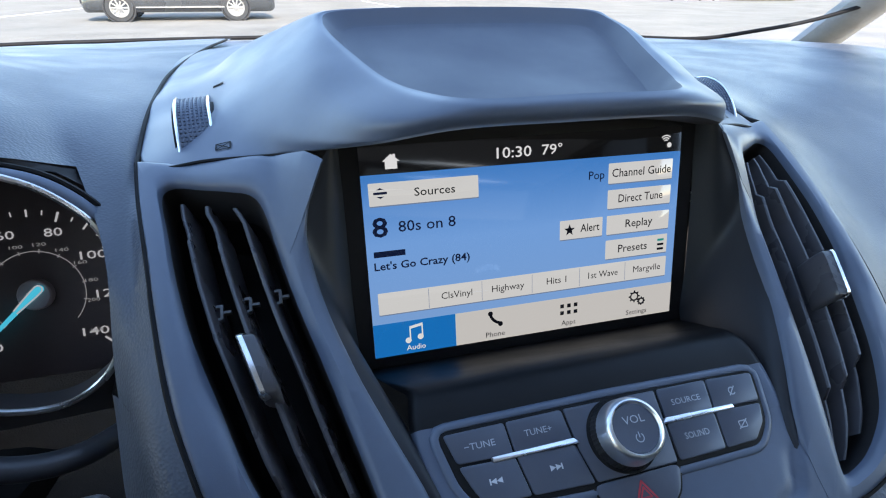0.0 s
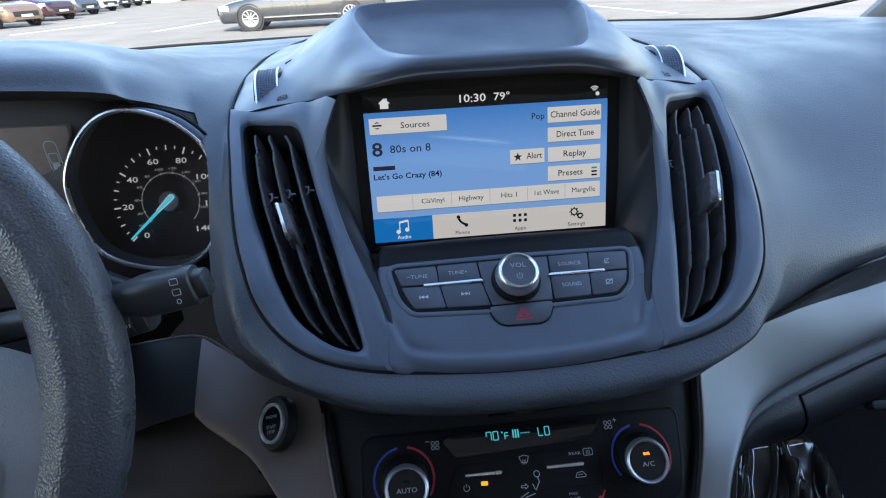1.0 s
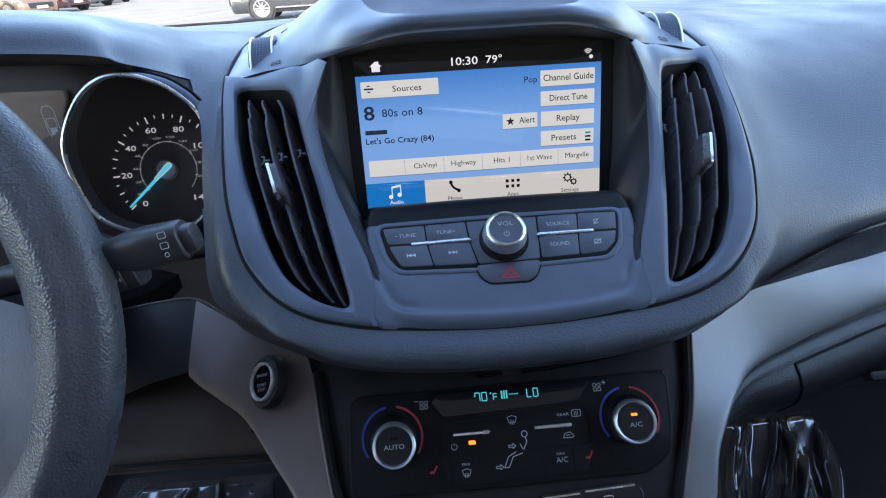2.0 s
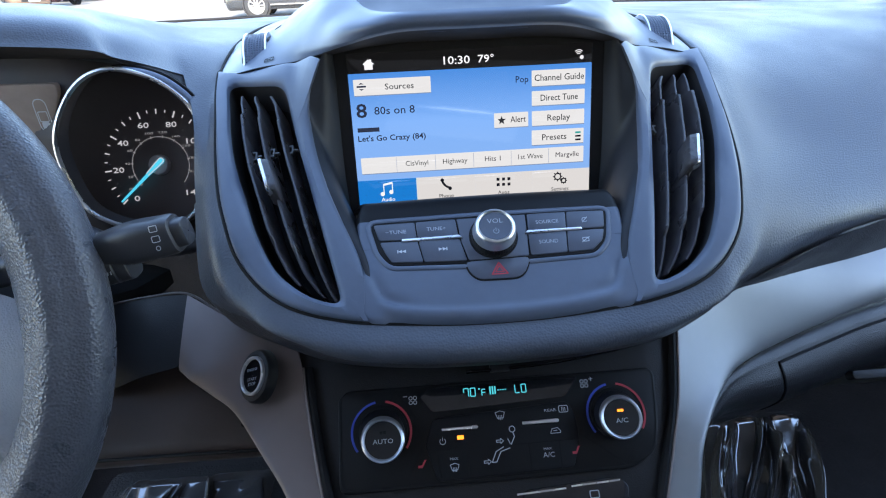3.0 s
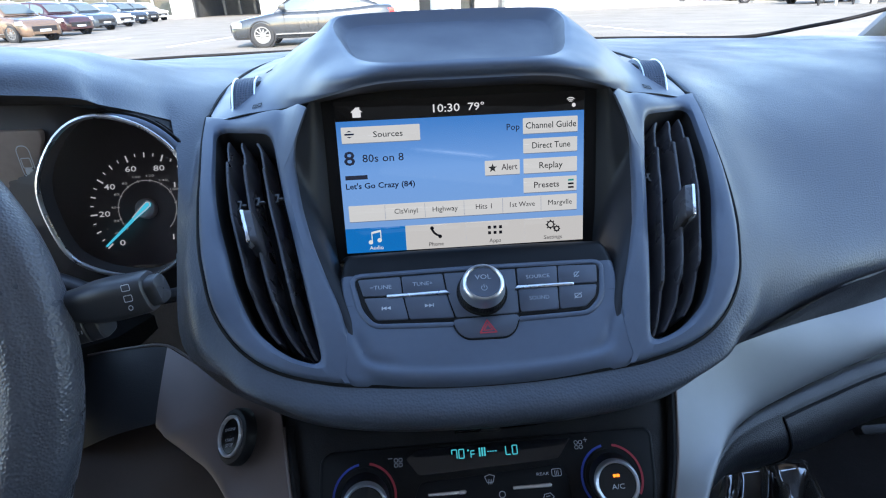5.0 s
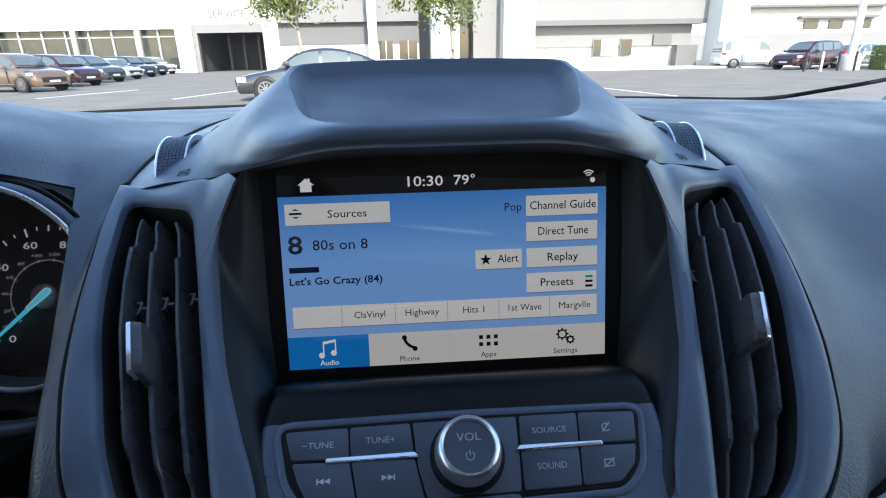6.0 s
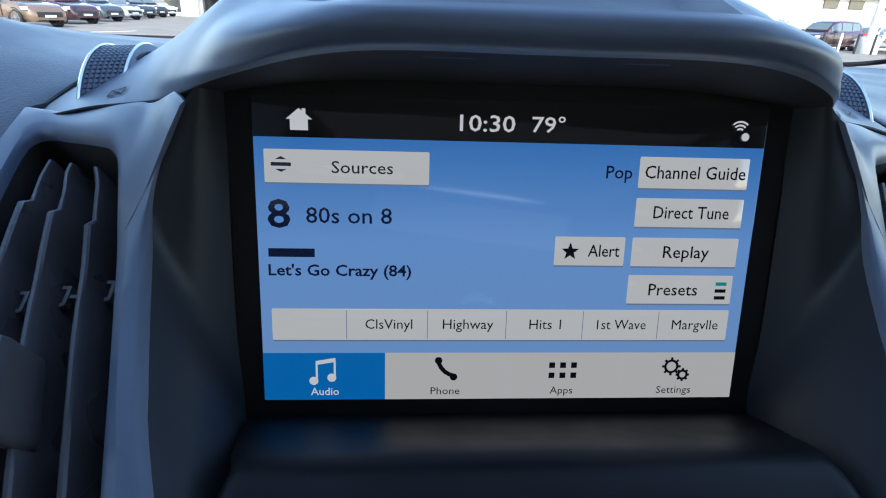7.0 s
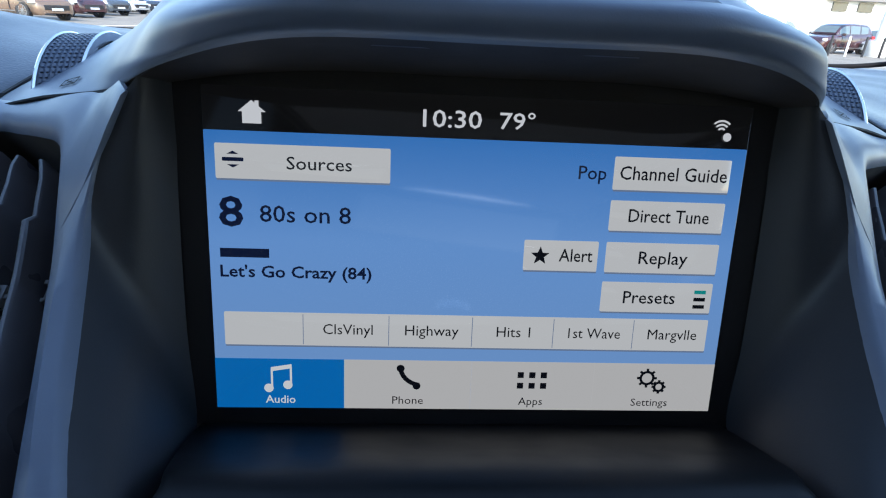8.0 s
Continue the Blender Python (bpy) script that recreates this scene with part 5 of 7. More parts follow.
glove = thing("glovebox", CLIMATE, "dark grained glovebox under the silver trim", "glovebox")
fall = ((0.0005, -0.020), (0.005, -0.011), (0.012, -0.009), (0.018, -0.010), (0.031, -0.013), (0.042, -0.022), (0.050, -0.046), (0.060, -0.14))
g_rows = [[(q[0] + 0.20 * d * k, q[1] - 0.98 * d * k, q[2] + n) for (p, q), k in zip(pairs[4:], (0.3, 0.45, 0.6, 0.75, 0.9, 1.0, 1.0, 1.0, 1.0))] for d, n in fall]
lid = patch(g_rows, 5, 5)
glove_skin = surface("glovebox skin", (0.015, 0.0158, 0.019), 0.42, grain=0.4, grain_size=0.0010, relief="leather", mottled=0.12)
part("door", sheet(lid, flip=True), glove_skin, glove, "grained glovebox lid")
col = min(range(len(lid[0])), key=lambda k: abs(lid[15][k][0] - 0.226))
seam_path = [lid[15][k] for k in range(len(lid[0]) - 1, col, -1)] + [lid[r][col] for r in range(15, 32)]
part("shut_line", tube([(x, u, n + 0.0004) for x, u, n in seam_path], 0.0011, 6), gap_black, glove)
part("latch", plate(round_rect(0.300, -0.006, 0.345, 0.001, 0.003), -0.085, -0.076, 0.001), dark_plastic, glove, "grey glovebox latch")

driver_trim = thing("trim_panel", CLIMATE, "silver knee trim, dim warm light in its colour, holding the start button", "trim")
pairs = [((-0.085, -0.160, -0.01), (-0.098, -0.150, -0.01)), ((-0.100, -0.110, 0), (-0.115, -0.100, 0)), ((-0.1150, -0.0547, 0), (-0.1354, -0.0531, 0)), ((-0.1202, -0.0279, 0), (-0.1500, -0.0288, 0)), ((-0.1259, 0.0069, 0), (-0.1700, 0.0000, -0.005)),
         ((-0.1290, 0.0300, 0), (-0.1877, 0.0145, -0.010)), ((-0.1400, 0.0500, 0), (-0.2015, 0.0248, -0.012)), ((-0.1640, 0.0560, -0.004), (-0.2090, 0.0300, -0.015)), ((-0.1877, 0.0690, -0.010), (-0.2130, 0.0330, -0.017)), ((-0.2140, 0.0860, -0.016), (-0.2160, 0.0350, -0.018))]
part("trim", sheet(patch(strip_rows(pairs, 0.001, 0.008), 5, 4)), silver_dim_warm, driver_trim)
# Return faces away from the light; black plastic stands in for its shade.
part("return", sheet(patch([[(-0.2140, 0.0860, -0.016), (-0.2150, 0.060, -0.017), (-0.2160, 0.0350, -0.018)], [(-0.245, 0.0885, -0.024), (-0.246, 0.060, -0.025), (-0.248, 0.030, -0.026)], [(-0.290, 0.090, -0.045), (-0.290, 0.060, -0.045), (-0.290, 0.02, -0.045)]], 4, 4), flip=True), dark_plastic, driver_trim)
part("top_edge", tube(spline([(-0.290, 0.0905, -0.044), (-0.245, 0.089, -0.0238), (-0.2140, 0.0866, -0.0156), (-0.1877, 0.0697, -0.0096), (-0.160, 0.054, -0.0036)], 5), 0.0009, 6), warm_trim, driver_trim)

start = thing("start_button", CLIMATE @ pose(-0.1535, 0.0205, 0.0050, 0, -40, 0) @ Matrix.Scale(0.88, 4), "round black start button with a chrome ring", "button")
part("bezel", lathe([(0.0195, -0.002), (0.0192, 0.003), (0.0178, 0.0052), (0.0150, 0.0060), (0.0140, 0.0050)], 48), dark_plastic, start)
part("ring", lathe([(0.0141, 0.0052), (0.0139, 0.0072), (0.0130, 0.0080), (0.0121, 0.0072), (0.0118, 0.0055)], 48), bright_paint, start, "chrome ring")
cap = part("cap", lathe([(0.0119, 0.0056), (0.0112, 0.0062), (0.004, 0.0060), (0.0003, 0.0060)], 48), gloss_black, start)
bm = words("ENGINE", -0.0062, 0.0062, 0.0034, 0.0065, 0.0020)
words("START", -0.0055, 0.0055, -0.0036, 0.0065, 0.0022, bm)
words("STOP", -0.0045, 0.0045, -0.0070, 0.0065, 0.0022, bm)
part("lettering", bm, ink_grey, cap)

# ---------- driver's side: bolster, column, cluster, stalk, wheel ----------
bolster = thing("knee_bolster", CLIMATE, "dark brown-grey knee panel under the steering column", "dashboard panel")
rows = [[(-0.75, 0.080, -0.06), (-0.45, 0.075, -0.055), (-0.26, 0.066, -0.047), (-0.12, 0.04, -0.04)], [(-0.75, 0.01, -0.052), (-0.45, 0.008, -0.047), (-0.26, 0.003, -0.038), (-0.12, 0.0, -0.033)],
        [(-0.75, -0.020, -0.055), (-0.45, -0.020, -0.050), (-0.26, -0.020, -0.040), (-0.12, -0.0225, -0.035)], [(-0.75, -0.026, -0.075), (-0.45, -0.026, -0.07), (-0.26, -0.026, -0.06), (-0.12, -0.028, -0.055)],
        [(-0.75, -0.022, -0.16), (-0.45, -0.022, -0.16), (-0.26, -0.022, -0.15), (-0.12, -0.022, -0.15)]]
part("panel", sheet(patch(rows, 6, 5), flip=False), warm_trim, bolster)
part("lower_edge", tube(spline([(-0.75, -0.0215, -0.053), (-0.45, -0.0215, -0.048), (-0.26, -0.0215, -0.038), (-0.12, -0.024, -0.033)], 6), 0.0012, 6), dark_plastic, bolster, "dark lower edge")
hole = plate([(0.0055 * math.cos(2 * math.pi * k / 24) - 0.1700, 0.0024 * math.sin(2 * math.pi * k / 24) - 0.0060) for k in range(24)], -0.036, -0.0295, 0.0004)
part("plug", hole, gap_black, bolster, "small dark oval plug")

column = thing("steering_column", pose(-0.402, -0.03, 0.985), "black shroud of the steering column", "steering column")
bm = bmesh.new()
ring_rows = []
for y, hw, z0, z1 in ((-0.085, 0.055, -0.045, 0.010), (-0.08, 0.070, -0.060, 0.010), (-0.03, 0.100, -0.072, -0.005), (0.03, 0.130, -0.075, -0.030), (0.08, 0.135, -0.075, -0.045)):
    ring_rows.append([(x * hw, y, z0 + (z1 - z0) * (0.5 + 0.5 * zz)) for x, zz in ((-0.8, -1), (0.75, -1), (0.95, -0.85), (1, -0.5), (1, 0.4), (0.9, 0.8), (0.7, 1), (-0.7, 1), (-0.9, 0.8), (-1, 0.4), (-1, -0.6))])
part("shroud", sheet(ring_rows, closed=True, bm=bm), gap_black, column, sharp=30)

rim_path = spline([(-0.208, 0.010, 0.974), (-0.224, -0.012, 0.980), (-0.243, -0.020, 0.9845), (-0.264, -0.021, 0.992), (-0.286, -0.020, 1.003), (-0.330, -0.016, 1.014), (-0.400, -0.012, 1.018)], 6)
bm = tube(rim_path, 0.0062, 14, flat=0.85)
bm.transform(column.matrix_world.inverted())
part("shroud_rim", bm, stalk_plastic, column, "grey upper rim of the shroud")

cluster = thing("instrument_cluster", pose(-0.2642, 0.0825, 1.0172) @ basis((0, 0, 0), 21), "black instrument cluster with speedometer and chrome bezel", "instrument cluster")
CI = cluster.matrix_world.inverted()
bezel_xz = [(-0.255, 1.1035), (-0.233, 1.097), (-0.218, 1.0865), (-0.2075, 1.073), (-0.2045, 1.055), (-0.2065, 1.030), (-0.2130, 1.006), (-0.225, 0.991), (-0.244, 0.982), (-0.267, 0.983), (-0.290, 0.991), (-0.304, 1.004), (-0.311, 1.028), (-0.3125, 1.050), (-0.306, 1.069), (-0.291, 1.0895), (-0.274, 1.101)]
bz = spline([(x, 0.03 + (z - 1.045) * 0.10, z) for x, z in bezel_xz], 4, closed=True)
bm = tube(bz + bz[:1], 0.0018, 8, cap=False, up=(0, 1, 0))
bm.transform(CI)
part("bezel", bm, satin_metal, cluster, "thin chrome bezel")
cxz = (-0.259, 1.044)
tun = [[(cxz[0] + (x - cxz[0]) * k, y + d + (z - 1.044) * lean, cxz[1] + (z - cxz[1]) * k) for x, y, z in bz] for k, d, lean in ((1.0, 0.0, 0), (0.99, 0.006, 0.0), (0.985, 0.016, 0.05))]
bm = sheet(tun, closed=True)
bm.transform(CI)
part("tunnel", bm, cluster_hazed, cluster, "matt black tunnel")
# lip of the cowl round the upper right of the bezel
lip = [bz[k % len(bz)] for k in range(len(bz) - 1, len(bz) + 18)]
rows = [[] for _ in range(5)]
for i, (x, y, z) in enumerate(lip):
    w = math.sin(math.pi * min(1.0, i / (len(lip) - 1)) ** 1.15) ** 0.8
    d = Vector((x - cxz[0], z - cxz[1])).normalized()
    for row, (k, dy) in zip(rows, ((0.0005, 0.001), (0.0015, -0.0006), (0.0030, -0.0002), (0.0044, 0.0012), (0.0048, 0.004))):
        k = 0.0005 + (k - 0.0005) * w
        row.append((x + d.x * k, y + dy, z + d.y * k))
bm = sheet(rows)
bm.transform(CI)
part("cowl_lip", bm, satin, cluster, "grey lip of the cowl")
bm = tube([Vector(a) + Vector((0, 0.003, 0)) for a in rows[4]], 0.0014, 6)
bm.transform(CI)
part("shut_line", bm, gap_black, cluster)
# fascia between brow and cowl
frame_loop = [(x, z) for x, y, z in bz]
rect = [(-0.201, 0.955), (-0.201, 1.080), (-0.214, 1.0805), (-0.24, 1.1010), (-0.302, 1.1125), (-0.62, 1.121), (-0.62, 0.93)]
angs = [2 * math.pi * k / 120 for k in range(120)] + [math.atan2(z - cxz[1], x - cxz[0]) % (2 * math.pi) for x, z in rect]
angs = sorted(set(angs))
f_in = [cast(frame_loop, *cxz, a) for a in angs]
f_out = [cast(rect, *cxz, a) for a in angs]
bm = sheet([[(x, 0.0315 + (z - 1.045) * 0.10, z) for x, z in f_in], [(ix + (ox - ix) * 0.15, 0.040, iz + (oz - iz) * 0.15) for (ix, iz), (ox, oz) in zip(f_in, f_out)], [(x, 0.052, z) for x, z in f_out]], closed=True, flip=True)
bm.transform(CI)
part("fascia", bm, cluster_hazed, cluster, "black cluster fascia")
# The dial's raised brown base stands in for haze on a lens.
part("dial_face", plate(soft_poly([(-0.100, -0.048), (0.061, -0.048), (0.061, 0.060), (0.035, 0.080), (0.0, 0.087), (-0.100, 0.087)], 0.01), -0.006, -0.0006, 0.0002), surface("dial black, lens haze in colour", (0.105, 0.083, 0.085), 0.5, mottled=0.1), cluster, "matt black dial with lens haze in its colour")
ink_dial = lit("dial white", (0.42, 0.43, 0.45), 0.12, 0.6)
for i in range(8):
    a = radians(-132 + 38 * i)
    t = str(20 * i)
    w = 0.0023 * len(t)
    if i == 0:
        a = radians(-140)
    cx, cy = 0.0362 * math.sin(a), 0.0362 * math.cos(a)
    part("numeral", words(t, cx - w, cx + w, cy - 0.0023, 0.0, 0.0046, bold=0.004), ink_dial, cluster)
bm = bmesh.new()
for i in range(29):
    a = radians(-132 + 9.5 * i)
    r0, r1, w = (0.0425, 0.0475, 0.0012) if i % 4 == 0 else ((0.0440, 0.0475, 0.0010) if i % 2 == 0 else (0.0450, 0.0472, 0.0007))
    stroke([(r0 * math.sin(a), r0 * math.cos(a)), (r1 * math.sin(a), r1 * math.cos(a))], w, 0.0, bm)
part("speed_marks", bm, ink_dial, cluster, "white speed marks")
bm = stroke(arc(0, 0, 0.0242, 90 + 132, 90 - 132, 60), 0.0005, 0.0)
dim = lit("dial grey", (0.2, 0.2, 0.21), 0.13, 0.6)
for i in range(11):
    a = radians(-132 + 23.6 * i)
    stroke([(0.0232 * math.sin(a), 0.0232 * math.cos(a)), (0.0254 * math.sin(a), 0.0254 * math.cos(a))], 0.0006, 0.0001, bm)
    t = str(20 * i)
    if 1 <= i <= 10:
        cx, cy, w = 0.0282 * math.sin(a), 0.0282 * math.cos(a), 0.0011 * len(t)
        words(t, cx - w, cx + w, cy - 0.0010, 0.0001, 0.0020, bm)
words("MPH", -0.0290, -0.0235, -0.0205, 0.0001, 0.0020, bm)
words("km/h", 0.0235, 0.0300, -0.0255, 0.0001, 0.0020, bm)
part("inner_scale", bm, dim, cluster, "small grey inner scale")
tail = arc(0, 0.0048, 0.0021, 0, 180, 8)
needle = part("needle", plate([(0.0012, -0.012), (0.0021, 0.001)] + tail + [(-0.0021, 0.001), (-0.0012, -0.012), (-0.0006, -0.0450), (0.0006, -0.0450)], 0.0052, 0.0072, 0.0006), lit("needle blue", (0.04, 0.36, 0.50), 0.17, 0.4), cluster, "pale blue pointer at zero", m=Matrix.Rotation(radians(-48), 4, "Z"))
part("needle_edge", stroke([(0.0011, -0.012), (0.0021, 0.001)] + tail + [(-0.0021, 0.001), (-0.0011, -0.012)], 0.0008, 0.0074), ink_dial, needle, "white outline of the pointer tail")
part("hub", lathe([(0.0088, 0.0), (0.0086, 0.0040), (0.0078, 0.0048), (0.0005, 0.0048)], 36), surface("hub grey", (0.36, 0.31, 0.33), 0.45, mottled=0.1, mottle_size=0.004), cluster, "grey pointer hub")
# information display beyond the speedometer
bm = plate(soft_poly([(-0.42, 1.015), (-0.3165, 1.015), (-0.3165, 1.050), (-0.3095, 1.071), (-0.3005, 1.088), (-0.3005, 1.0955), (-0.42, 1.0975)], 0.003), 0.0, 0.006, 0.001)
bm.transform(Matrix.Translation((0, 0.042, 0)) @ Matrix.Rotation(radians(90), 4, "X"))
bm.transform(CI)
# The brown base colour is a painted cabin reflection.
info = part("info_display", bm, surface("info screen, reflection in colour", (0.34, 0.27, 0.235), 0.22, mottled=0.15, mottle_size=0.05), cluster, "information display with a brownish reflection painted into its colour")
own = CI @ Matrix.Translation((-0.3162, 0.0355, 1.0735)) @ Matrix.Diagonal((0.72, 1, 0.9, 1)) @ Matrix.Rotation(radians(90), 4, "X")
bm = stroke(round_rect(-0.0062, -0.013, 0.0062, 0.013, 0.005, 4), 0.0009, 0, closed=True)
stroke(round_rect(-0.0044, -0.005, 0.0044, 0.003, 0.001, 2), 0.0008, 0.0001, bm, True)
bar(round_rect(-0.0040, -0.012, 0.0040, -0.0055, 0.0015, 2), 0, bm)
bm.transform(own)
part("car_symbol", bm, ink_white, info, "white outline of a car from above")

stalk = thing("wiper_stalk", pose(-0.1745, -0.1065, 1.0345), "dark grey wiper stalk with printed marks", "stalk")
axis = Vector((-0.093, 0.006, -0.018)).normalized()
sx = axis
sy = sx.cross(Vector((0, 0, 1))).normalized()
sz = sx.cross(sy)
SM = Matrix((sx, sy, sz)).transposed().to_4x4()


def stalk_ring(d, hy, hz, count=32, low=0.0):
    """A rounded-box section of the stalk."""
    out = []
    for k in range(count):
        c, v = math.cos(2 * math.pi * k / count), math.sin(2 * math.pi * k / count)
        out.append(SM @ Vector((d, hy * math.copysign(abs(c) ** 0.62, c), low + hz * math.copysign(abs(v) ** 0.62, v))))
    return out


bm = sheet([stalk_ring(d, r * 0.82, r) for d, r in ((0.0030, 0.0004), (0.0030, 0.0088), (0.0036, 0.0100), (0.0055, 0.0107), (0.012, 0.0110), (0.024, 0.0116), (0.034, 0.0112), (0.044, 0.0096), (0.056, 0.0084), (0.13, 0.0084))], closed=True)
body = part("stem", bm, stalk_plastic, stalk)
bm = sheet([stalk_ring(d, r * 0.80, r) for d, r in ((-0.0030, 0.0004), (-0.0030, 0.0066), (-0.0024, 0.0074), (-0.0008, 0.0078), (0.0034, 0.0080))], closed=True)
part("end_button", bm, stalk_plastic, stalk, "push button at the stalk's end")
part("seam", sheet([stalk_ring(d, 0.0109 * 0.82, 0.0109) for d in (0.0158, 0.0164)], closed=True), gap_black, stalk)
bm = sheet([stalk_ring(d, r, r, low=0.0125) for d, r in ((0.0360, 0.0005), (0.0360, 0.0066), (0.0366, 0.0074), (0.0420, 0.0078), (0.0426, 0.0070), (0.0436, 0.0070), (0.0442, 0.0080), (0.0560, 0.0084), (0.0566, 0.0072), (0.0900, 0.0072))], closed=True)
part("ring_switch", bm, stalk_plastic, stalk, "rotating ring of the stalk", sharp=25)
bm = bmesh.new()
for k, (du, dv) in enumerate(((0.0095, 0.0048), (0.0095, -0.0008))):
    stroke(round_rect(du - 0.0022, dv - 0.0016, du + 0.0022, dv + 0.0016, 0.0005, 2), 0.0004, 0, bm, True)
stroke(arc(0.0095, -0.0058, 0.0012, 0, 360, 10), 0.0004, 0, bm)
toward = (Vector((-0.05, -0.38, 1.155)) - Vector((-0.19, -0.11, 1.04))).normalized()
px = -sx
pz = (toward - px * toward.dot(px)).normalized()
py = pz.cross(px)
PM = Matrix((px, py, pz)).transposed().to_4x4()
bm.transform(Matrix.Translation(pz * 0.0112) @ PM @ Matrix.Diagonal((-1, 1, 1, 1)))
bmesh.ops.reverse_faces(bm, faces=bm.faces[:])
part("printed_marks", bm, ink_white, stalk)
bm = bmesh.new()
for k in range(4):
    stroke([(-0.0450 - 0.0019 * k, -0.0145), (-0.0450 - 0.0019 * k, -0.0102 + 0.0005 * k)], 0.0008, 0, bm)
bm.transform(Matrix.Translation(pz * 0.0043) @ PM)
part("printed_marks", bm, ink_white, stalk)

WHEEL = basis((-0.402, -0.13, 0.990), 26)
wheel = thing("steering_wheel", WHEEL, "black leather steering wheel with thick grained rim", "steering wheel")
rows = []
for k in range(120):
    a = 2 * math.pi * k / 120
    row = []
    for j in range(40):
        b = 2 * math.pi * j / 40
        deg = math.degrees(b)
        k = 1 + 0.13 * math.exp(-((deg - 92) / 17) ** 2) - 0.09 * math.exp(-((deg - 62) / 15) ** 2)
        rr = 0.1650 + 0.0215 * k * math.cos(b) * (1.0 if math.cos(b) > 0 else 1.0 + 0.15 * max(0, math.cos(a)) ** 2)
        zz = 0.0165 * k * math.sin(b) * (1 + 0.10 * math.cos(b))
        row.append((rr * math.cos(a), rr * math.sin(a), zz))
    rows.append(row)
part("rim", sheet(rows + rows[:1], closed=True), leather, wheel, "grained leather rim")
bm = sheet(patch([[(0.062, 0.035, 0.012), (0.095, 0.030, 0.006), (0.122, 0.026, 0.003), (0.152, 0.014, 0.002)], [(0.062, 0.020, 0.018), (0.095, 0.012, 0.012), (0.122, 0.006, 0.010), (0.150, -0.004, 0.010)],
                  [(0.062, -0.03, 0.020), (0.095, -0.045, 0.014), (0.118, -0.055, 0.012), (0.145, -0.060, 0.010)], [(0.062, -0.06, 0.012), (0.09, -0.075, 0.005), (0.110, -0.088, 0.002), (0.130, -0.098, 0.000)]], 5, 5), flip=True)
spoke = part("spoke", bm, hub_skin_lit, wheel, "grained spoke with a switch pod")
part("switch_pod", plate(soft_poly([(0.085, -0.062), (0.118, -0.062), (0.124, -0.035), (0.118, -0.022), (0.085, -0.020)], 0.008), 0.008, 0.0165, 0.002), gloss_black, spoke)
part("bright_strip", plate(soft_poly([(0.095, -0.055), (0.112, -0.055), (0.116, -0.036), (0.110, -0.030), (0.095, -0.030)], 0.005), 0.015, 0.0178, 0.001), satin_metal, spoke)
part("hub", lathe([(0.080, -0.03), (0.080, 0.012), (0.070, 0.024), (0.04, 0.030), (0.0005, 0.032)], 48), hub_skin_lit, wheel, "padded hub")
for pts in ([(-0.06, 0.01, 0.0), (-0.16, 0.0, 0.0)], [(0.0, -0.06, 0.0), (0.0, -0.16, 0.0)]):
    part("spoke", tube(pts, 0.018, 12, flat=0.5), leather, wheel)

# brow lining over the cluster
bm = sheet(patch([[(-0.221, 0.068, 1.0915), (-0.250, 0.037, 1.1100), (-0.305, 0.0185, 1.1235), (-0.66, 0.0185, 1.1385)], [(-0.217, 0.064, 1.087), (-0.247, 0.043, 1.1045), (-0.305, 0.034, 1.116), (-0.66, 0.034, 1.129)], [(-0.211, 0.055, 1.0835), (-0.24, 0.054, 1.1020), (-0.302, 0.053, 1.1105), (-0.66, 0.053, 1.121)]], 7, 4))
dash_part("brow_lining", bm, matt_black, "matt black lining under the brow")

# ---------- cabin shell ----------
headliner = surface("headliner cloth", (0.29, 0.285, 0.277), 0.9, spec=0.1, grain=0.3, grain_size=0.002)
door_skin = surface("door plastic", (0.03, 0.031, 0.034), 0.55, grain=0.3, grain_size=0.0015)
carpet = surface("floor carpet", (0.030, 0.028, 0.028), 0.95, spec=0.05, grain=0.8, grain_size=0.003)


def setting(name, bm, mat, label="", category="", sharp=38):
    ob = part(name, bm, mat, None, label or "", sharp)
    return tagged(ob, "", category or name.split("_")[0], "", "structure")


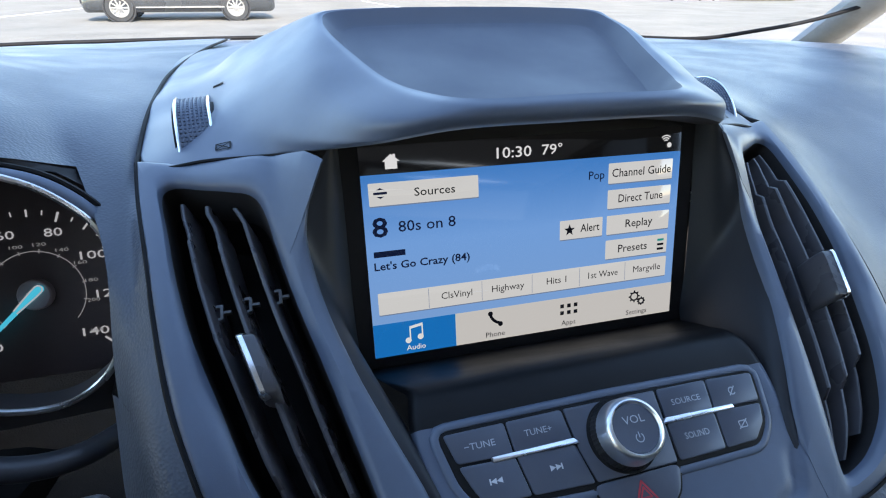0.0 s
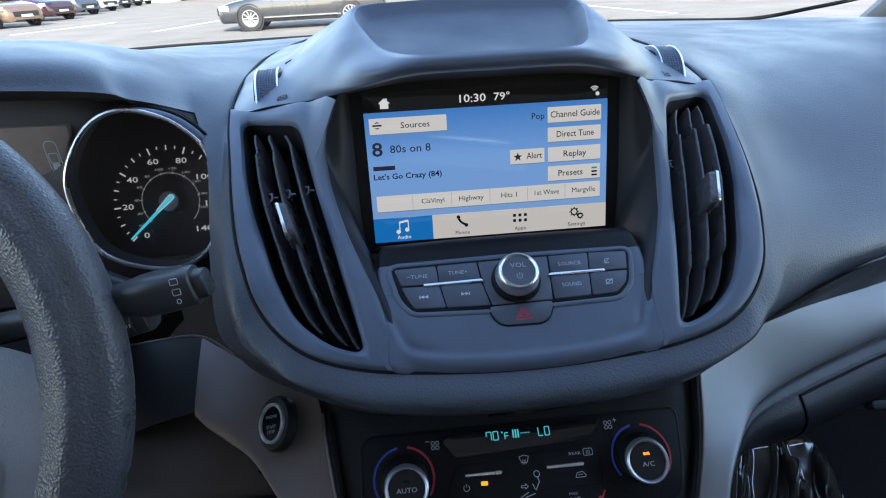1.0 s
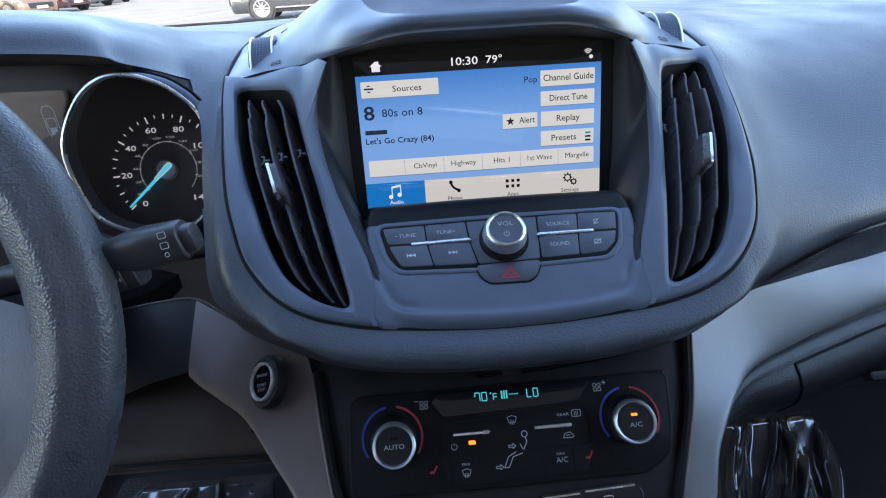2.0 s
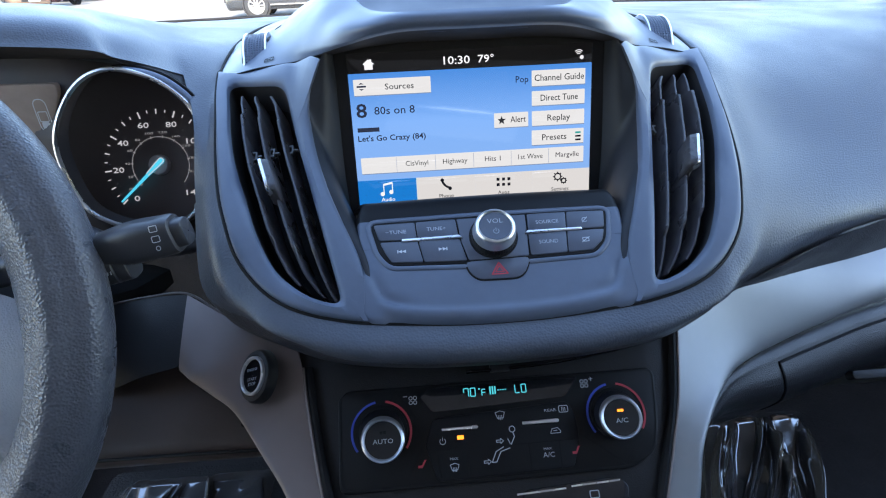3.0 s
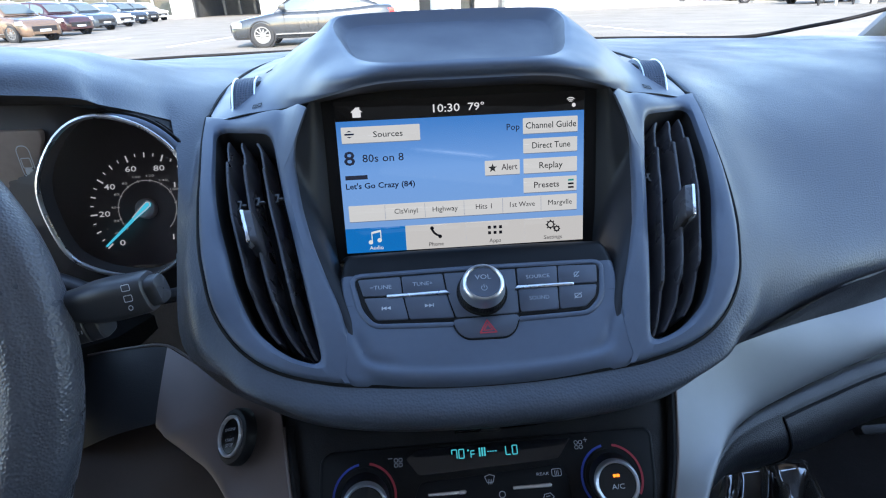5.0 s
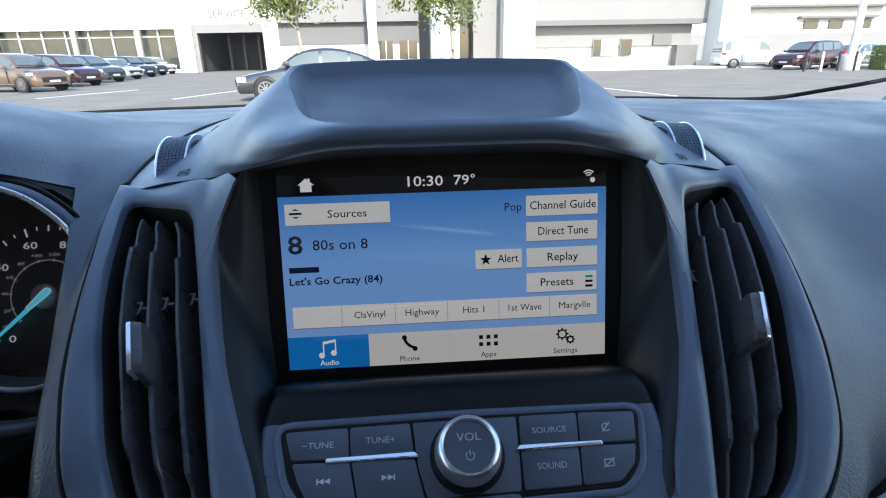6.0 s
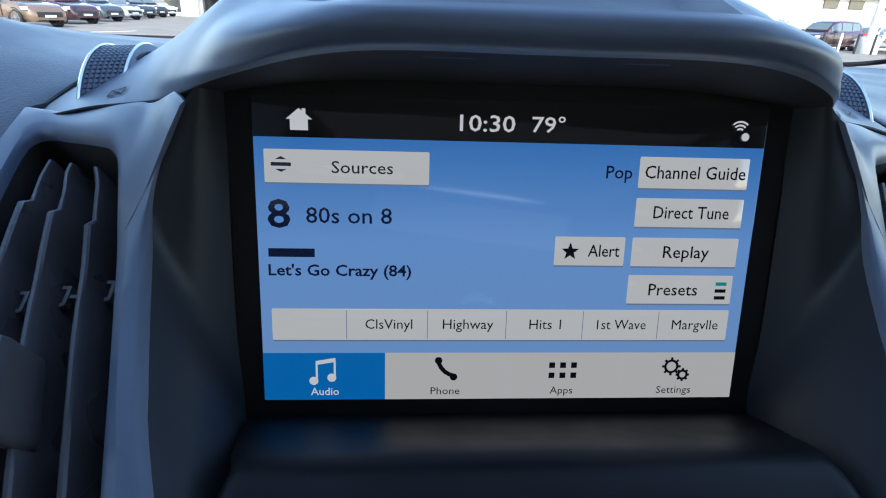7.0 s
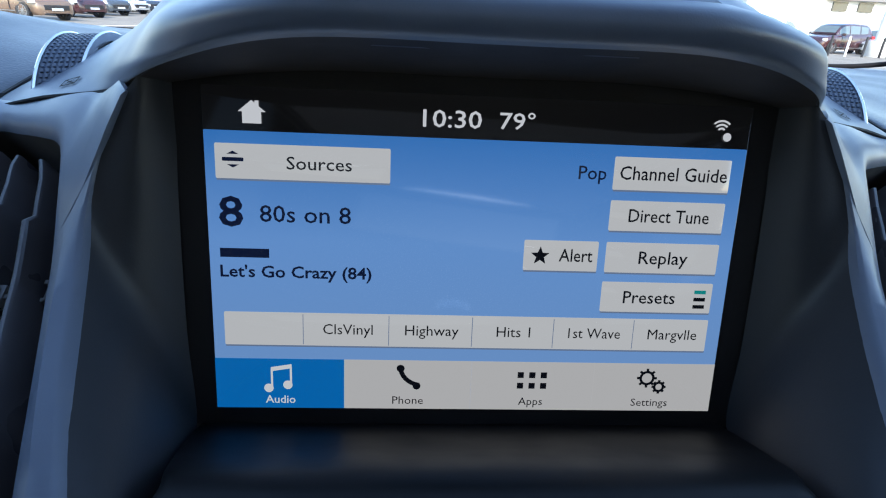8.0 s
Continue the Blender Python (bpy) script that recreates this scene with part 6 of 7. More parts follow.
roof = [[(x, y, 1.60 - 0.04 * (x / 0.7) ** 2 - 0.03 * max(0, (y + 0.4)) / 0.3 + dz) for x in (-0.70, -0.5, -0.25, 0, 0.25, 0.5, 0.70)] for y, dz in ((-0.16, 0.0), (-0.4, 0.0), (-1.0, 0.0), (-1.75, -0.03))]
bm = sheet(patch(roof, 3, 3))
bmesh.ops.solidify(bm, geom=bm.faces[:], thickness=0.03)
setting("ceiling", bm, headliner, "pale cloth headliner of the car", "ceiling")
for s, nm in ((1, "wall_right"), (-1, "wall_left")):
    if s > 0:
        bm = box(0.755, -1.78, 0.30, 0.805, 0.62, 1.02, bevel=0.006)
    else:  # the driver's door stands open: only its sill and the panels before and behind it
        bm = box(-0.805, -1.78, 0.30, -0.755, -0.52, 1.02, bevel=0.006)
        box(-0.805, -0.52, 0.30, -0.755, 0.30, 0.42, bm), box(-0.805, 0.30, 0.30, -0.755, 0.62, 1.02, bm)
    box(s * 0.74 - 0.03, -0.62, 1.01, s * 0.74 + 0.03, -0.50, 1.55, bm)
    box(s * 0.74 - 0.03, -1.75, 1.01, s * 0.74 + 0.03, -1.62, 1.55, bm)
    box(s * 0.735 - 0.02, -1.30, 1.01, s * 0.735 + 0.02, -1.20, 1.56, bm)
    setting(nm, bm, door_skin, "dark grained door panel and pillars" if s > 0 else "dark body side with the driver's doorway open", "wall")
    pil = spline([(s * 0.775, 0.66, 1.0), (s * 0.755, 0.46, 1.16), (s * 0.715, 0.14, 1.40), (s * 0.69, -0.18, 1.545)], 5)
    setting("pillar_right" if s > 0 else "pillar_left", tube(pil, 0.035, 12, flat=0.7), headliner, "pale windscreen pillar trim", "pillar")
    setting("trim_right" if s > 0 else "trim_left", tube([(s * 0.70, -0.18, 1.548), (s * 0.72, -0.9, 1.56), (s * 0.71, -1.75, 1.53)], 0.03, 10), headliner, "pale cloth roof rail", "trim")
bm = box(-0.76, -1.82, 0.30, 0.76, -1.77, 1.10, bevel=0.006)
box(-0.76, -1.82, 1.10, -0.62, -1.77, 1.56, bm), box(0.62, -1.82, 1.10, 0.76, -1.77, 1.56, bm), box(-0.62, -1.82, 1.49, 0.62, -1.77, 1.56, bm)
# Added out of view: keeps low rear-window light off the dashboard's lower faces.
setting("wall_middle", box(-0.75, -0.80, 0.30, 0.75, -0.78, 1.12), door_skin, "unseen dark upright added to block low rear light", "wall")
setting("wall_rear", bm, door_skin, "dark tailgate panel", "wall")
setting("floor", box(-0.78, -1.8, 0.28, 0.78, 0.62, 0.30), carpet, "black cabin carpet", "floor")
setting("wall_front", box(-0.78, 0.60, 0.28, 0.78, 0.63, 1.085), carpet, "black bulkhead under the dashboard", "wall")

# upper cowl that the pads run out on, and the black seal of the windscreen
ws_line = [(-0.76, 0.43, 1.165), (-0.68, 0.50, 1.122), (-0.59, 0.595, 1.102), (-0.44, 0.675, 1.1), (-0.25, 0.71, 1.1), (0, 0.722, 1.1), (0.30, 0.70, 1.1), (0.43, 0.630, 1.1), (0.53, 0.552, 1.101), (0.60, 0.505, 1.115), (0.68, 0.478, 1.132), (0.76, 0.43, 1.165)]
line = spline(ws_line, 6)
flat_line = [(x, y, min(z, 1.101)) for x, y, z in line if abs(x) < 0.70]
bm = sheet([[(x, y + 0.012, z - 0.004) for x, y, z in flat_line], [(x * 0.985, y - 0.04, z - 0.004 - 0.4 * max(0, z - 1.1)) for x, y, z in flat_line], [(x * 0.97, y - 0.10, z - 0.010 - 0.75 * max(0, z - 1.1)) for x, y, z in flat_line], [(x * 0.96, y - 0.30, 1.055) for x, y, z in flat_line]], flip=False)
dash_part("cowl_pad", bm, pad, "flat pad running to the windscreen")
setting("windscreen_seal", tube([(x, y + 0.004, z + 0.0005) for x, y, z in line], 0.0030, 8), gap_black, "black rubber windscreen seal", "trim")


def pane_material(name, tint, ior=1.2):
    mat = bpy.data.materials.new(name)
    mat.use_nodes = True
    nt = mat.node_tree
    nt.nodes.remove(nt.nodes["Principled BSDF"])
    clear, gloss, mix, fr = (nt.nodes.new(n) for n in ("ShaderNodeBsdfTransparent", "ShaderNodeBsdfGlossy", "ShaderNodeMixShader", "ShaderNodeFresnel"))
    clear.inputs[0].default_value = (*tint, 1)
    gloss.inputs["Roughness"].default_value = 0.02
    fr.inputs[0].default_value = ior
    nt.links.new(fr.outputs[0], mix.inputs[0])
    nt.links.new(clear.outputs[0], mix.inputs[1])
    nt.links.new(gloss.outputs[0], mix.inputs[2])
    nt.links.new(mix.outputs[0], nt.nodes["Material Output"].inputs[0])
    return mat


top = [(x * 0.90, -0.17 + 0.02 * (1 - (x / 0.76) ** 2), 1.550 + 0.02 * (1 - (x / 0.76) ** 2)) for x, y, z in line]
mid = [((a[0] + b[0]) / 2, (a[1] + b[1]) / 2 + 0.03, (a[2] + b[2]) / 2 + 0.02) for a, b in zip(line, top)]
glass = setting("window_1", sheet(patch([[(x, y + 0.010, z + 0.002) for x, y, z in line][::3], mid[::3], top[::3]], 3, 5)), pane_material("windscreen glass", (0.92, 0.93, 0.90), 1.4), "clear curved windscreen", "windscreen")
glass.visible_shadow = False
privacy = pane_material("privacy glass", (0.22, 0.225, 0.23))
for k, (x0, y0, x1, y1) in enumerate(((0.742, -1.62, 0.748, -1.30), (0.742, -1.20, 0.748, -0.62), (-0.748, -1.62, -0.742, -1.30), (-0.748, -1.20, -0.742, -0.62), (-0.62, -1.798, 0.62, -1.792))):
    glass = setting("window_" + str(k + 2), box(x0, y0, 1.02 if k < 4 else 1.10, x1, y1, 1.55 if k < 4 else 1.49), privacy, "dark tinted rear window", "window")
    glass.visible_shadow = False

# ---------- clear plastic wrapping in the footwells ----------
wrap_mat = surface("clear wrapping on black", (0.20, 0.20, 0.205), 0.09, metal=0.75, spec=1.0, coat=1.0, rough_var=0.05, mottled=0.2)


def wrapping(name, x0, x1, y0, y1, z, seed, label, lean, count):
    random.seed(seed)
    folds = [(x0 + (x1 - x0) * (k + random.uniform(0.1, 0.9)) / count, random.uniform(-0.18, 0.18), random.uniform(0.0020, 0.0042), random.uniform(0.006, 0.013), random.uniform(0.55, 1.0)) for k in range(count)]
    rows = []
    for j in range(70):
        v = j / 69
        row = []
        for i in range(150):
            u = i / 149
            x, y = x0 + (x1 - x0) * u, y0 + (y1 - y0) * v
            h = 0.0
            for fx, sl, w, a, stop in folds:
                d = (x - fx - sl * (y - y0) - 0.006 * math.sin(31 * y + fx * 60)) / w
                h += a * math.exp(-d * d) * ease((stop - v) / 0.25)
            h += 0.0015 * noise.noise(Vector((x * 40, y * 30, seed)))
            e = ease(min(u, 1 - u) / 0.10) * ease((1 - v) / 0.18)
            row.append((x + lean * (y - y0), y, z - 0.008 + (h + 0.010) * e))
        rows.append(row)
    ob = part(name, sheet(rows), wrap_mat, None, label, sharp=180)
    return tagged(ob, "", "plastic wrap")


wrapping("plastic_wrapping", 0.178, 0.310, -0.10, 0.060, 0.70, 3, "crumpled clear plastic wrapping over black upholstery", 0.5, 13)
wrapping("plastic_wrapping", -0.44, -0.24, -0.02, 0.13, 0.60, 9, "crumpled clear plastic wrapping over the dark footwell mat", 0.0, 5)
for nm, x0, x1, y0, y1, z in (("seat_base", 0.17, 0.54, -0.36, 0.09, 0.694), ("footwell_mat", -0.46, -0.13, -0.30, 0.14, 0.594)):
    ob = part(nm, box(x0, y0, 0.30, x1, y1, z, bevel=0.012), carpet, None, "black upholstered base under the plastic wrapping" if x0 > 0 else "black footwell box under the plastic wrapping")
    tagged(ob, "", "seat" if x0 > 0 else "mat")

# ---------- the lot outside ----------
before_lot = set(scene.objects)
asphalt = surface("asphalt", (0.19, 0.172, 0.148), 0.9, spec=0.2, grain=0.6, grain_size=0.02, mottled=0.22, mottle_size=1.6)
road_paint = surface("road paint", (0.7, 0.7, 0.68), 0.7, mottled=0.12, mottle_size=0.3)
concrete = surface("concrete", (0.42, 0.40, 0.37), 0.85, grain=0.3, grain_size=0.02, mottled=0.15, mottle_size=0.6)
white_wall = surface("white render", (0.62, 0.605, 0.57), 0.8, grain=0.2, grain_size=0.03, mottled=0.05, mottle_size=1.2)
grey_wall = surface("grey panel", (0.22, 0.214, 0.205), 0.7, mottled=0.06, mottle_size=1.5)
mid_wall = surface("mid grey panel", (0.14, 0.138, 0.134), 0.7, mottled=0.08, mottle_size=1.5)
window_dark = surface("dark window", (0.05, 0.055, 0.05), 0.08, mottled=0.3, mottle_size=1.0)
# The rooms' dimness is put into this dark wall colour.
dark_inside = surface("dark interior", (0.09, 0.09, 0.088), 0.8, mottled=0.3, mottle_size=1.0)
alu = surface("window bars", (0.62, 0.63, 0.62), 0.45, metal=0.2)
bark = surface("bark", (0.30, 0.25, 0.20), 0.9, grain=0.8, grain_size=0.03, mottled=0.3, mottle_size=0.2)
leaf = surface("leaves", (0.11, 0.13, 0.03), 0.6, mottled=0.5, mottle_size=0.25)
hedge_leaf = surface("hedge leaves", (0.10, 0.13, 0.035), 0.7, mottled=0.5, mottle_size=0.2)

setting("ground", box(-1500, -1500, -0.4, 1500, 1500, 0.0), asphalt, "worn grey asphalt of a parking lot", "ground")
setting("pavement", box(4.0, 38.0, -0.1, 60, 43, 0.15, bevel=0.02), concrete, "pale concrete pavement with a kerb before the building", "pavement")
for x, y, l, a in ((-7.0, 21.4, 6.0, 79), (7.1, 17.6, 6.0, 97), (-12.5, 23.0, 5.0, 75), (4.2, 25.0, 7.0, 97)):
    bm = box(-l / 2, -0.06, 0.0, l / 2, 0.06, 0.006)
    bm.transform(pose(x, y, 0, 0, 0, a))
    setting("road_marking", bm, road_paint, "white painted parking line", "road marking")
bm = box(-1.4, -0.03, 0, 1.4, 0.03, 0.02)
bm.transform(pose(6.9, 14.2, 0, 0, 0, -4))
setting("road_joint", bm, mid_wall, "dark joint in the asphalt", "road")


def building(name, label):
    return thing(name, pose(0, 0, 0), label, "building")


def block(nm, x0, y0, z0, x1, y1, z1, mat, parent, label=""):
    return part(nm, box(x0, y0, z0, x1, y1, z1), mat, parent, label)


# showroom with a long window front
show = building("showroom", "long white car showroom with a glazed front")
Y = 62.0
block("wall", -62, Y, 4.35, -23.5, Y + 14, 8.2, white_wall, show, "white fascia")
block("wall", -62, Y + 0.6, 0, -23.5, Y + 1.0, 0.35, white_wall, show)
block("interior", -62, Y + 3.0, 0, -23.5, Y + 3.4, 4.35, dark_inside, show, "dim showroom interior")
xs = [-61 + 2.35 * k for k in range(17)]
for k, x in enumerate(xs[:-1]):
    w = part("window", box(x + 0.06, Y + 0.70, 0.35, xs[k + 1] - 0.06, Y + 0.74, 4.35), window_dark, show)
    part("mullion", box(x - 0.07, Y + 0.5, 0.35, x + 0.07, Y + 0.8, 4.35), alu, w)
    part("transom", box(x + 0.06, Y + 0.6, 3.6, xs[k + 1] - 0.06, Y + 0.76, 3.68), alu, w)
for x in (-57.0, -49.5, -42.0, -34.0, -27.5):
    block("column", x - 0.18, Y - 0.3, 0, x + 0.18, Y + 0.1, 4.4, white_wall, show, "slim white column")
service = building("service_entrance", "white service entrance with a dark open bay")
block("column", -23.6, Y - 0.5, 0, -21.9, Y + 2, 8.2, white_wall, service, "broad white pier")
block("wall", -22, Y, 4.75, -13.5, Y + 12, 8.2, white_wall, service)
block("lintel", -21.9, Y - 0.1, 3.9, -14.5, Y + 0.4, 4.75, grey_wall, service, "grey lintel")
block("jamb", -21.9, Y - 0.1, 0, -21.5, Y + 0.5, 3.9, grey_wall, service)
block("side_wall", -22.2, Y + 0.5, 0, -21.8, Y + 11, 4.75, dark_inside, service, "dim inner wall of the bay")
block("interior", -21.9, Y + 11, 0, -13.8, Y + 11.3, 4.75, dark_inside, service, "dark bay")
block("wall", -14.5, Y - 1.0, 0, -10.8, Y + 10, 9.0, white_wall, service, "bright white wall")
for k in range(4):
    block("post", -20.4 + 1.7 * k, Y + 6.5, 0, -20.15 + 1.7 * k, Y + 6.9, 3.9, mid_wall, service)
sign = thing("service_sign", pose(-18.2, Y - 0.06, 5.35, 90), "grey lettering on the white fascia", "sign")
bm = words("SERVICE", -1.9, 1.9, 0, 0.0, 0.75)
bmesh.ops.solidify(bm, geom=bm.faces[:], thickness=0.05)
part("lettering", bm, mid_wall, sign)

# main grey and white building
main = building("office_building", "two-tone grey and white dealership building")
Y = 42.5
block("wall", -9.0, Y, 0, 1.2, Y + 12, 2.1, white_wall, main, "white lower wall")
block("wall", -9.0, Y - 0.05, 2.1, 1.2, Y + 12, 3.6, mid_wall, main, "grey band")
block("wall", -9.0, Y - 0.5, 3.6, 1.2, Y + 12, 9.0, grey_wall, main, "grey upper wall")
for x0, x1 in ((-1.75, -0.75), (-0.25, 1.05)):
    w = block("window", x0, Y - 0.10, 1.0, x1, Y - 0.06, 2.3, window_dark, main)
    part("frame", box(x0 - 0.05, Y - 0.12, 0.95, x1 + 0.05, Y - 0.09, 1.0), alu, w)
    part("frame", box((x0 + x1) / 2 - 0.03, Y - 0.13, 1.0, (x0 + x1) / 2 + 0.03, Y - 0.101, 2.3), alu, w)
block("column", -2.35, Y - 3.0, 0, -1.75, Y - 2.4, 9.0, white_wall, main, "white column")
block("column", 2.0, Y - 2.4, 0, 4.0, Y - 0.4, 9.0, white_wall, main, "broad white pier")
block("recess", 1.2, Y + 2.0, 0, 8.0, Y + 2.3, 9.0, mid_wall, main, "shaded entrance recess")
block("door", 4.35, Y + 1.7, 0, 5.2, Y + 1.8, 3.2, window_dark, main)
block("wall", 5.3, Y + 0.2, 0, 7.3, Y + 2.0, 9.0, grey_wall, main)
block("column", 7.3, Y - 1.5, 0, 9.6, Y + 1, 9.0, white_wall, main, "broad white pier")
block("wall", 9.6, Y, 0, 22.0, Y + 12, 1.62, white_wall, main, "white lower wall")
block("wall", 9.6, Y - 0.15, 1.62, 22.0, Y + 12, 3.1, grey_wall, main, "grey wall")
block("ledge", 9.5, Y - 1.1, 3.1, 22.6, Y, 3.45, mid_wall, main, "projecting ledge")
block("wall", 9.6, Y - 1.1, 3.45, 22.6, Y + 12, 9.0, grey_wall, main, "grey upper storey")
for x0, x1 in ((14.4, 15.0), (15.0, 16.2), (16.5, 17.4)):
    w = block("window", x0, Y - 0.20, 0.95, x1, Y - 0.16, 2.1, window_dark if x0 != 15.0 else white_wall, main)
    part("frame", box(x0 - 0.04, Y - 0.23, 0.90, x0 + 0.04, Y - 0.165, 2.15), mid_wall, w)
block("vent_box", 19.0, Y - 0.35, 1.65, 20.4, Y - 0.16, 2.4, mid_wall, main)
block("wall", 20.6, Y - 1.0, 0, 22.2, Y - 0.2, 1.62, mid_wall, main)
block("column", 22.6, Y - 3.0, 0, 24.6, Y - 1.0, 9.0, white_wall, main, "broad white pier")

far = building("far_building", "low pale building across the street")
block("wall", 38, 74, 0, 120, 86, 3.2, grey_wall, far, "shaded grey front")
block("wall", 38, 74.4, 3.2, 120, 86, 5.0, white_wall, far, "white upper wall")
block("roof", 42, 73.4, 6.4, 66, 80, 6.7, mid_wall, far, "thin dark roof slab")
block("wall", 43, 74.6, 5.0, 65, 79, 6.4, white_wall, far)
block("canopy", 53, 73.6, 5.0, 64, 74.4, 5.3, mid_wall, far)
for x in (54, 57.5, 61.5):
    w = block("window", x, 74.2, 3.7, x + 2.0, 74.38, 4.8, window_dark, far)

for x, y, r, h, big in ((24.9, 29.8, 0.17, 9, True), (-15.5, 21.5, 0.10, 8, False)):
    pole = thing("light_pole", pose(x, y, 0), "white light pole on a concrete base" if big else "slender white light pole", "light pole")
    part("mast", lathe([(r * 1.25, 0.0), (r, h * 0.5), (r * 0.7, h), (0.01, h)], 20), white_wall, pole)
    part("base", lathe([(r * 3.0, 0.0), (r * 3.0, 0.75), (r * 2.8, 0.8), (r, 0.8)] if big else [(r * 2, 0), (r * 2, 0.1), (r, 0.1)], 20), concrete, pole)


# ---------- parked vehicles ----------
rubber = surface("tyre", (0.02, 0.02, 0.021), 0.85)
alloy = surface("alloy rim", (0.22, 0.22, 0.23), 0.35, metal=0.7)
car_glass = surface("car glass", (0.09, 0.11, 0.11), 0.05, spec=0.8, mottled=0.1)
lamp_clear = surface("lamp glass", (0.6, 0.62, 0.64), 0.15)
lamp_red = surface("red lamp", (0.5, 0.03, 0.03), 0.2)
paints = {}


def paint(name, color):
    if name not in paints:
        paints[name] = surface(name + " car paint", color, 0.25, metal=0.25, coat=0.8, mottled=0.04, mottle_size=0.8, rough_var=0.03)
    return paints[name]


SHAPES = {
    "sedan": dict(L=4.75, W=1.82, body=((0.0, 0.50, 0.55), (0.02, 0.62, 0.72), (0.07, 0.74, 0.84), (0.17, 0.83, 0.90), (0.30, 0.92, 0.91), (0.5, 0.93, 0.91), (0.72, 0.97, 0.91), (0.88, 1.02, 0.87), (0.97, 1.00, 0.78), (1.0, 0.80, 0.62)),
                  roof=((0.27, 0.93, 0.74), (0.40, 1.33, 0.60), (0.50, 1.44, 0.58), (0.62, 1.44, 0.58), (0.74, 1.32, 0.60), (0.90, 1.02, 0.70)), panes=((0.34, 0.52), (0.54, 0.70), (0.71, 0.79)), wheels=(0.19, 0.78), r=0.335),
    "suv": dict(L=4.55, W=1.86, body=((0.0, 0.55, 0.60), (0.015, 0.72, 0.78), (0.06, 0.88, 0.88), (0.18, 0.98, 0.93), (0.28, 1.04, 0.93), (0.5, 1.05, 0.93), (0.75, 1.08, 0.93), (0.95, 1.10, 0.88), (1.0, 0.85, 0.78)),
                roof=((0.24, 1.05, 0.78), (0.36, 1.48, 0.64), (0.48, 1.62, 0.62), (0.72, 1.63, 0.62), (0.90, 1.55, 0.62), (0.985, 1.10, 0.72)), panes=((0.31, 0.50), (0.52, 0.71), (0.73, 0.88)), wheels=(0.18, 0.79), r=0.36),
    "van": dict(L=4.50, W=1.85, body=((0.0, 0.55, 0.60), (0.015, 0.75, 0.78), (0.06, 0.92, 0.88), (0.16, 1.02, 0.92), (0.25, 1.10, 0.92), (0.5, 1.12, 0.92), (0.75, 1.12, 0.92), (0.96, 1.12, 0.91), (1.0, 1.0, 0.88)),
                roof=((0.17, 1.06, 0.80), (0.30, 1.62, 0.72), (0.38, 1.82, 0.70), (0.6, 1.85, 0.70), (0.93, 1.83, 0.70), (0.99, 1.12, 0.80)), panes=((0.26, 0.42), (0.85, 0.95)), wheels=(0.17, 0.80), r=0.33),
}


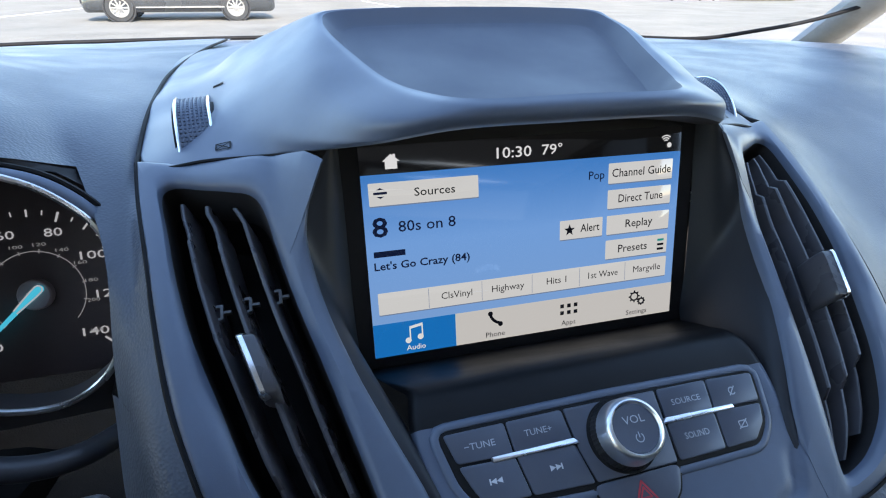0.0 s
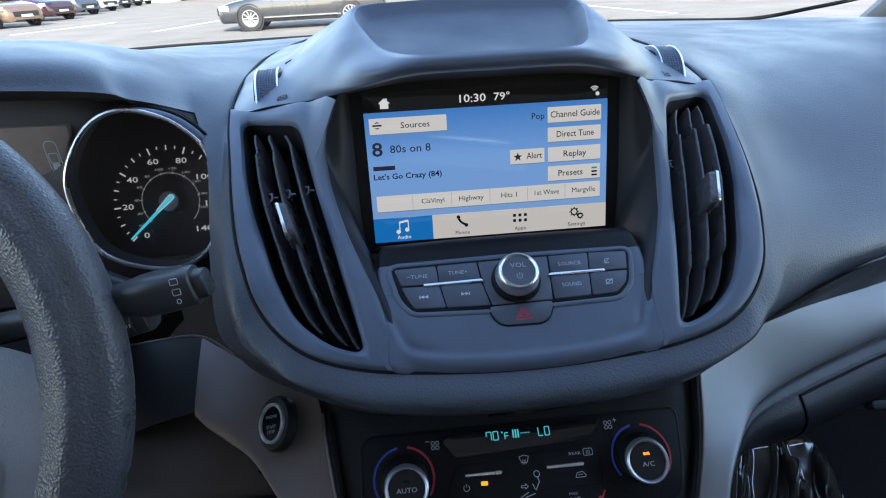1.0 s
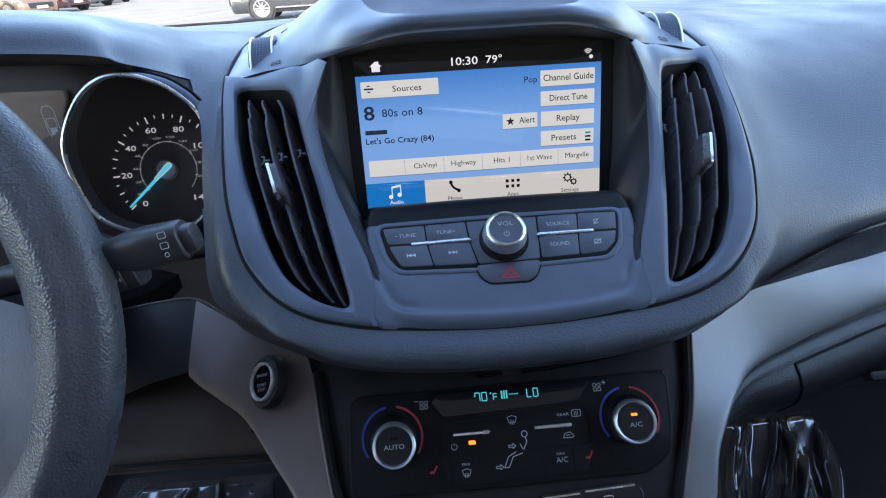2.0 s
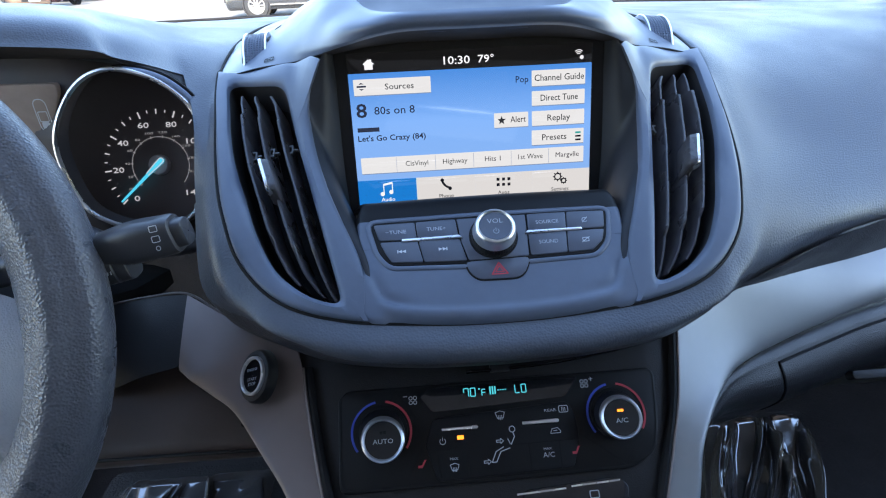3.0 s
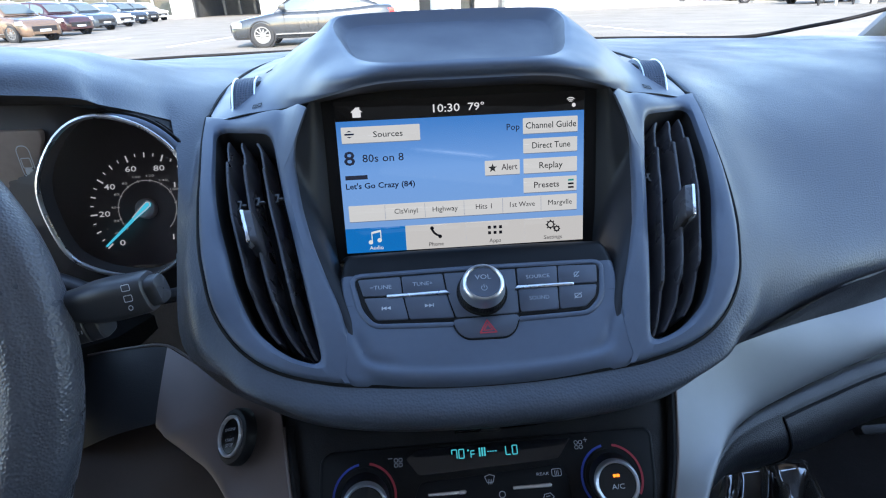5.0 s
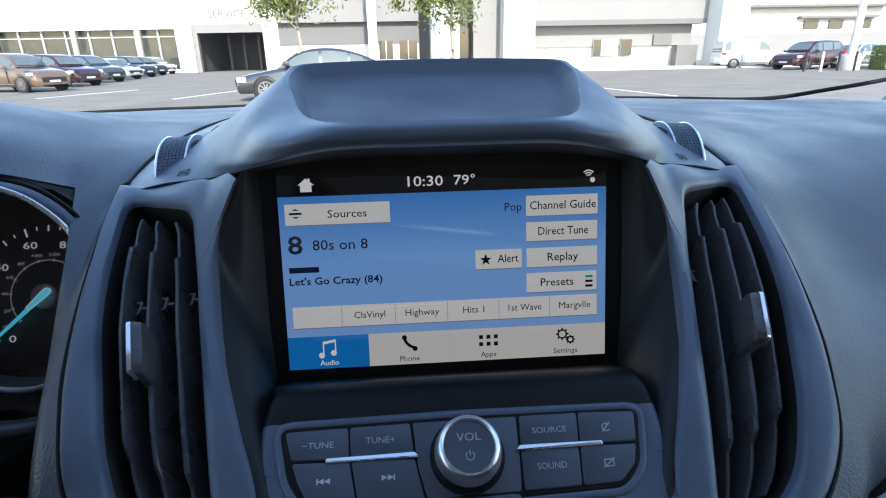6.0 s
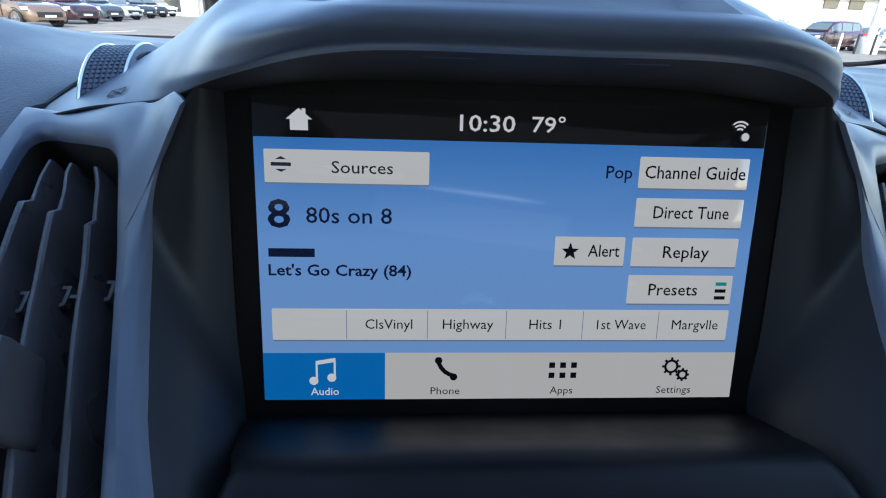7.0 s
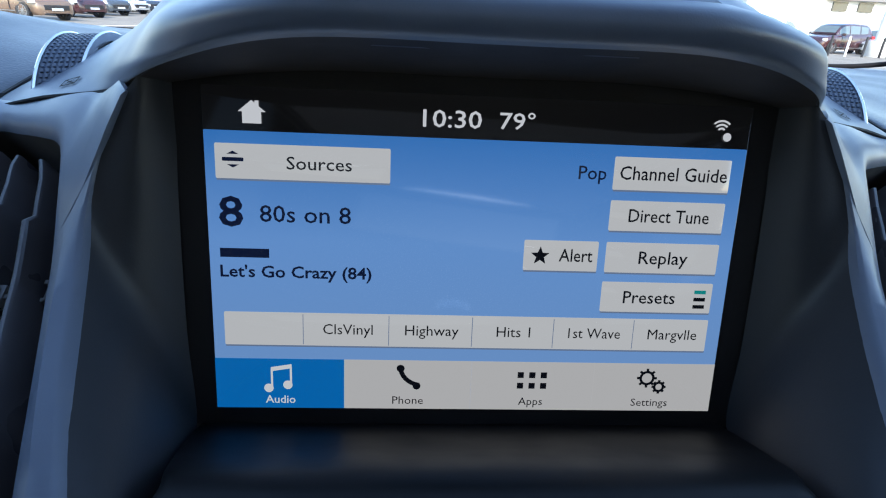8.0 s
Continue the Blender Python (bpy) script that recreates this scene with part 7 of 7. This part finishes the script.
def vehicle(kind, m, paint_mat, label, group=""):
    sp = SHAPES[kind]
    L, W = sp["L"], sp["W"]
    ob = thing({"sedan": "sedan", "suv": "sport_utility_vehicle", "van": "van"}[kind], m, label, "car", group)

    def X(s):
        return L * (0.5 - s)

    rows = []
    for s, top, hw in sp["body"]:
        h0 = 0.30 if s in (0.0, 1.0) else 0.22
        sec = [(0.86, 0.0), (0.97, 0.16), (1.0, 0.45), (0.99, 0.72), (0.95, 0.90), (0.84, 0.98), (0.5, 1.01), (0, 1.02)]
        half = [(X(s), -hw * a, h0 + (top - h0) * b) for a, b in sec]
        rows.append(half + [(x, -y, z) for x, y, z in half[-2::-1]])
    bm = sheet(patch(rows, 2, 4))
    vs = list(bm.verts)
    n = len(spline(rows[0], 2))
    bm.faces.new(vs[:n]), bm.faces.new(vs[-n:])
    bmesh.ops.recalc_face_normals(bm, faces=bm.faces[:])
    body = part("body", bm, paint_mat, ob, sharp=45)
    rr = []
    for s, z, hw in sp["roof"]:
        base = min(z - 0.02, 0.90)
        half = [(X(s), -0.84 * W / 2, base), (X(s), -(hw + (0.84 * W / 2 - hw) * 0.45), base + (z - base) * 0.55), (X(s), -hw, base + (z - base) * 0.90), (X(s), -hw * 0.8, z), (X(s), 0, z + 0.015)]
        rr.append(half + [(x, -y, z2) for x, y, z2 in half[-2::-1]])
    bm = sheet(patch(rr, 2, 5))
    bmesh.ops.recalc_face_normals(bm, faces=bm.faces[:])
    part("roof", bm, paint_mat, ob, sharp=60)
    roof_line = spline([(s, z, hw) for s, z, hw in sp["roof"]], 6)

    def roof_at(s):
        for a, b in zip(roof_line, roof_line[1:]):
            if a[0] <= s <= b[0]:
                t = (s - a[0]) / (b[0] - a[0])
                return a[1] + (b[1] - a[1]) * t, a[2] + (b[2] - a[2]) * t
        return roof_line[-1][1:]

    belt = [b for b in spline([tuple(b) for b in sp["body"]], 6)]

    def belt_at(s):
        return min(belt, key=lambda b: abs(b[0] - s))[1]

    for side in (-1, 1):
        for a, b in sp["panes"]:
            lower, upper = [], []
            for k in range(7):
                s = a + (b - a) * k / 6
                z, hw = roof_at(s)
                base = min(z - 0.02, 0.90)

                def at(w):
                    f = max(0, min(1, (w - base) / max(0.01, (z - base))))
                    full = 0.84 * W / 2
                    y = full + (hw + (full - hw) * 0.45 - full) * min(1, f / 0.55) if f < 0.55 else (hw + (full - hw) * 0.45) + (hw - (hw + (full - hw) * 0.45)) * (f - 0.55) / 0.35
                    return (X(s), side * (y + 0.012), w)
                lo = belt_at(s) + 0.03
                hi = max(lo + 0.02, base + (z - base) * 0.86)
                lower.append(at(lo)), upper.append(at(hi))
            midr = [tuple((p + q) / 2 for p, q in zip(l, u)) for l, u in zip(lower, upper)]
            midr = [(x, y + side * 0.008, z) for x, y, z in midr]
            part("window", sheet([lower, midr, upper], flip=side > 0), car_glass, ob)
    (s0, z0, h0), (s1, z1, h1) = sp["roof"][0], sp["roof"][1]
    for (s0, z0, h0), (s1, z1, h1) in ((sp["roof"][0], sp["roof"][1]), (sp["roof"][-1], sp["roof"][-2])):
        d = 0.02 if s0 < 0.5 else -0.02
        rows = [[(X(s0 + (s1 - s0) * t) + d, (h0 + (h1 - h0) * t) * k * 0.88, z0 + (z1 - z0) * t + 0.035) for k in (-1, -0.5, 0, 0.5, 1)] for t in (0.10, 0.5, 0.93)]
        part("windscreen", sheet(rows), car_glass, ob)
    for s in sp["wheels"]:
        for side in (-1, 1):
            wm = Matrix.Translation((X(s), side * (W / 2 - 0.10), sp["r"])) @ Matrix.Rotation(radians(90 * side), 4, "X").inverted()
            r = sp["r"]
            tyre = part("wheel", lathe([(r * 0.66, -0.1), (r * 0.95, -0.1), (r, -0.06), (r, 0.06), (r * 0.96, 0.10), (r * 0.70, 0.105), (r * 0.66, 0.08)], 28), rubber, ob, m=wm)
            bm = lathe([(r * 0.68, 0.07), (r * 0.68, 0.10), (r * 0.60, 0.10), (r * 0.58, 0.05), (r * 0.18, 0.04)], 28)
            for j in range(10):
                a = 2 * math.pi * j / 10
                bm2 = box(r * 0.12, -0.018, 0.055, r * 0.63, 0.018, 0.095)
                bm2.transform(Matrix.Rotation(a, 4, "Z"))
                tmp = bpy.data.meshes.new("tmp")
                bm2.to_mesh(tmp), bm2.free()
                bm.from_mesh(tmp)
                bpy.data.meshes.remove(tmp)
            lathe([(r * 0.2, 0.05), (r * 0.2, 0.10), (0.005, 0.105)], 16, bm)
            part("rim", bm, alloy, tyre, "spoked alloy rim")
            arch = part("wheel_arch", lathe([(r * 1.14, -0.02), (r * 1.14, 0.098), (r * 1.05, 0.100), (r * 0.9, 0.02)], 28), matt_black, ob, m=wm)
    for side in (-1, 1):
        b1 = sp["body"][2]
        part("headlight", box(X(0.075), side * b1[2] * 0.97 - 0.13, b1[1] - 0.20, X(0.02), side * b1[2] * 0.97 + 0.03, b1[1] - 0.06, bevel=0.02), lamp_clear, ob)
        e1 = sp["body"][-2]
        part("tail_lamp", box(X(1.0) + 0.03, side * e1[2] * 0.9 - 0.14, e1[1] - 0.25, X(0.93), side * e1[2] * 0.9 + 0.08, e1[1] - 0.08, bevel=0.02), lamp_red, ob)
        part("mirror", box(X(0.31), side * (W / 2 + 0.06) - 0.10, 0.98, X(0.345), side * (W / 2 + 0.06) + 0.06, 1.12, bevel=0.03), paint_mat, ob)
        part("sill_strip", box(X(0.72), side * (W / 2) - 0.015, 0.33, X(0.27), side * (W / 2) + 0.012, 0.36), alloy, ob)
        for s in (0.33, 0.53, 0.70):
            part("door_gap", box(X(s) - 0.004, side * (W / 2) - 0.03, 0.40, X(s) + 0.004, side * (W / 2) + 0.004, 0.90), gap_black, ob)
    part("grille", box(X(0.02), -0.55, 0.42, X(0.0) + 0.02, 0.55, 0.62, bevel=0.02), matt_black, ob)
    part("number_plate", box(X(0.0) + 0.015, -0.25, 0.40, X(0.0) + 0.035, 0.25, 0.50), ink_grey, ob, "blank grey plate")
    return ob


vehicle("sedan", pose(-2.65, 17.4, 0, 0, 0, 184), paint("graphite", (0.040, 0.043, 0.047)), "dark graphite sedan parked side-on in the lot")
rowcars = (("suv", "bronze", (0.16, 0.105, 0.072), "bronze"), ("suv", "maroon", (0.055, 0.020, 0.022), "dark red"), ("suv", "blue grey", (0.05, 0.06, 0.075), "blue-grey"), ("sedan", "silver", (0.35, 0.36, 0.37), "silver"), ("suv", "navy", (0.03, 0.04, 0.06), "navy"), ("suv", "black", (0.02, 0.02, 0.022), "black"), ("suv", "white", (0.7, 0.7, 0.69), "white"))
for i, (kind, nm, col, word) in enumerate(rowcars):
    fx, fy = -15.4 - 1.22 * i, 25.6 + 5.2 * i
    vehicle(kind, pose(fx - 2.1, fy + 0.9, 0, 0, 0, -22), paint(nm, col), word + " car parked in a row before the showroom", "cars in the showroom row")
vehicle("van", pose(24.4, 38.6, 0, 0, 0, -5), paint("white", (0.7, 0.7, 0.69)), "white delivery van parked by the pavement")
vehicle("suv", pose(24.8, 33.0, 0, 0, 0, 200), paint("maroon", (0.055, 0.020, 0.022)), "dark red utility vehicle parked behind bollards")
vehicle("sedan", pose(28.2, 33.4, 0, 0, 0, 195), paint("silver", (0.35, 0.36, 0.37)), "silver car parked behind bollards")
for i in range(4):
    b = thing("bollard", pose(21.6 + 0.95 * i, 28.9, 0), "short dark bollard at the lot's edge", "bollard", "bollards by the pole")
    part("post", lathe([(0.06, 0), (0.06, 0.95), (0.045, 1.0), (0.005, 1.01)], 14), matt_black if i != 1 else white_wall, b)


# ---------- planting ----------
def leaves(bm, centre, radii, count, size, seed):
    random.seed(seed)
    clumps = [(Vector((random.gauss(0, 0.5), random.gauss(0, 0.5), random.gauss(0, 0.45))), random.uniform(0.16, 0.34)) for _ in range(34)]
    for _ in range(count):
        c, r = random.choice(clumps)
        p = c + Vector((random.gauss(0, r), random.gauss(0, r), random.gauss(0, r * 0.8)))
        p = Vector((centre[0] + p.x * radii[0], centre[1] + p.y * radii[1], centre[2] + p.z * radii[2]))
        a = Vector((random.gauss(0, 1), random.gauss(0, 1), random.gauss(0, 1))).normalized()
        b = a.orthogonal().normalized()
        s = size * random.uniform(0.6, 1.4)
        bm.faces.new([bm.verts.new(q) for q in (p - a * s, p + b * s * 0.4, p + a * s, p - b * s * 0.4)])
    return bm


for x, y, h, seed in ((-5.6, 31.5, 7.5, 4), (2.9, 33.5, 7.5, 8)):
    t = thing("tree", pose(x, y, 0), "slim street tree with sparse yellow-green leaves", "tree", "trees before the building")
    random.seed(seed)
    trunk = tube(spline([(0, 0, 0), (0.05, 0, 1.5), (-0.05, 0.05, 3.0), (0.1, 0, 4.6), (0.0, 0.1, 6.2)], 4), [0.15 - 0.008 * k for k in range(17)], 10)
    part("trunk", trunk, bark, t)
    for k in range(7):
        a = k * 0.9 + seed
        z = 2.6 + 0.45 * k
        part("limb", tube(spline([(0, 0, z), (0.7 * math.cos(a), 0.7 * math.sin(a), z + 0.5), (1.5 * math.cos(a), 1.5 * math.sin(a), z + 0.7)], 4), [0.05 - 0.005 * j for j in range(9)], 6), bark, t)
    part("crown", leaves(bmesh.new(), (-0.7, 0, 4.7), (2.1, 1.9, 1.9), 2600, 0.15, seed), leaf, t)
hedge = thing("hedge", pose(28.5, 29.6, 0), "clipped yellow-green hedge at the lot's edge", "hedge")
part("foliage", leaves(bmesh.new(), (0, 0, 0.85), (1.9, 0.8, 0.6), 2600, 0.10, 5), hedge_leaf, hedge)
part("core", box(-2.2, -0.6, 0, 2.2, 0.6, 1.3, bevel=0.2), hedge_leaf, hedge)

# thin dry grass on a verge in the lot
grass = surface("dry grass", (0.20, 0.19, 0.10), 0.8, mottled=0.5, mottle_size=0.3)
verge = part("grass", leaves(bmesh.new(), (-14.4, 16.6, 0.03), (1.7, 1.3, 0.035), 5200, 0.04, 8), grass, None, "thin yellow-green grass on a verge of the lot")
tagged(verge, "", "grass", "", "stuff")

# the whole lot rises gently ahead
rise = Matrix.Rotation(radians(1.03), 4, "X")
for ob in list(scene.objects):
    if ob not in before_lot and ob.parent is None:
        ob.matrix_world = rise @ ob.matrix_world
